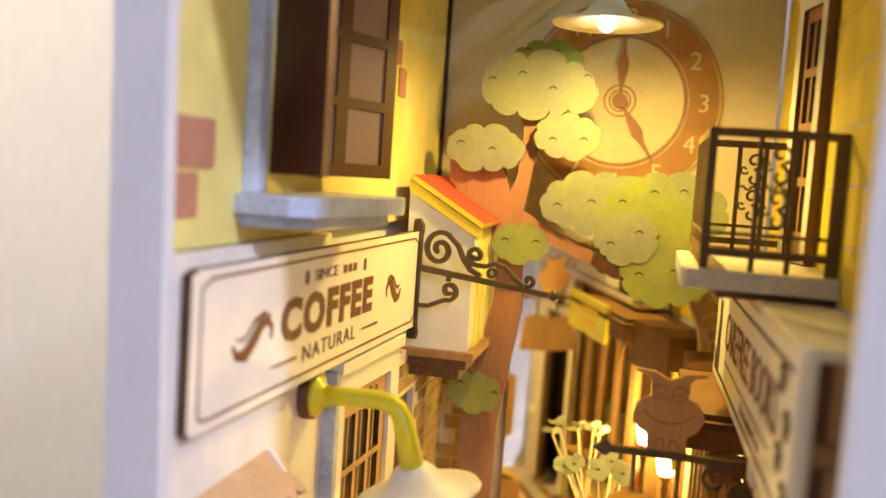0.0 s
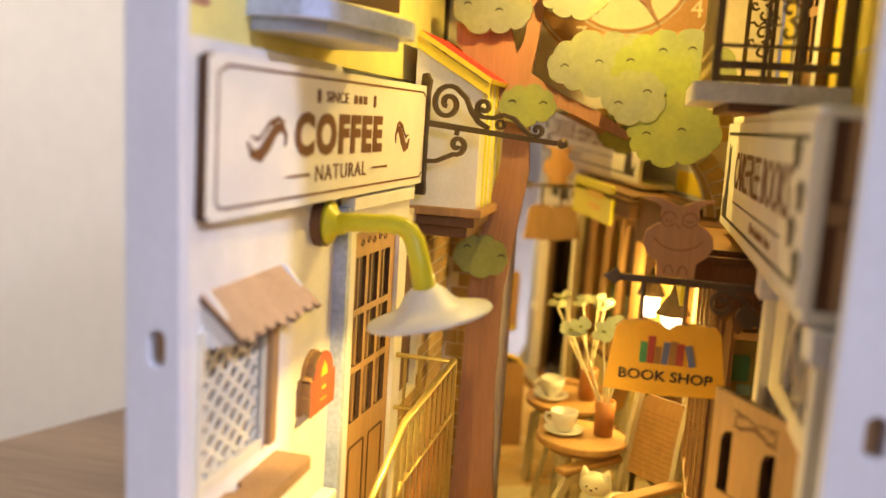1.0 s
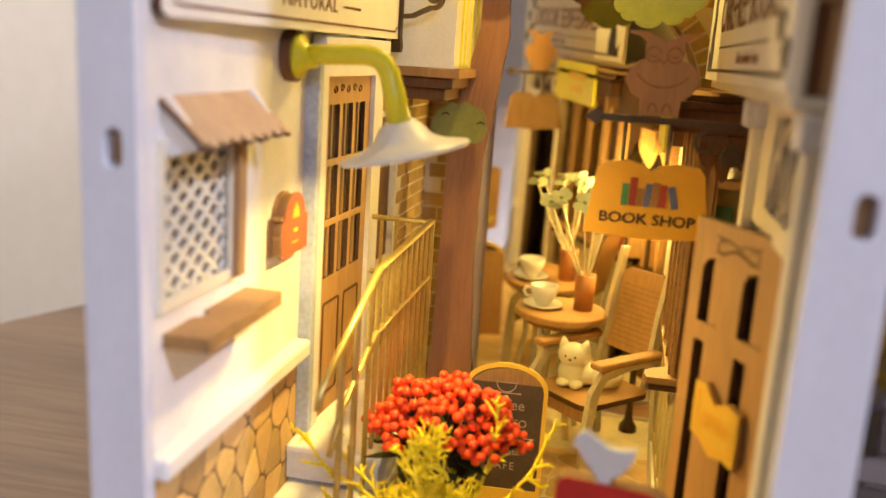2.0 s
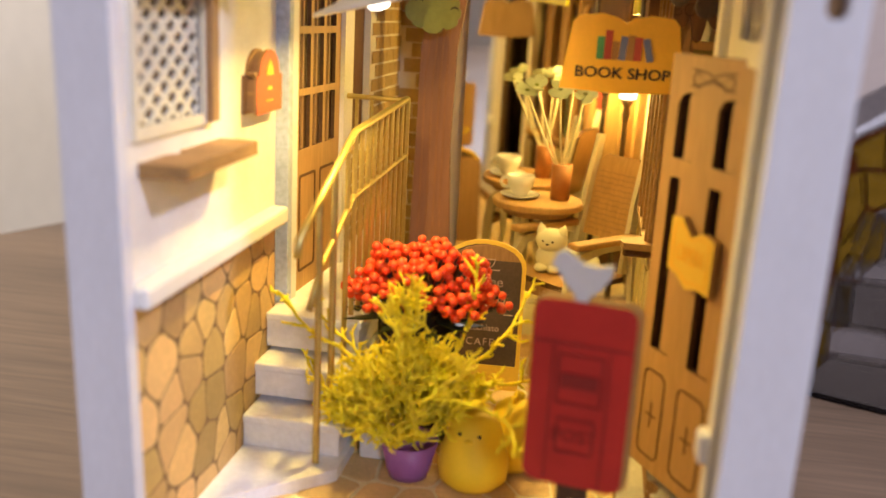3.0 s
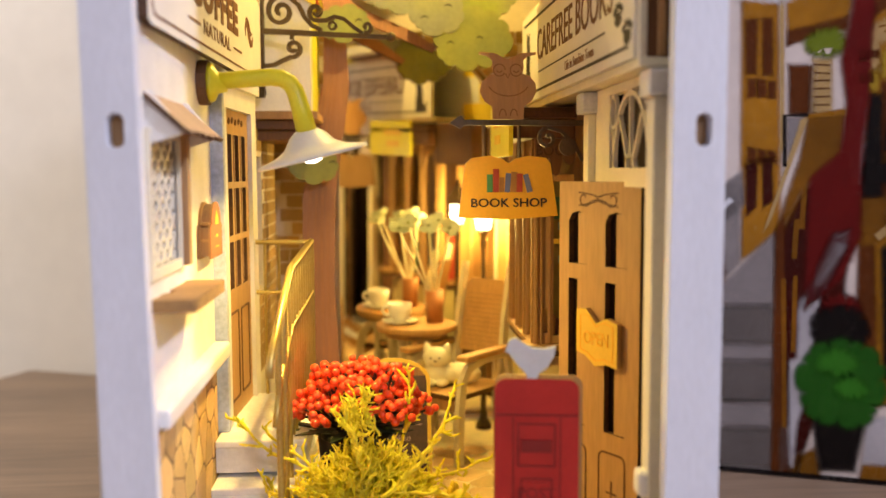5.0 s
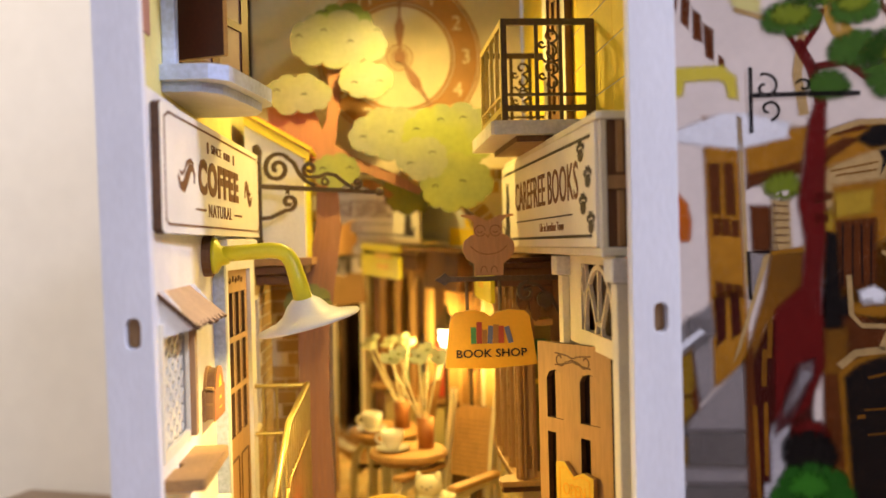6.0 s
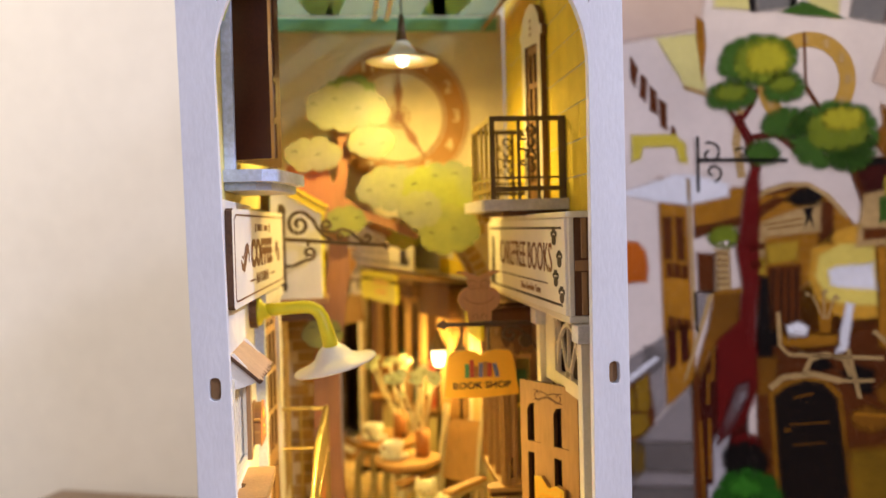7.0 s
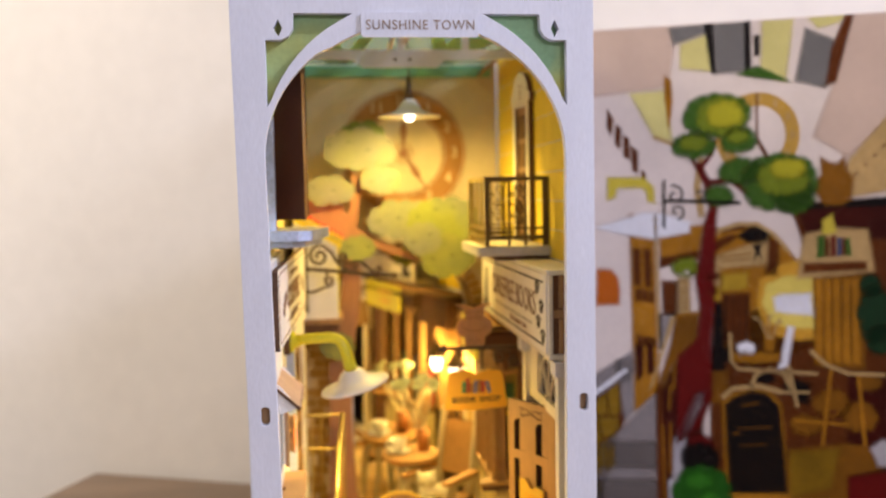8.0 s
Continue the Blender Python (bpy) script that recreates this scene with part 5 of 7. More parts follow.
# ---- book shop front beyond the door ----
shop = structure("wall_right", plate([rect(65.5, 183, 4.1, 117.6)], 1.6, moved(RIGHT, 50.2, 0, 0)), mdf_dark, "dark brown wall of the book shop", "wall")
bay2 = thing("shop_bay", "brown wooden shop bay with columns and a counter board", "shop front")
part("base", box(bmesh.new(), 38.5, 48.5, 99, 146, 4.1, 46, 0.3), olive_board, bay2, "pale olive board under the bay")
part("skirting", box(bmesh.new(), 37.4, 48.5, 98, 146, 4.1, 12.5, 0.3), cream, bay2, "cream skirting")
for k in range(3):
    part("base_panel", plate([rect(100 + k * 15.2, 113 + k * 15.2, 14, 42), rect(102 + k * 15.2, 111 + k * 15.2, 17, 39)], 0.5, moved(RIGHT, 38.5, 0, 0)), olive_board, bay2)
part("counter", plate([[(31.2, 98.0), (31.8, 95.6), (48.5, 95.6), (48.5, 147.4), (36.8, 147.4), (36.4, 105), (33.6, 103.2), (31.6, 101)]], 1.6, moved(FLOOR, 0, 0, 48.0), edge=1), [mdf_light, ply_edge], bay2)
part("counter_lower", plate([[(31.9, 98.4), (32.3, 96.6), (48.5, 96.6), (48.5, 146.6), (37.4, 146.6), (37.0, 104.4), (34.2, 102.6), (32.2, 100.6)]], 1.8, moved(FLOOR, 0, 0, 46.1), edge=1), [mdf, burnt], bay2)
for k in range(4):
    y = 98.4 + k * 14.8
    part("column", box(bmesh.new(), 38.0, 41.4 if k else 42.4, y, y + 1.4, 49.7, 108, 0.15), mdf_light, bay2)
    part("column", box(bmesh.new(), 37.4, 38.6, y - 0.3, y + 3.2, 49.7, 108, 0.15), mdf, bay2)
    part("column_edge", box(bmesh.new(), 36.8, 37.4, y + 0.4, y + 2.0, 49.7, 108, 0.1), ply_edge, bay2)
for k in range(3):
    y0 = 98.4 + k * 14.8 + 3.2
    part("arch_board", plate([[(y0, 96), (y0 + 2.6, 103), (y0 + 5.8, 104.5), (y0 + 9, 103), (y0 + 11.6, 96), (y0 + 11.6, 108), (y0, 108)]], 0.9, moved(RIGHT, 38.4, 0, 0)), mdf, bay2)
part("post_panel", plate([rect(38.2, 42.0, 49.8, 108), rect(39.6, 41.2, 53, 60)], 1.0, moved(FRONT, 0, 98.0, 0), edge=1), [mdf, ply_edge], bay2)
for u in (37.6, 39.0):
    part("post_bead", plate([rect(u, u + 0.5, 50.0, 107.8)], 0.5, moved(FRONT, 0, 96.9, 0), edge=0), ply_edge, bay2)
part("window_frame", plate([rect(42.1, 49.9, 49.8, 98), rect(42.9, 49.2, 52, 96)], 0.9, moved(FRONT, 0, 98.4, 0), edge=1), [mdf_light, burnt], bay2)
part("window_rail", plate([rect(42.8, 49.3, 78.4, 79.8)], 0.8, moved(FRONT, 0, 98.4, 0)), open_yellow, bay2)
part("window_backing", plate([rect(42.1, 49.9, 50, 98)], 0.4, moved(FRONT, 0, 101.5, 0)), shop_window_print, bay2, "yellow-green printed shop window")
for u, v, w, h, mat in ((45.0, 88.4, 4.4, 6.4, book_green), (46.4, 83.2, 3.2, 2.6, window_mint), (46.2, 73.6, 2.6, 2.6, window_mint), (47.4, 66.0, 2.2, 3.2, book_green), (46.6, 60.0, 1.6, 2.0, leaf_green)):
    part("window_sticker", plate([rect(u - w / 2, u + w / 2, v - h / 2, v + h / 2, 0.7)], 0.3, moved(FRONT, 0, 101.0, 0)), mat, bay2)
for k, (u, h) in enumerate(((43.4, 5.6), (44.6, 4.6), (45.8, 3.2), (47.0, 4.0))):
    part("display_book", box(bmesh.new(), u - 0.5, u + 0.5, 99.0, 100.4, 52, 52 + h, 0.1), mdf_dark if k % 2 else mdf, bay2)
valance = [(37.4, 108)] + [(37.4 + k * 11.4 / 12, 100.5 + (2.6 if k % 4 == 0 else 0.8 if k % 2 else 0.0) - (3.0 if 4 < k < 8 else 0)) for k in range(13)] + [(48.8, 108)]
part("valance", plate([valance], 0.9, moved(FRONT, 0, 96.4, 0), edge=1), [mdf_dark, burnt], bay2)
words("BOOKS", 3.0, moved(FRONT, 43.6, 95.4, 104.6), burnt, bay2, thick=0.2, wide=0.9)
part("entablature", box(bmesh.new(), 30.8, 48.6, 96.5, 148, 108.1, 113.5, 0.3), mdf_dark, bay2)
part("far_entablature", box(bmesh.new(), 34.0, 48.6, 148.2, 178, 100.5, 117.0, 0.3), mdf_dark, bay2)
for y in (153.0, 165.0, 176.0):
    part("far_column", box(bmesh.new(), 41.4, 48.4, y, y + 2.2, 49.7, 100.4, 0.2), mdf_light, bay2)
part("cornice", plate([[(29.4, 94.5), (48.8, 94.5), (48.8, 149.5), (29.4, 149.5)]], 1.6, moved(FLOOR, 0, 0, 113.6), edge=1), [mdf, burnt], bay2)
part("top_board", plate([[(31.5, 96.5), (48.8, 96.5), (48.8, 147.5), (31.5, 147.5)]], 1.4, moved(FLOOR, 0, 0, 115.3), edge=1), [mdf, burnt], bay2)
for k in range(8):
    part("book", box(bmesh.new(), 42.6, 47, 103 + k * 5.3, 106.4 + k * 5.3, 49.8, 68 + (k * 37 % 11), 0.2), [book_red, cream, book_green, book_brown, flower_white, book_blue, cream, book_red][k], bay2)

ysign = thing("yellow_sign", "yellow rectangular sign on the shop bay", "sign")
part("board", plate([rect(93, 134, 103.2, 118.6, 1.6)], 1.2, moved(RIGHT, 30.6, 0, 0)), yellow_paint, ysign)
for v, w in ((113.4, 17), (108.4, 12)):
    part("bar_mark", plate([rect(117 - w / 2, 117 + w / 2, v - 1.3, v + 1.3)], 0.15, moved(RIGHT, 29.4, 0, 0)), open_yellow, ysign)

hang = thing("book_shop_hanging_sign", "orange book-shaped hanging sign with printed books", "sign")
BS = at(13.9, 76.4, 0, 0, 0, 1.5) @ FRONT
out = [(0, 87.2), (12.5, 86.6), (25.8, 87.4), (23.8, 101), (22.6, 102.4), (18, 102.9), (14.6, 102.2), (12.9, 101.0), (11.2, 102.2), (8, 103.0), (3.4, 102.4), (1.8, 101)]
part("board", plate([out], 1.3, BS, edge=1), [orange_sign, mdf_light], hang)
part("back_board", plate([[(u, v + 0.0) for u, v in out]], 0.5, BS @ at(0, 0, -0.55)), mdf, hang)
words("BOOK SHOP", 2.2, BS @ at(12.9, 90.8, 1.36), ink, hang, thick=0.12, wide=1.12, bold=0.012)
for u, w, h, lean, mat in ((8.0, 1.5, 4.6, 0, book_green), (9.6, 1.5, 6.0, 0, book_red), (11.1, 1.3, 3.8, 0, book_brown), (12.5, 1.4, 4.9, -4, book_blue), (14.1, 1.6, 5.2, -3, book_brown), (15.7, 1.6, 4.8, 0, book_red), (18.4, 1.4, 4.7, 14, book_blue)):
    part("printed_book", plate([rect(-w / 2, w / 2, 0, h)], 0.15, BS @ at(u, 93.6, 1.3, 0, 0, lean)), mat, hang)
bar = thing("arrow_bracket", "dark metal arrow bracket that holds the book sign", "bracket")
BM = moved(FRONT, 0, 78.2, 0)
part("bar", plate([[(11.8, 111.4), (14.6, 113.4), (15.6, 112.2), (47, 112.0), (47, 110.6), (15.6, 110.8), (14.6, 109.8)]], 1.4, BM), iron, bar)
for u in (20.6, 29.8):
    part("rod", tube(bmesh.new(), [(u, 77.5, 102.4), (u, 77.5, 111)], 0.55, 6), iron, bar)
bm = bmesh.new()
strip(bm, spiral(37.4, 107.4, 0.6, 2.8, 500, 90, 18), 0.9, 1.0, BM)
strip(bm, [(37.4, 110.2), (41, 109.2), (44.5, 105.5), (46.5, 101.5)], 0.9, 1.0, BM)
part("scroll", bm, iron, bar)
part("boss", plate([ring(42.6, 105.2, 2.3, 20)], 1.2, BM, edge=0), iron, bar)
owl = thing("owl_plate", "brown cut wooden owl plate on the arrow bracket", "ornament")
o = [(22.6, 112.3), (22.4, 116.0), (20.2, 117.4), (18.8, 120.2), (19.4, 123.0), (21.6, 124.8), (23.0, 125.2), (22.4, 127.0), (22.6, 128.8), (21.0, 130.2), (18.6, 130.7), (18.7, 131.3), (23.0, 131.0), (26.8, 129.2), (30.6, 131.0), (34.9, 131.3), (35.0, 130.7), (32.6, 130.2), (31.2, 128.8), (31.4, 127.0), (31.0, 125.2), (33.0, 124.6), (34.8, 122.6), (35.2, 120.2), (33.8, 117.6), (31.6, 116.0), (31.4, 112.3)]
OM = at(26.9 * 0.10, 78.5, 112.3 * 0.10) @ FRONT @ Matrix.Scale(0.9, 4)
part("board", plate([o], 1.2, OM, edge=1), [owl_brown, mdf_light], owl)
bm = bmesh.new()
for c in (24.4, 29.2):
    strip(bm, ring(c, 126.2, 1.7, 14), 0.35, 0.1, OM @ at(0, 0, 1.2))
    strip(bm, ring(c, 126.4, 0.8, 8, 200, 340), 0.35, 0.1, OM @ at(0, 0, 1.2))
strip(bm, [(26.2, 125.2), (26.8, 124.0), (27.4, 125.2)], 0.4, 0.1, OM @ at(0, 0, 1.2))
strip(bm, ring(27, 123.5, 6.2, 14, 205, 335, ry=4.6), 0.4, 0.1, OM @ at(0, 0, 1.2))
for c in (25.4, 28.6):
    strip(bm, ring(c, 113.2, 1.0, 8, 0, 180, ry=2.0), 0.35, 0.1, OM @ at(0, 0, 1.2))
part("engraving", bm, owl_line, owl)

# ---- lantern ----
LX, LY = 31.5, 172.0
lant = thing("street_lantern", "black street lantern with lit white glass on a slim post", "street lamp")
part("post", lathe(bmesh.new(), [(0, 4.1), (3.0, 4.1), (2.8, 6), (1.4, 8), (1.0, 12), (0.8, 70), (1.3, 73), (0.9, 75), (2.2, 77.4), (0, 77.4)], 12, at(LX, LY, 0)), iron, lant, "", True)
part("glass", lathe(bmesh.new(), [(0, 77.8), (2.6, 77.8), (3.9, 85.4), (0, 85.4)], 6, at(LX, LY, 0)), lantern_glow, lant, "white lit lantern glass").visible_shadow = False
part("cap", lathe(bmesh.new(), [(0, 96.0), (0.7, 95.0), (1.4, 92.6), (5.4, 86.2), (5.4, 85.5), (0, 85.5)], 6, at(LX, LY, 0)), iron, lant)

# ---- ceiling of the miniature ----
roof = thing("glazed_roof", "pale glazed roof with teal trusses over the street", "roof")
for s, x0, x1 in ((-1, -53.6, 0.7), (1, 0.9, 55.4)):
    part("roof_sheet", plate([rect(x0, x1, 4.6, 195.6)], 0.8, moved(FLOOR, 0, 0, 240.4)), glazing, roof, "frosted pale roof sheet")
for y0, y1, mat, label in ((20.0, 93.0, roof_cream, "cream printed roof sheet"), (99.0, 180.0, roof_mint, "mint printed roof sheet")):
    part("printed_sheet", plate([rect(-48.0, 52.0, y0, y1)], 0.4, moved(FLOOR, 0, 0, 239.2)), mat, roof, label)
for y0, y1, spans in ((101.0, 178.0, ((-42.0, -24.0, -30.0, -20.0), (-16.0, -10.0, -24.0, -18.0), (14.0, 20.0, 24.0, 30.0), (24.0, 44.0, 18.0, 34.0))), (34.0, 92.0, ((-36.0, -22.0, -20.0, -6.0), (6.0, 14.0, 22.0, 34.0)))):
    for a, b, c, d in spans:
        part("teal_stripe", plate([[(a, y0), (b, y0), (d, y1), (c, y1)]], 0.3, moved(FLOOR, 0, 0, 238.8)), teal_paint, roof, "teal printed roof stripe")
for x in (-46.0, -2.4, 3.4, 50.0):
    part("mullion", box(bmesh.new(), x - 0.9, x + 0.9, 6.0, 181.0, 237.2, 238.7, 0.2), white_frame, roof, "white roof bar")
part("end_bar", box(bmesh.new(), -50.0, 53.0, 180.2, 181.8, 232.6, 238.6, 0.2), teal_paint, roof, "teal end bar")
part("cross_beam", plate([[(-50, 233), (-50, 229.4), (-18, 228.6), (-15, 225.8), (16, 225.8), (19, 228.6), (53, 229.4), (53, 233)], ring(-1.6, 229.0, 0.8, 10), ring(4.4, 229.0, 0.8, 10)], 1.6, moved(FRONT, 0, 96, 0)), white_frame, roof, "white cross beam with two holes")
for x in (-29.6, 0.9, 27.6):
    part("rafter_post", box(bmesh.new(), x - 1.5, x + 1.5, 94.2, 96.4, 232.9, 240.2, 0.2), white_frame, roof, "white upright")
# Dark sheet gives the two beam holes their painted shade.
part("cross_backing", plate([rect(-5, 8, 227, 231)], 0.3, moved(FRONT, 0, 97, 0)), painted_shade, roof)
part("eave_board", plate([[(4, 0), (144, 0), (144, 11), (4, 11)]], 1.2, at(-42.5, 0, 217.5) @ Matrix.Rotation(radians(-46), 4, "Y") @ LEFT), cream, roof)
part("eave_board", plate([[(100, 0), (182, 0), (182, 9), (100, 9)]], 1.0, at(46.5, 0, 232.5) @ Matrix.Rotation(radians(40), 4, "Y") @ RIGHT), mdf, roof)
clamp = thing("pendant_lamp", "white enamel pendant lamp with a lit bulb", "ceiling lamp")
PX, PY = 5.5, 115.0
part("cord", tube(bmesh.new(), [(PX, PY, 215), (PX, PY, 240)], 0.35, 6), iron, clamp)
part("socket", lathe(bmesh.new(), [(0, 225), (0.9, 224.6), (1.5, 219), (2.2, 214), (0, 214)], 14, at(PX, PY, 0)), iron, clamp, "", True)
part("shade", lathe(bmesh.new(), [(1.7, 215.0), (2.6, 214.4), (4.0, 212.4), (5.6, 210.2), (8.0, 208.7), (13.5, 207.5), (13.7, 207.2), (13.4, 206.9), (8.0, 207.9), (5.4, 209.4), (3.8, 211.6), (2.2, 213.4), (0, 213.6)], 44, at(PX, PY, 0)), white_part, clamp, "white enamel shade", True)
part("bulb", blob(bmesh.new(), PX, PY, 207.8, 2.4, 2.4, 2.7, 3), bulb_glow, clamp, "small lit bulb", True).visible_shadow = False

# ---- cafe table and chair ----
TX, TY, TZ = 6.5, 164.5, 45.0
table = thing("cafe_table", "small round wooden cafe table", "table")
part("tabletop", lathe(bmesh.new(), [(0, TZ), (14.2, TZ), (14.6, TZ - 0.4), (14.6, TZ - 1.8), (14.2, TZ - 2.2), (0, TZ - 2.2)], 40, at(TX, TY, 0)), mdf_light, table)
part("apron", lathe(bmesh.new(), [(0, TZ - 2.3), (11, TZ - 2.3), (11, TZ - 4.4), (0, TZ - 4.4)], 32, at(TX, TY, 0)), mdf, table)
for a in (35, 125, 215, 305):
    c, s = math.cos(radians(a)), math.sin(radians(a))
    part("leg", tube(bmesh.new(), [(TX + 7 * c, TY + 7 * s, TZ - 4.5), (TX + 6 * c, TY + 6 * s, 24), (TX + 9.5 * c, TY + 9.5 * s, 4.1)], 1.1, 8), stem_white, table)


def cup(x, y, z, turn):
    c = thing("coffee_cup", "white coffee cup on a saucer on the table", "cup", at(x, y, z, 0, 0, turn) @ Matrix.Scale(1.35, 4), "cups on the cafe table")
    part("saucer", lathe(bmesh.new(), [(0, 0), (2.4, 0), (4.6, 0.8), (4.7, 1.1), (2.4, 0.5), (0, 0.5)], 28), white_part, c, "", True)
    part("body", lathe(bmesh.new(), [(0, 0.55), (1.6, 0.55), (2.0, 1.2), (3.0, 3.0), (3.3, 5.4), (3.0, 5.4), (2.7, 3.2), (1.6, 1.6), (0, 1.4)], 28), white_part, c, "", True)
    part("handle", tube(bmesh.new(), [(-2.9, 0, 4.6), (-4.2, 0, 4.6), (-4.7, 0, 3.6), (-4.0, 0, 2.6), (-2.7, 0, 2.4)], 0.4, 8), white_part, c, "", True)
    return c


cup(0.6, 164.0, TZ + 0.05, 10)
vase = thing("flower_pot", "terracotta coloured round pot with white paper flowers", "flower pot")
part("pot", lathe(bmesh.new(), [(0, TZ + 0.05), (3.0, TZ + 0.05), (3.3, TZ + 11.5), (2.8, TZ + 11.5), (2.6, TZ + 3), (0, TZ + 3)], 28, at(13.2, 166.5, 0)), terracotta, vase, "", True)
rng = random.Random(21)
for k, (x, y, z) in enumerate(((0.5, 163, 78.5), (3.6, 160, 80.5), (10.8, 161, 79.5), (18.4, 163, 78.5), (14.6, 166, 81.0))):
    st = part("stem", tube(bmesh.new(), [(13.2 + (x - 13.2) * 0.05, 166.5, TZ + 8), (13.2 + (x - 13.2) * 0.55, (166.5 + y) / 2, (TZ + 8 + z) / 2), (x, y, z)], 0.36, 6), stem_white, vase)
    for j in range(5):
        a = 72 * j + rng.uniform(-10, 10)
        pm = at(x, y, z + 0.2, 42 + rng.uniform(-14, 14), rng.uniform(-18, 18), 0) @ at(0, 0, 0, 0, 0, a)
        part("petal", plate([[(0.2, -0.5), (1.6, -1.7), (3.2, -1.7), (4.1, -0.5), (3.6, 0), (4.1, 0.5), (3.2, 1.7), (1.6, 1.7), (0.2, 0.5)]], 0.25, pm @ Matrix.Rotation(radians(-18), 4, "Y")), flower_white, st)
    part("flower_heart", blob(bmesh.new(), x, y, z + 0.7, 0.9, 0.9, 0.5, 1), leaf_lime, st)


def chair(m, label):
    """A bentwood cafe armchair; its seat faces -y."""
    ch = thing("cafe_chair", label, "chair", m)
    part("seat", plate([rect(-9.2, 9.2, -13, 8.5, 3)], 1.6, moved(FLOOR, 0, 0, 20.6), edge=1), [mdf_light, burnt], ch)
    for s in (-1, 1):
        part("side_frame", strip(bmesh.new(), [(-12.6, 4.2 - 4.1), (-12.2, 17), (-11.2, 26), (-8.6, 30.6), (-2, 32.2), (6.0, 32.4), (8.6, 31.2), (9.4, 26), (10.4, 12), (11.4, 0.1)], [2.2, 2.4, 2.6, 2.8, 2.4, 2.2, 2.4, 2.4, 2.2, 2.0], 1.4, at(s * 9.4 - 0.7, 0, 0) @ LEFT), stem_white, ch, "cream curved side frame")
        part("armrest", box(bmesh.new(), s * 9.4 - 1.8, s * 9.4 + 1.8, -11.5, 9.5, 33.0, 35.0, 0.6), mdf_light, ch)
        part("back_stile", strip(bmesh.new(), [(8.0, 22.6), (10.4, 45), (13.0, 61.5)], [2.4, 2.4, 1.9], 1.3, at(s * 7.6 - 0.65, 0, 0) @ LEFT), stem_white, ch)
    BK = at(0, 9.2, 27, -9) @ FRONT
    bk = part("backrest", plate([[(-6.8, 4), (6.8, 4), (6.8, 27), (5.0, 29), (-5.0, 29), (-6.8, 27)]], 1.0, BK, edge=1), [mdf_light, burnt], ch)
    for k in range(12):
        part("woven_line", strip(bmesh.new(), [(-6 + j * 1.5, 6 + k * 1.6 + 0.25 * (j % 2)) for j in range(9)], 0.3, 0.1, BK @ at(0, 0, 1.0)), mdf, bk)
    part("front_rail", box(bmesh.new(), -8.6, 8.6, -12.2, -11.2, 16.8, 20.5, 0.2), mdf, ch)
    return ch


chair(at(20.4, 148.0, FLOOR_Z + 0.25, 0, 0, -43) @ Matrix.Diagonal((1.3, 1.28, 1.02, 1)), "cream and brown bentwood cafe armchair with a resin cat on it")

# one small resin figure each
CM = at(12.6, 145.6, 26.95, 0, 0, -14) @ Matrix.Scale(1.24, 4)
bm = bmesh.new()
blob(bm, 0, 1, 3.2, 3.9, 3.8, 3.4, 3, CM)
blob(bm, 0, 0.2, 7.6, 4.0, 3.4, 3.0, 3, CM)
blob(bm, 6.4, 2.6, 2.9, 5.4, 3.6, 3.0, 3, CM)
blob(bm, 3.0, 1.8, 2.9, 3.6, 3.4, 2.9, 3, CM)
blob(bm, -1.4, -1.9, 1.1, 1.8, 2.4, 1.1, 2, CM)
blob(bm, 1.8, -1.9, 1.1, 1.8, 2.4, 1.1, 2, CM)
for s in (-1, 1):
    lathe(bm, [(1.5, 0), (1.0, 1.2), (0.0, 2.6)], 8, CM @ at(s * 2.5, 0.2, 9.4, 0, s * 14))
    blob(bm, s * 1.2, -2.95, 7.9, 0.32, 0.3, 0.32, 1, CM, 1)
blob(bm, 0, -3.15, 7.2, 0.45, 0.3, 0.3, 1, CM, 1)
tagged(part("cat_figurine", bm, [cat_white, ink], None, "", True), "small cream resin cat figurine on the chair seat", "figurine")


def chick(x, y, s, turn, name_label, wings):
    m = at(x, y, FLOOR_Z + 0.25, 0, 0, turn) @ Matrix.Scale(s, 4)
    bm = bmesh.new()
    lathe(bm, [(0, 0), (4.8, 0.2), (6.6, 2.0), (7.0, 4.6), (6.5, 7.4), (5.7, 9.8), (5.2, 11.8), (4.4, 13.6), (2.8, 14.9), (0, 15.4)], 28, m)
    blob(bm, 0, -5.4, 11.2, 0.9, 0.9, 0.5, 2, m)
    for k in (-1, 1):
        blob(bm, k * 1.9, -4.75, 12.3, 0.42, 0.3, 0.42, 1, m, 1)
        if wings:
            blob(bm, k * 5.6, 1.5, 6.5, 1.6, 3.4, 4.4, 2, m)
    if wings:
        lathe(bm, [(2.2, 0), (1.4, 3), (0, 6)], 10, m @ at(0, 4.5, 7, -55))
        for k in range(3):
            blob(bm, 0, -1.5 + k * 1.6, 15.2 + (1 - abs(k - 1)) * 0.8, 0.8, 1.0, 1.6, 2, m)
    return tagged(part("chick_figurine", bm, [chick_yellow, ink], None, "", True), name_label, "figurine")


chick(3.6, 52.5, 1.1, -6, "round yellow resin chick figurine on the cobbles", False)
chick(11.2, 63.5, 1.02, 150, "yellow resin hen figurine behind the chick", True)

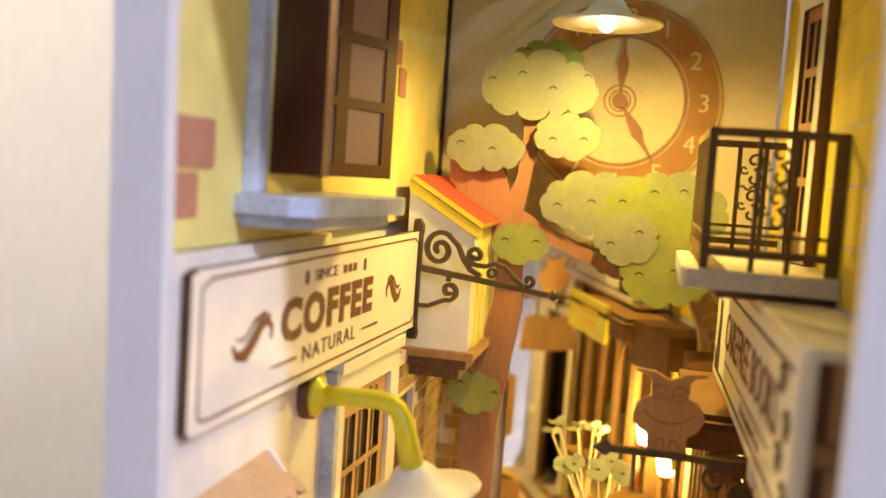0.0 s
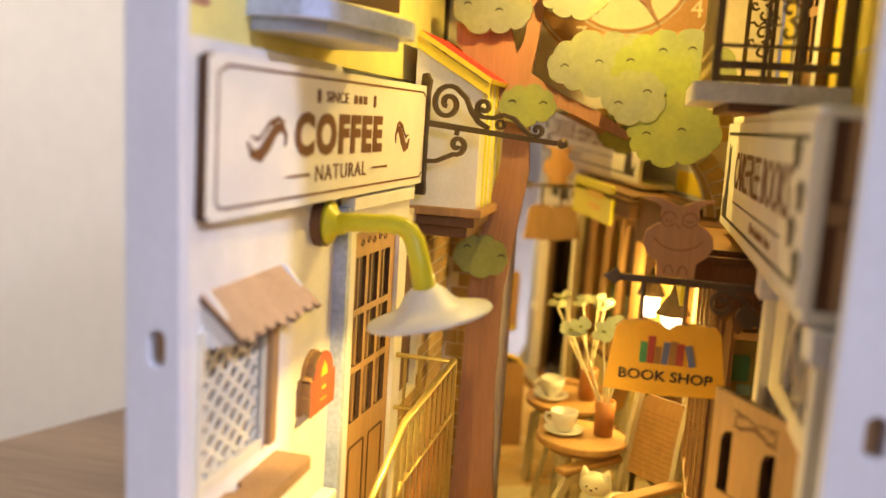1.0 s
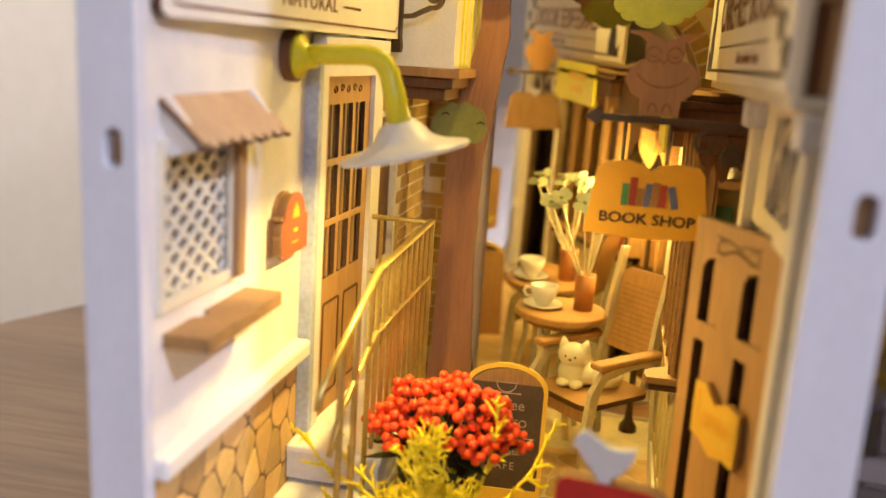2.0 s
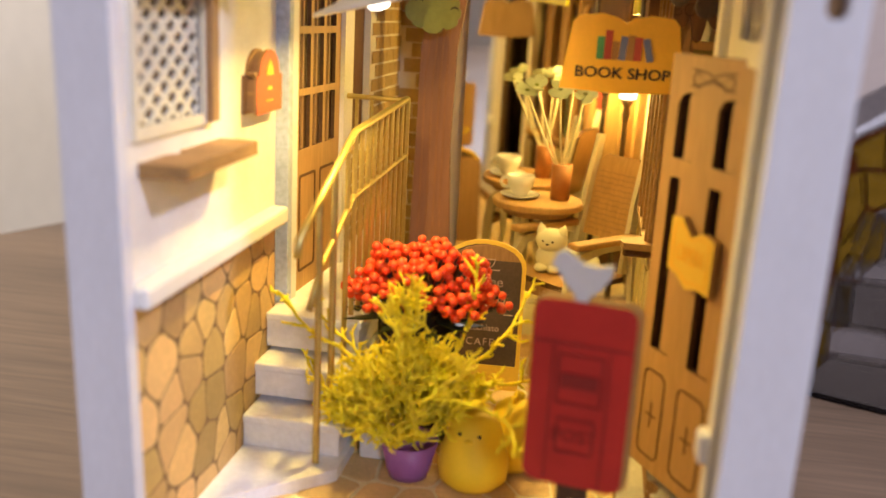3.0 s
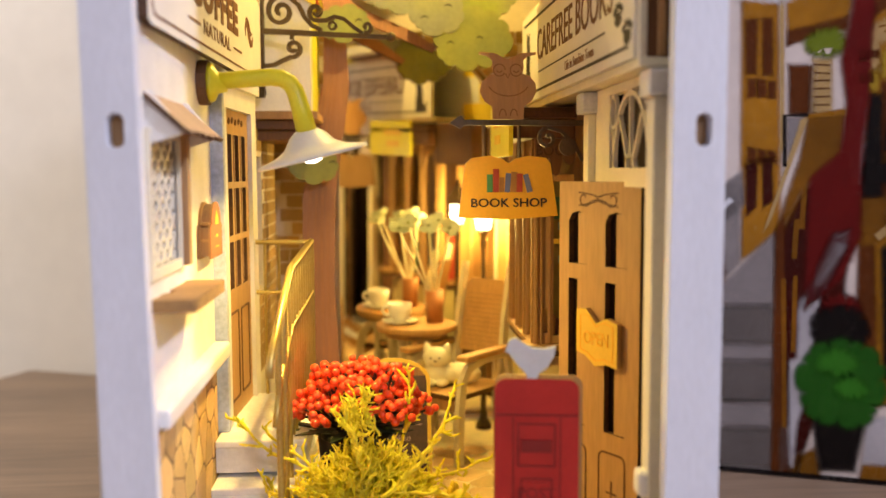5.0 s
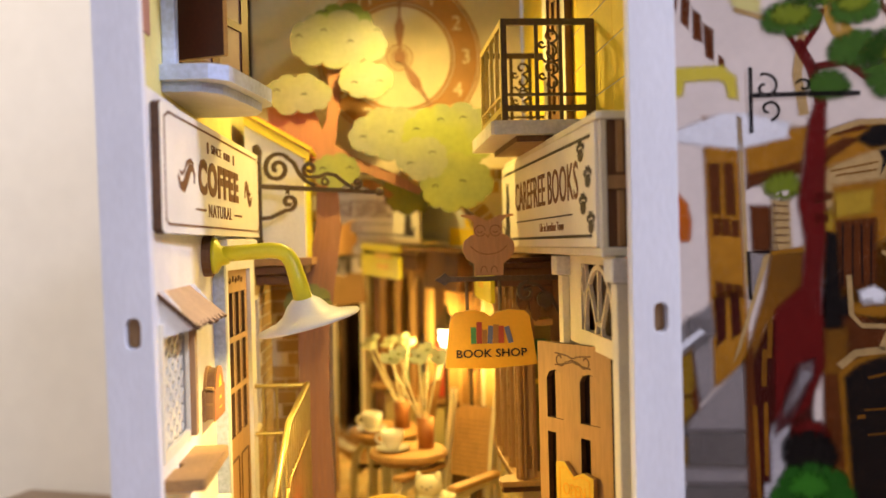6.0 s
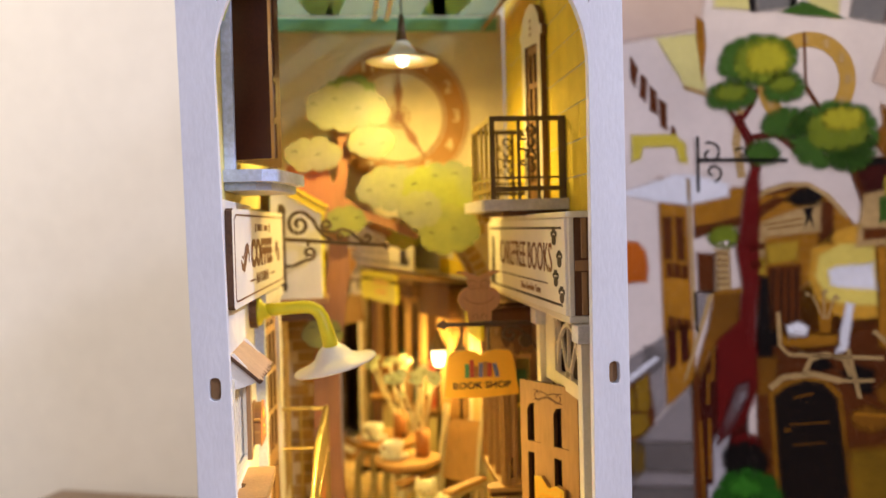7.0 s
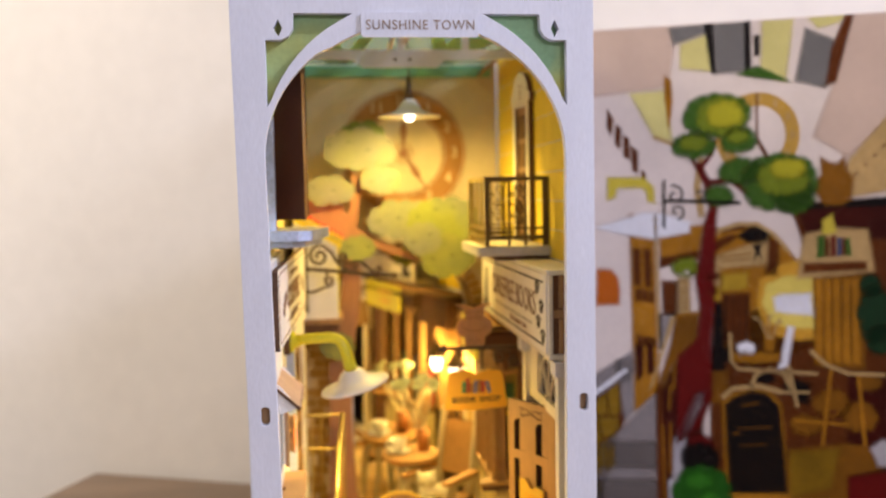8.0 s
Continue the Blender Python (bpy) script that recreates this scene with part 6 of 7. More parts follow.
# ---- chalk board ----
board = thing("chalkboard_stand", "arched black chalkboard stand with a cream edge", "chalkboard")
def arched(u0, u1, v0, v1, n=12):
    c, r = (u0 + u1) / 2, (u1 - u0) / 2
    return [(u0, v0), (u1, v0)] + [(c + r * math.cos(radians(180 * k / n)), v1 - r * 0.62 + r * 0.62 * math.sin(radians(180 * k / n))) for k in range(n + 1)]
CB = at(-2.6, 104.5, FLOOR_Z + 0.1, -7, 0, 4) @ FRONT
part("frame", plate([arched(-11.0, 11.0, 0, 40.2), arched(-9.9, 9.9, 6.5, 39.1)], 1.4, CB), open_yellow, board)
part("slate", plate([arched(-10.4, 10.4, 5, 39.6)], 0.7, CB @ at(0, 0, 0.2)), chalk_black, board)
part("leg_gap", plate([rect(-8.6, 8.6, 0.0, 4.0)], 0.9, CB @ at(0, 0, 0.1)), mdf, board)
part("back_leg", plate([arched(-10.4, 10.4, 0, 39)], 1.0, at(-2.6, 112.5, FLOOR_Z + 0.1, 6, 0, 4) @ FRONT), mdf, board)
words("Coffee", 2.7, CB @ at(0, 29.0, 0.95), chalk, board, thick=0.1)
words("ESPRESSO", 2.0, CB @ at(0, 24.2, 0.95), chalk, board, thick=0.1)
words("macchiato", 1.7, CB @ at(0, 16.5, 0.95), chalk, board, thick=0.1)
words("CAFE", 2.0, CB @ at(0, 12.6, 0.95), chalk, board, thick=0.1, gap=1.2)
bm = bmesh.new()
strip(bm, ring(0, 35.0, 2.6, 14, 180, 360), 0.3, 0.1, CB @ at(0, 0, 0.9))
strip(bm, [(-2.8, 35.0), (2.8, 35.0)], 0.3, 0.1, CB @ at(0, 0, 0.9))
strip(bm, [(-4, 32.2), (4, 32.2)], 0.3, 0.1, CB @ at(0, 0, 0.9))
strip(bm, spiral(0, 36.4, 0.4, 1.4, 0, 300, 10), 0.25, 0.1, CB @ at(0, 0, 0.9))
for u in (-7, 7):
    strip(bm, [(u - 1.2, 20.4), (u + 1.4, 20.4)], 0.3, 0.1, CB @ at(0, 0, 0.9))
part("chalk_drawing", bm, chalk, board)

# ---- berries and moss ----
berry = thing("berry_plant", "black pot of shiny red berries with dark leaves", "plant")
BX, BY = -13.0, 72.0
part("pot", lathe(bmesh.new(), [(0, FLOOR_Z + 0.25), (7.6, FLOOR_Z + 0.25), (9.6, 32), (8.8, 32), (8.0, 26), (0, 26)], 24, at(BX, BY, 0)), ink, berry, "black tapered pot", True)
rng = random.Random(5)
berries = []
for k in range(5000):
    x, y, z = rng.uniform(-1, 1), rng.uniform(-1, 1), rng.uniform(-0.3, 1)
    if x * x + y * y + z * z > 1 or x * x + y * y + z * z < 0.55:
        continue
    grow = 0.86 + 0.2 * math.sin(x * 6.0 + 1.3) * math.cos(z * 5.0 + y * 3.0)
    x, y, z = x * grow, y * grow, z * grow
    p = Vector((BX + 1.2 + x * 18.6, BY - 2 + y * 13, 41.5 + z * 11.2 - max(0, abs(x) - 0.6) * 6))
    if all((p - q).length > 1.75 for q, _ in berries):
        berries.append((p, rng.uniform(0.95, 1.22)))
bm = bmesh.new()
blob(bm, 0, 0, 0, 1, 1, 1, 2)
berry_me = mesh_of("berry", bm, berry_red, True)
for p, r in berries[:290]:
    ob = new("berry", berry_me)
    ob.parent = berry
    ob.matrix_basis = Matrix.Translation(p * MM) @ Matrix.Scale(r, 4)
bm = bmesh.new()
for p, r in berries[::3]:
    tube(bm, [(BX, BY, 30), (BX + (p.x - BX) * 0.5, BY + (p.y - BY) * 0.5, 36), tuple(p)], 0.3, 4)
part("twig", bm, ink, berry)
for k in range(16):
    a = radians(k * 22.5 + rng.uniform(-8, 8))
    L = rng.uniform(9, 15)
    lm = at(BX + 6 * math.cos(a), BY - 1 + 5 * math.sin(a), 33 + rng.uniform(-1, 2), 0, 0, math.degrees(a)) @ Matrix.Rotation(radians(rng.uniform(-25, 5)), 4, "Y")
    part("leaf", plate([[(0, 0), (L * 0.3, -1.5), (L * 0.7, -1.2), (L, 0), (L * 0.7, 1.2), (L * 0.3, 1.5)]], 0.25, lm), dark_leaf, berry, "dark green glossy leaf")

moss = thing("moss_bush", "yellow preserved moss bush in a small purple pot", "plant")
MX, MY = -10.5, 53.0
part("pot", lathe(bmesh.new(), [(0, FLOOR_Z + 0.25), (4.2, FLOOR_Z + 0.25), (4.8, 6), (6.3, 12.6), (5.9, 12.6), (4.6, 8), (0, 8)], 28, at(MX, MY, 0)), pot_purple, moss, "small purple pot", True)
bm = bmesh.new()
rng = random.Random(14)


def sprig(p, d, length, r, depth):
    pts, rs = [tuple(p)], [r]
    steps = 4 if depth else max(6, int(length / 2.4))
    forks = []
    for k in range(steps):
        d = (d + Vector((rng.uniform(-1, 1), rng.uniform(-1, 1), rng.uniform(-0.8, 0.9))) * 0.33).normalized()
        p = p + d * (length / steps)
        pts.append(tuple(p))
        rs.append(r * (1 - 0.45 * (k + 1) / steps))
        if depth < 2 and (k >= 1 or depth):
            forks.append((p.copy(), d.copy()))
    tube(bm, pts, rs, 5, caps=False)
    for q, e in forks:
        if rng.random() < (0.95 if depth == 0 else 0.7):
            side = (e + Vector((rng.uniform(-1, 1), rng.uniform(-1, 1), rng.uniform(-0.7, 0.9))) * 1.0).normalized()
            sprig(q, side, rng.uniform(2.0, 4.2) if depth == 0 else rng.uniform(1.2, 2.4), r * 0.8, depth + 1)


for k in range(520):
    a = rng.uniform(0, 2 * math.pi)
    tilt = rng.uniform(0.0, 1.55)
    out = Vector((math.cos(a) * math.sin(tilt) * 1.15, math.sin(a) * math.sin(tilt) * 0.8, math.cos(tilt)))
    if out.x > 0.35 and out.z < 0.45:
        continue
    start = rng.uniform(2, 14)
    sprig(Vector((MX, MY, 15.5)) + out * start, (out + Vector((0, 0, 0.25))).normalized(), rng.uniform(3.2, 6), rng.uniform(0.3, 0.44), 0)
for d, L in (((-0.95, -0.1, 0.55), 28), ((-0.25, -0.2, 1.0), 38), ((0.1, -0.1, 1.0), 40), ((-0.8, 0, 0.25), 25), ((0.8, -0.1, 0.8), 20), ((-0.5, 0.1, 0.9), 34), ((0.0, 0.0, 1.0), 36), ((-0.1, -0.15, 1.0), 42), ((0.2, -0.2, 1.0), 38), ((-0.02, -0.05, 1.0), 44), ((0.12, 0.05, 1.0), 41), ((-0.2, 0.05, 1.0), 42), ((-0.32, -0.05, 1.0), 36), ((0.05, 0.12, 1.0), 43)):
    sprig(Vector((MX, MY, 12)), Vector(d).normalized(), L, 0.58, 0)
for k in range(13):
    p = Vector((MX - 1 + rng.gauss(0, 2.6), MY - 1 + rng.gauss(0, 2.0), rng.uniform(34, 44)))
    p.x = MX - 1 + (p.x - MX + 1) * (1.2 - (p.z - 34) / 30)
    sprig(p, Vector((rng.uniform(-0.7, 0.7), rng.uniform(-0.5, 0.3), 1)).normalized(), rng.uniform(3, 5.5), rng.uniform(0.3, 0.42), 0)
tagged(part("foliage", bm, moss_yellow, moss, "branching yellow moss sprigs", True), kind="stuff")
block = tagged(part("stone_block", box(bmesh.new(), -22.6, -15.8, 57, 62, FLOOR_Z + 0.25, 13, 0.6), stair_white), "small weathered white block beside the steps", "block")

# ---- letterbox ----
mail = thing("letterbox", "flat red letterbox on a dark punched post with a white bird", "letterbox")
MB = at(24.0, 17.0, 0, 0, 0, -9) @ FRONT
part("panel", plate([rect(-8.2, 8.2, 26.6, 58.6, 2.2, 5)], 1.2, MB, edge=1), [mail_red, mdf_light], mail)
part("back_panel", plate([rect(-8.6, 8.8, 26.3, 59.0, 2.2, 5)], 1.0, MB @ at(0.2, 0, -1.05), edge=1), [mdf_light, mdf_light], mail)
bm = bmesh.new()
for loop in (rect(-3.6, 3.6, 41.2, 49.6), rect(-3.0, 3.0, 32.6, 38.6)):
    strip(bm, loop + loop[:1], 0.5, 0.15, MB @ at(0, 0, 1.2))
strip(bm, [(-8, 51.4), (8, 51.4)], 0.4, 0.12, MB @ at(0, 0, 1.2))
for u in (-4.6, 4.6):
    strip(bm, [(u, 27), (u, 51)], 0.3, 0.12, MB @ at(0, 0, 1.2))
part("engraving", bm, mail_dark, mail)
for v0, v1 in ((44.0, 46.4),):
    part("slot", plate([rect(-3.0, 3.0, v0, v1)], 0.3, MB @ at(0, 0, 1.2)), mail_dark, mail)
part("plate", plate([rect(-2.8, 2.8, 33.2, 38.0)], 0.2, MB @ at(0, 0, 1.2)), mail_red, mail)
words("POST", 2.2, MB @ at(0, 35.6, 1.5), mail_dark, mail, thick=0.12)
part("post", plate([[(-2.6, FLOOR_Z + 0.25), (2.6, FLOOR_Z + 0.25), (2.6, 27.4), (-2.6, 27.4)], rect(-0.6, 0.6, 19.5, 23.0, 0.55), rect(-0.6, 0.6, 8.5, 12.0, 0.55)], 1.2, MB @ at(0, 0, -2.3), edge=1), [burnt, ink], mail)
bird = [(-5.2, 63.8), (-4.4, 66.0), (-3.2, 66.6), (-2.0, 65.8), (0.0, 64.6), (2.4, 64.4), (4.6, 65.0), (4.4, 63.2), (3.0, 60.8), (1.4, 59.6), (0.9, 58.2), (-1.0, 58.2), (-1.0, 59.4), (-3.0, 61.6), (-4.4, 63.6)]
part("bird", plate([bird], 1.4, MB @ at(-1.0, 0, -0.4)), bird_white, mail, "white flat bird")

# ---- carton beside the miniature, with its printed street picture ----
KM = at(100, 131, 0, 0, 0, -22) @ FRONT
carton = thing("carton", "upright printed cardboard carton with a street picture", "carton")
part("body", box(bmesh.new(), -24, 172, 0, 60, 0.05, 248.2, 0.6, m=at(100, 131, 0, 0, 0, -22)), carton_white, carton, "white carton")


def printed(mat, layer, *loops, name="print"):
    """Flat printed areas of one colour on the carton's front, each a piece with a faded edge."""
    for loop in loops:
        pts = [Vector(p) for p in loop]
        n = len(pts)
        area = sum(pts[k - 1].cross(pts[k]) for k in range(n)) / 2
        if area < 0:
            pts.reverse()
        size = 2 * abs(area) / max(1, sum((pts[k] - pts[k - 1]).length for k in range(n)))
        ins, outs = [], []
        for k in range(n):
            d0, d1 = (pts[k] - pts[k - 1]).normalized(), (pts[(k + 1) % n] - pts[k]).normalized()
            side = Vector((d0.y + d1.y, -d0.x - d1.x))
            side = side.normalized() / max(0.5, side.length / 2)
            ins.append(pts[k] - side * min(1.0, 0.22 * size))
            outs.append(pts[k] + side * min(1.3, 0.4 * size + 0.2))
        bm = bmesh.new()
        ink_layer = bm.verts.layers.float.new("ink")

        def vert(p, amount):
            v = bm.verts.new(KM @ Vector((min(max(p.x, -23.8), 171.8) * MM, min(max(p.y, 0.2), 248.0) * MM, (0.08 + layer * 0.03) * MM)))
            v[ink_layer] = amount
            return v

        inner, outer = [vert(p, 1.0) for p in ins], [vert(p, 0.0) for p in outs]
        for tri in tessellate_polygon([[p.to_3d() for p in ins]]):
            bm.faces.new([inner[k] for k in tri])
        for k in range(n):
            bm.faces.new((inner[k - 1], outer[k - 1], outer[k], inner[k]))
        bmesh.ops.recalc_face_normals(bm, faces=bm.faces)
        part(name, bm, mat, carton)


def leafy(cu, cv, w, h, seed):
    return cloud(cu, cv, w * 1.15, h * 1.2, 11, seed)


def printed_lines(mat, layer, *lines, name="print"):
    """Thin printed strokes: (width, points) pairs."""
    for w, pts in lines:
        bm = bmesh.new()
        strip(bm, pts, w, 0.015, KM @ at(0, 0, 0.07 + layer * 0.03))
        ink_layer = bm.verts.layers.float.new("ink")
        for v in bm.verts:
            v[ink_layer] = 0.8
        part(name, bm, mat, carton)


# sky, roof panes and the beige walls
printed(carton_beige, 0, [(-23.5, 247.5), (26.5, 247.5), (29, 238.5), (26, 220.5), (-23.5, 216)], [(103.5, 247.5), (125.5, 247.5), (126, 210), (102.5, 186.5), (88.5, 196), (97, 219.5)])
printed(carton_grey, 1, [(27, 246.5), (43.5, 247.5), (43, 243.5), (29, 239.5)], [(45.5, 247.5), (60, 247.5), (60.5, 226), (47.5, 225.5)], [(85, 242.5), (97, 237), (93, 217), (81, 220.5)])
printed(carton_pale_yellow, 1, [(32, 239), (43.5, 243), (45.5, 226.5), (32, 228.5)], [(67, 247.5), (79.5, 247.5), (76.5, 220.5), (66.5, 223)], [(86.5, 247.5), (101, 247.5), (98.5, 245), (90, 243)], [(9.5, 218), (25.5, 218.5), (28, 196), (20.5, 197.5)])
printed(carton_dark, 2, [(42.5, 247.5), (45.5, 247.5), (47, 225.5), (45.5, 226)], [(59.5, 247.5), (61.5, 247.5), (62, 227), (60, 226)], [(63.5, 241), (65.5, 241), (65.5, 232.5), (64, 232.5)])
printed(carton_green, 3, [(56.5, 224.5), (64.5, 227.5), (79, 220), (65.5, 222.5)])
printed(carton_ochre, 2, [(25, 225), (27.5, 223), (28, 213.5), (26.5, 200), (25, 215.5)])
printed(carton_brown, 2, [(101, 247.5), (103.5, 247.5), (97, 219.5), (93.5, 218), (95.5, 232.5)])
printed_lines(carton_tan, 2, (1.6, [(19.5, 198), (29, 194), (41, 187.5)]), (3, [(41, 187.5), (39, 174.5), (41, 161)]))
# clock
printed_lines(carton_clock, 1, (5.8, ring(65, 197, 14.8, 48, ry=16.2) + ring(65, 197, 14.8, 48, ry=16.2)[:1]))
printed(carton_tan, 2, *[rect(65 + 14.75 * math.cos(k * 0.52) - 0.6, 65 + 14.75 * math.cos(k * 0.52) + 0.6, 197 + 16.25 * math.sin(k * 0.52) - 1.5, 197 + 16.25 * math.sin(k * 0.52) + 1.5) for k in range(12)])
printed_lines(carton_brown, 3, (0.9, [(64.5, 216), (65, 195)]), (1.6, [(65, 195), (72, 182.5)]))
# white house with its windows, street lamp, doors
printed(carton_brown, 1, [(-1, 211.5), (1.5, 206.5), (0.5, 199), (-1, 203)], [(3, 204), (5, 202), (4.5, 193), (2.5, 195.5)], [(6.5, 199), (8.5, 197), (9, 188), (6.5, 189.5)], [(10, 193.5), (12.5, 191.5), (12.5, 181.5), (10.5, 183)], [(14.5, 183), (16, 181), (16, 177.5), (14.5, 178.5)])
printed(carton_yellow, 2, [(-1, 179.5), (15.5, 179), (19.5, 175), (20, 168), (17.5, 168.5), (16.5, 173.5), (14, 175), (3, 175), (2, 170.5), (-1, 169.5)])
printed(carton_shine, 2, [(-7, 156.5), (9, 161), (14.5, 163), (23.5, 162.5), (36, 158.5), (35.5, 154), (20, 151), (8, 153)])
printed(carton_orange, 2, [(-6, 136.5), (0, 136.5), (3, 133), (4, 127), (3.5, 120.5), (-6.5, 120)])
printed(carton_ochre, 1, [(9, 162), (19.5, 161.5), (22, 80), (10.5, 70)], [(22, 157), (42, 157), (41, 150.5), (39.5, 142), (30, 140), (23, 138.5)])
printed(carton_brown, 2, [(11.5, 127.5), (13.5, 127.5), (14, 122.5), (11.5, 122)], [(14, 127.5), (16.5, 127), (17, 122), (14.5, 122)], [(17.5, 126.5), (19.5, 126.5), (19.5, 121.5), (17.5, 121.5)], [(12, 106), (14, 105.5), (14.5, 101), (12, 101)], [(15, 105.5), (17, 105), (17.5, 101), (15, 101)], [(18, 105), (20, 104.5), (20.5, 101), (18, 101.5)], [(10.5, 146), (13.5, 146), (13.5, 129.5), (11, 129.5)], [(15.5, 146), (18, 146), (18.5, 129), (16, 129)], [(23.5, 131.5), (30.5, 131), (30.5, 116), (24, 116.5)])
printed(carton_maroon, 2, [(11.5, 100.5), (14.5, 101.5), (14.5, 87.5), (12, 84.5)], [(16.5, 102.5), (19, 102.5), (19.5, 89.5), (17, 87.5)])
printed(carton_stone, 1, [(3, 61.5), (2.5, 94), (9.5, 94), (10, 69.5)])
printed(carton_tan, 2, [(30.5, 133), (35.5, 133), (36, 116.5), (30.5, 116.5)], [(20, 161.5), (21, 161.5), (22.5, 106.5), (21.5, 103.5)])
printed_lines(carton_brown, 3, (0.5, [(30.5, 131.5), (35.5, 131)]), (0.5, [(30.5, 129), (35.5, 128.5)]), (0.5, [(30.5, 126.5), (35.5, 126.5)]), (0.5, [(30.5, 124), (35.5, 124)]), (0.5, [(31, 121.5), (35.5, 121.5)]), (0.5, [(31, 119), (35.5, 119)]))
printed(carton_brown, 2, [(23, 142), (30, 143), (40, 145.5), (39.5, 142), (30, 140), (23, 138)])
printed(carton_olive, 3, leafy(34, 138, 11, 6.5, 4))
# stones, ledge and steps
printed(carton_stone, 1, [(-17, 80.5), (10, 98), (11.5, 88.5), (4, 83), (-9.5, 74.5), (-15.5, 70)])
printed(carton_shine, 2, [(-10, 77), (6.5, 90), (7.5, 89), (3.5, 85.5), (-9.5, 75)])
printed(carton_brown, 2, [(-15.5, 70), (-9.5, 74.5), (3.5, 83), (6, 60.5), (1.5, 57), (1, 43.5), (0, 39.5), (-3.5, 33), (-3, 21.5), (-7, 6.5), (-23.5, 3), (-23.5, 67.5)])
printed(carton_stones, 3, [(-9.5, 72), (-2.5, 77.5), (-1.5, 68), (-7.5, 67)], [(-2, 78), (3, 82), (4, 71), (2.5, 67.5), (-1, 67.5)], [(-6.5, 66), (2.5, 66.5), (3.5, 62), (1, 57), (-2.5, 57), (-4.5, 57.5)], [(-9.5, 64), (-6.5, 66), (-5, 56.5), (-7.5, 49.5), (-9, 45.5)], [(-4, 55.5), (-2, 55), (-2, 48.5), (-5.5, 37.5), (-8.5, 35.5), (-9.5, 45.5)], [(-0.5, 54), (1, 52.5), (1, 44), (-2.5, 39), (-3, 42.5)], [(-7.5, 33.5), (-4.5, 35), (-4, 24.5), (-6.5, 22)], [(-10, 33), (-8.5, 33.5), (-8, 12.5), (-10, 9)])
printed(carton_stone_dark, 3, [(-5, 54.5), (21, 55.5), (21, 43), (-6, 42.5)], [(-9, 36), (21, 37.5), (21, 24), (-10, 22.5)], [(-12, 13.5), (21.5, 15.5), (21.5, 3), (-13, 0.5)])
printed(carton_stone, 3, [(-3, 54.5), (5, 61.5), (19, 77), (20.5, 79), (21, 55.5)], [(-6, 42.5), (21, 43), (21, 37.5), (-9, 36)], [(-10, 22.5), (21, 24), (21.5, 15.5), (-12, 13.5)], [(-13, 0.5), (21.5, 3), (21.5, 0.5), (-12.5, 0.5)])
printed(carton_stone_light, 5, [(38.5, 78.5), (42, 79.5), (41.5, 75.5), (34.5, 59.5), (33.5, 46.5), (31, 38.5), (31, 26), (28.5, 18.5), (27.5, 4), (24, 1), (24, 16), (26, 18), (26, 37.5), (28.5, 39), (28.5, 55), (30, 59.5), (37.5, 77.5)])
# railing
printed(carton_maroon, 3, [(41.5, 103), (44, 90), (43.5, 81.5), (41.5, 70), (41.5, 49), (29, 1), (23, 0.5), (21, 79), (27.5, 91), (39, 103)])
printed(carton_ochre_dark, 4, [(29.5, 115.5), (40, 116), (39.5, 103), (28, 92), (22.5, 79), (21, 80), (27.5, 102.5)])
printed(carton_tan, 5, [(27.5, 114.5), (29.5, 115.5), (19, 83), (17, 79)])
printed(carton_ochre, 6, [(29.5, 116), (40, 117.5), (40, 116), (29.5, 115)])
printed(carton_stone, 4, [(23.5, 115), (28, 115), (24, 100)])
printed_lines(carton_dark, 6, (1.2, [(23, 100), (22.5, 116), (29.5, 116)]))
printed(carton_brown, 5, [(21, 79), (23, 84.5), (26.5, 1), (21.5, 0.5)])
printed_lines(carton_ochre_dark, 6, (1.4, [(23.5, 64.5), (25, 16)]), (1.4, [(27, 65.5), (27, 41)]), (1.6, [(29, 94), (28.5, 80.5)]), (1.6, [(27, 83.5), (26.5, 71)]))
# tree
printed(carton_red, 5, [(45, 165.5), (47.5, 165), (47, 143.5), (46.5, 120.5), (45, 104.5), (45.5, 78), (40.5, 65), (30, 54.5), (30.5, 96.5), (39, 104.5), (40.5, 120), (38.5, 132), (40.5, 143.5), (42.5, 159)])
printed_lines(carton_red, 5, (3.4, [(46.5, 163), (43.5, 176.5), (39, 185.5)]), (2.6, [(44, 176.5), (54, 177.5), (62, 170.5), (72, 167)]), (2.0, [(40.5, 182.5), (45.5, 190), (47, 195.5)]), (1.6, [(39, 184), (36.5, 188)]))
printed(carton_green, 6, leafy(47.5, 207, 27.5, 16, 7), leafy(37.5, 193.5, 18.5, 9, 8), leafy(57, 195.5, 14, 10, 9), leafy(74.5, 176, 28.5, 21.5, 10), leafy(58, 181.5, 17, 9.5, 11), leafy(48.5, 170.5, 11.5, 8, 12), leafy(80, 170, 16, 13, 13))
printed(carton_olive, 7, leafy(49.5, 206.5, 20.5, 14, 8), leafy(76, 178, 20, 12.5, 9), leafy(37.5, 194.5, 11, 4.5, 10), leafy(56.5, 197, 8, 5, 11))
printed(carton_lime, 8, leafy(51, 207, 14, 9.5, 9), leafy(78, 182, 13.5, 6.5, 10))
printed_lines(carton_dark, 9, *[(w, loop) for loop, w in ((spiral(29, 171, 0.8, 4.6, 90, 470, 24), 0.9), (spiral(30, 163.5, 0.8, 3.8, 270, -80, 20), 0.9), ([(24.4, 178), (24.4, 156)], 1.2), ([(24.4, 168.5), (40, 168), (58, 167)], 1.5), (spiral(41, 170.5, 0.6, 2.6, 200, 520, 18), 0.8))])
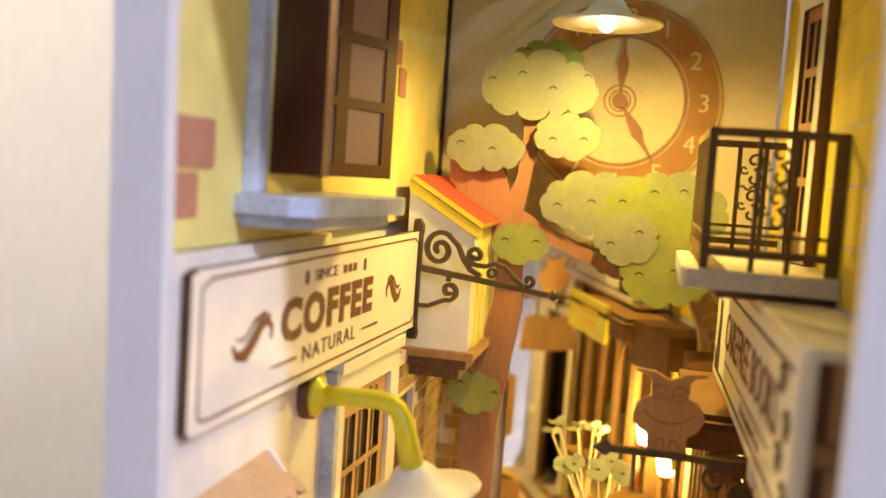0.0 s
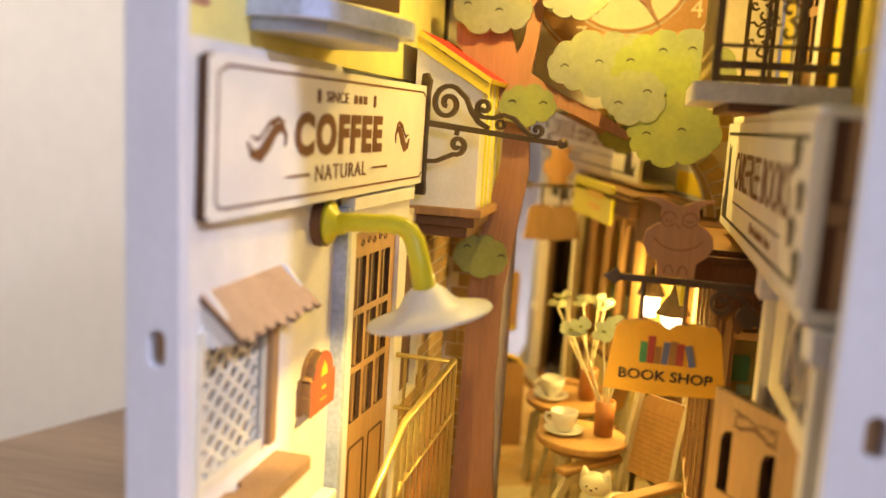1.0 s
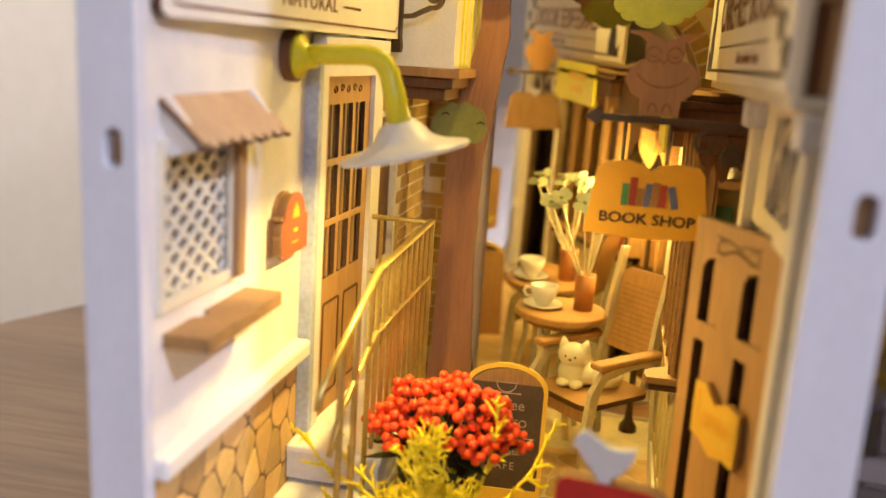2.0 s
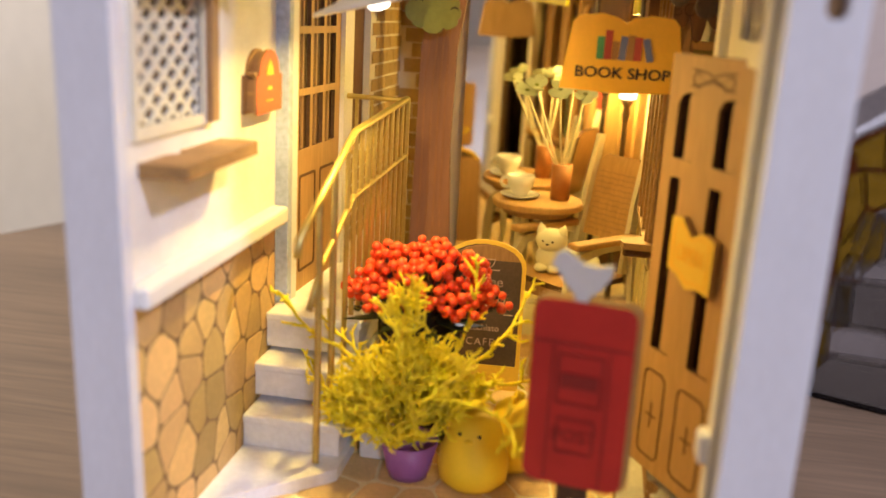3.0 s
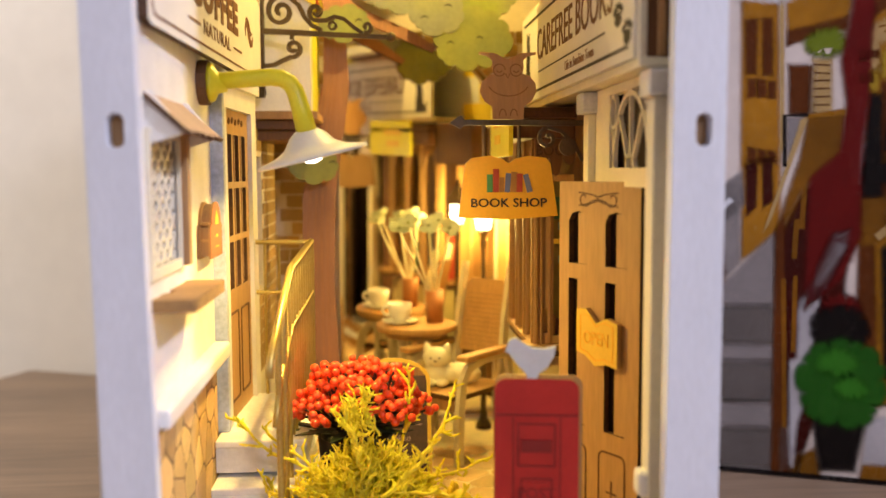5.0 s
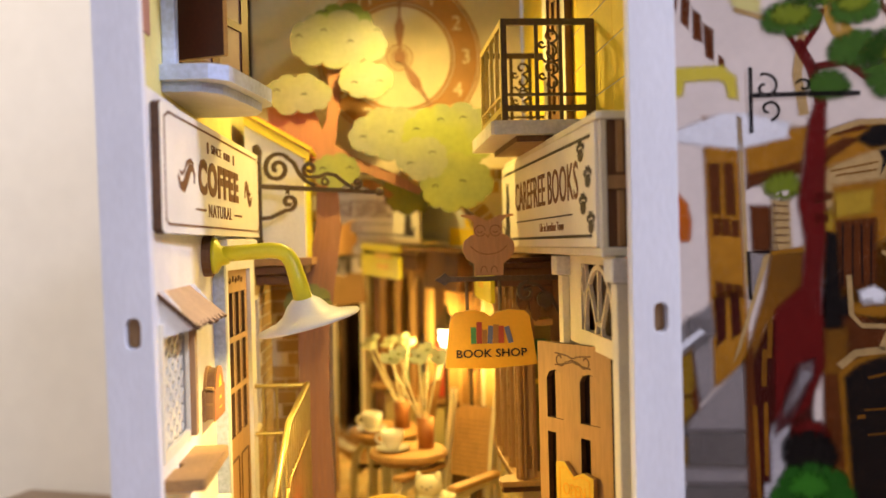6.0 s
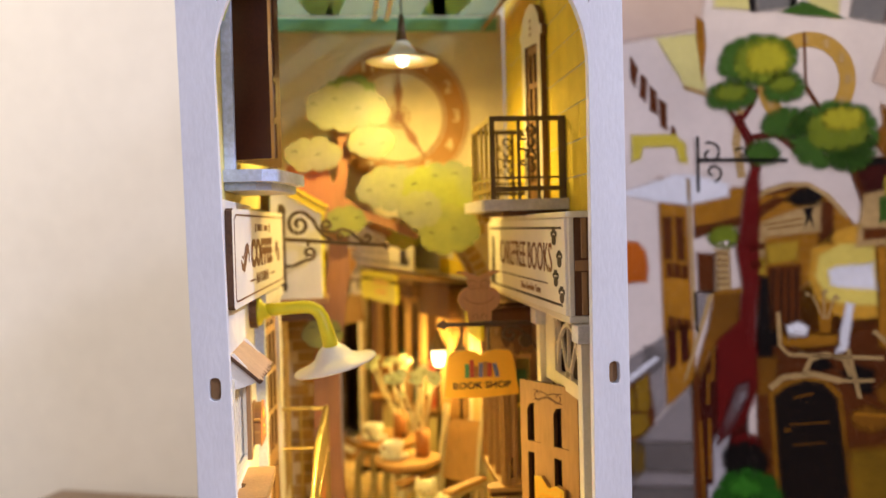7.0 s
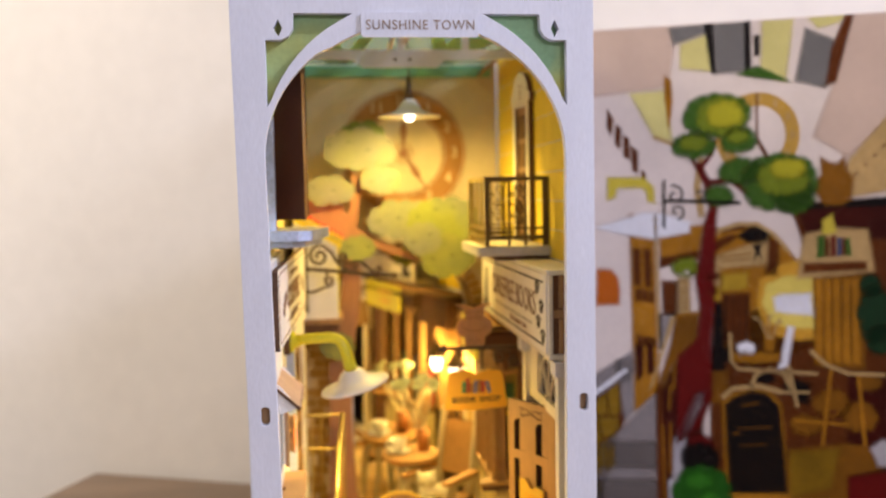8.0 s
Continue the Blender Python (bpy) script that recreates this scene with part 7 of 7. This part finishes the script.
# arch and the street behind it
printed(carton_ochre, 1, [(43, 149), (49, 155.5), (57.5, 158), (65.5, 157.5), (72, 153), (81, 142), (91.5, 130), (90.5, 104), (63.5, 92.5), (42.5, 106)])
printed(carton_brown, 1, [(74, 181.5), (81.5, 166.5), (126.5, 168.5), (128, 31.5), (45.5, 25.5), (45, 104.5), (89, 136)])
printed_lines(carton_tan, 3, (1.8, [(43, 149), (49, 155), (57.5, 157.5), (65, 157.5), (72, 153), (78.5, 145)]))
printed(carton_dark, 3, [(57, 152), (61.5, 156), (65.5, 156.5), (71, 153.5), (68.5, 149.5), (61, 149.5)])
printed(carton_brown, 2, [(45.5, 155), (57, 158), (60, 155.5), (51.5, 154)], [(69.5, 151), (74, 150), (73.5, 135), (69, 134.5)], [(50, 125.5), (62, 126.5), (61.5, 104), (50, 104)], [(43, 147), (53, 152.5), (57, 152), (43, 142.5)])
printed(carton_tan, 3, [(42.5, 141), (69.5, 151), (69, 139.5), (48.5, 137.5), (42.5, 135)])
printed_lines(carton_ochre_dark, 4, (0.6, [(48.5, 142), (63, 144.5)]), (0.6, [(50, 140.5), (62.5, 142)]))
printed(carton_dark, 4, [(63.5, 148), (67, 148.5), (66, 146), (67, 140.5), (65.5, 144.5), (63.5, 140.5), (64.5, 145)])
printed(carton_tan, 4, [(43, 138), (48.5, 140.5), (49, 129), (42.5, 129.5)])
printed(carton_brown, 5, [(44, 135), (48.5, 135), (48.5, 133), (44, 132.5)], [(44, 128), (47.5, 128), (47.5, 125.5), (44, 125.5)])
printed(carton_yellow_dark, 4, [(49.5, 134.5), (61, 135.5), (60.5, 128.5), (49.5, 127)], [(40.5, 129), (49, 129.5), (48.5, 122.5), (41, 122)])
printed(carton_stone_light, 4, [(42, 122), (46, 122.5), (45, 95.5), (41.5, 95.5)])
printed(carton_dark, 4, [(46, 122.5), (50, 121.5), (51, 91), (42, 90), (42.5, 95), (45, 95)])
printed_lines(carton_dark, 3, (0.6, [(52, 125), (51.5, 104.5)]), (0.6, [(55, 124.5), (54.5, 104.5)]), (0.6, [(57.5, 124.5), (57.5, 104.5)]), (0.6, [(60.5, 124.5), (60, 104.5)]))
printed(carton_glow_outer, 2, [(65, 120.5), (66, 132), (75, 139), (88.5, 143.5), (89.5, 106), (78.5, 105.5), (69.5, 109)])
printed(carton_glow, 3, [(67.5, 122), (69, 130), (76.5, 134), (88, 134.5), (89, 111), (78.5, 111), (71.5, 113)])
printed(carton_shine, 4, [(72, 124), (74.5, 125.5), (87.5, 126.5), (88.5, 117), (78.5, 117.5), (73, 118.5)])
printed_lines(carton_ochre_dark, 3, (1.0, [(42.5, 87.5), (52.5, 88.5)]), (1.0, [(42.5, 83), (52, 84)]), (1.0, [(42.5, 79), (52, 80)]))
printed(carton_ochre_dark, 2, [(42.5, 90), (52.5, 91), (52.5, 76), (42.5, 75.5)])
# cafe tables, flowers and chairs
printed_lines(carton_tan, 5, (0.8, [(70, 105.5), (66, 114.5)]), (0.8, [(70.5, 105.5), (70, 115.5)]), (0.8, [(71.5, 105.5), (74, 114.5)]), (1.4, [(65, 114.5), (63.5, 115.5)]), (1.6, [(70, 115.5), (71.5, 116.5)]), (1.6, [(74, 114.5), (75.5, 113)]))
printed(carton_shine, 5, [(57, 102.5), (61, 104), (64, 102), (63.5, 99), (57.5, 98.5)], [(78.5, 111.5), (80.5, 111), (78, 93.5), (74.5, 92.5)])
printed(carton_ochre, 5, [(54, 98), (60.5, 99.5), (75, 99), (75.5, 96), (62.5, 94.5), (54, 95.5)], [(68, 111), (73, 111), (72, 100), (69, 100)])
printed_lines(carton_tan, 6, (2.4, [(50, 78), (55, 82.5), (66, 84), (76, 81.5)]), (2.0, [(62.5, 83.5), (65, 89.5), (70.5, 92), (77, 90), (79.5, 83.5)]), (1.6, [(53.5, 108), (54, 95), (57, 91.5), (91, 90.5)]), (1.8, [(87.5, 101), (94.5, 94.5), (103.5, 91), (118.5, 91)]), (1.4, [(76, 81.5), (87.5, 82)]), (1.6, [(78.5, 94), (82.5, 75)]))
printed(carton_dark, 5, [(64, 86.5), (67, 89.5), (70.5, 90), (73, 87), (69.5, 85.5)], [(76, 85), (80.5, 88), (87.5, 85.5), (86.5, 77), (82.5, 77.5)], [(45.5, 99), (53.5, 101), (53.5, 95), (46.5, 95)])
# book shop side: hanging sign, owl, posts, plants
printed(carton_tan, 4, [(85, 152.5), (97.5, 155.5), (110.5, 154.5), (113.5, 136.5), (82, 133)])
printed(carton_brown, 5, [(85, 139.5), (110, 140.5), (110, 137.5), (85, 136)], [(93.5, 151), (95, 151), (95, 143), (93.5, 143)])
printed(carton_green, 5, [(90.5, 151.5), (93, 152), (93, 143), (90.5, 142.5)], [(101.5, 150), (103, 151), (104, 143.5), (102, 143.5)])
printed(carton_red, 5, [(96, 151.5), (97.5, 152), (97.5, 143.5), (96, 143)], [(100.5, 151), (101.5, 151), (101.5, 143.5), (100.5, 143.5)])
printed(carton_blue, 5, [(98.5, 151), (100, 151), (100, 143.5), (98.5, 143)])
printed(carton_dark, 4, [(79.5, 165.5), (126.5, 169), (126.5, 165.5), (79.5, 164)])
printed(carton_ochre_dark, 5, [(91.5, 186.5), (95, 184), (98.5, 183.5), (101, 186.5), (102, 181), (104.5, 177), (103.5, 168), (100, 165.5), (93, 166), (89, 172), (89.5, 176.5), (92, 179)])
printed(carton_yellow, 5, [(92.5, 158.5), (96, 161), (97.5, 154), (92.5, 152.5)])
printed(carton_tan, 3, [(102.5, 184.5), (126, 213), (126.5, 173), (100, 168.5)])
printed_lines(carton_brown, 4, (0.9, [(105, 178.5), (106.5, 179.5)]), (0.9, [(109, 182.5), (110, 183.5)]), (0.9, [(112.5, 186.5), (114, 187.5)]), (0.9, [(116, 190.5), (117.5, 191.5)]), (0.9, [(120, 194.5), (121, 195.5)]), (0.9, [(123.5, 198), (125, 199)]))
printed(carton_ochre, 3, [(89.5, 132.5), (92, 132.5), (92.5, 94.5), (90, 96)], [(93.5, 132.5), (95.5, 132.5), (96.5, 94.5), (94, 96.5)], [(97, 132.5), (99.5, 132.5), (100, 94.5), (97.5, 96.5)], [(101, 132.5), (103.5, 132.5), (104, 95), (101.5, 96.5)], [(104.5, 132.5), (107, 132.5), (108, 95), (105.5, 96.5)])
printed(carton_ochre_dark, 2, [(89, 134), (110, 135.5), (110, 93), (89.5, 94.5)])
printed(carton_maroon, 2, [(82, 164.5), (126.5, 166.5), (126.5, 151), (111.5, 151), (109.5, 155), (85.5, 153.5)], [(103.5, 91), (127.5, 92), (128, 48.5), (103.5, 49)])
printed(carton_dark_green, 4, leafy(114, 117.5, 10.5, 22.5, 5), leafy(112, 130.5, 7, 7.5, 6), leafy(117, 106.5, 10, 11, 7))
printed(carton_ochre_dark, 3, [(78.5, 55.5), (103.5, 59.5), (119, 57.5), (119, 50), (104, 45), (104, 29.5), (78, 27.5)], [(28, 6.5), (34.5, 10), (36, 0.5), (27.5, 0.5)], [(48.5, 6), (60, 7), (60, 0.5), (47.5, 0.5)])
printed(carton_stones, 4, [(79.5, 54), (100, 57), (96.5, 39), (79, 33.5)])
printed(carton_ochre_dark, 3, leafy(96.5, 77.5, 14, 9.5, 4), leafy(86, 67, 12.5, 7.5, 5), leafy(108.5, 72, 12.5, 11.5, 6), leafy(112, 87.5, 9, 6, 7))
printed_lines(carton_ochre, 5, (1.6, [(96.5, 94.5), (93, 58)]), (1.6, [(107.5, 91), (110.5, 59)]), (1.4, [(80.5, 69), (103.5, 68)]))
# chalkboard, flower pots, letterbox
printed(carton_ochre, 6, [(50, 75.5), (54, 80), (62.5, 83), (70, 82), (75.5, 76.5), (80, 28), (52.5, 26)])
printed(carton_dark, 7, [(51.5, 74.5), (55.5, 78.5), (62.5, 81.5), (69.5, 80.5), (74.5, 75), (78.5, 35.5), (53.5, 34)])
printed_lines(carton_ochre_dark, 8, (0.8, [(58.5, 74.5), (66, 76.5)]), (0.6, [(57, 64), (71.5, 65.5)]), (1.2, [(55, 61.5), (57.5, 62)]), (0.6, [(58, 56), (70, 57.5)]))
printed(carton_red, 7, leafy(40.5, 55.5, 11.5, 7, 8))
printed(carton_dark, 8, leafy(40.5, 49.5, 16, 11.5, 9))
printed(carton_dark, 8, [(33, 22), (49, 22), (46, 4), (36, 3.5)])
printed(carton_leaf, 9, leafy(41.5, 32, 22.5, 24.5, 10))
printed(carton_leaf_light, 10, leafy(40, 38.5, 10.5, 7, 11), leafy(44, 30.5, 8.5, 5.5, 12))
printed(carton_stone_light, 6, [(49, 21), (59, 22.5), (60, 7), (48.5, 7)], [(113, 58), (117.5, 62), (124, 59.5), (122.5, 50), (116, 50.5)])
printed(carton_red, 6, [(104, 44.5), (127.5, 49), (128, 31.5), (104, 29.5)])
# Dark line puts the contact shadow at the carton's foot into the print.
printed_lines(carton_dark, 12, (1.5, [(-23.4, 1.1), (171.4, 1.1)]))
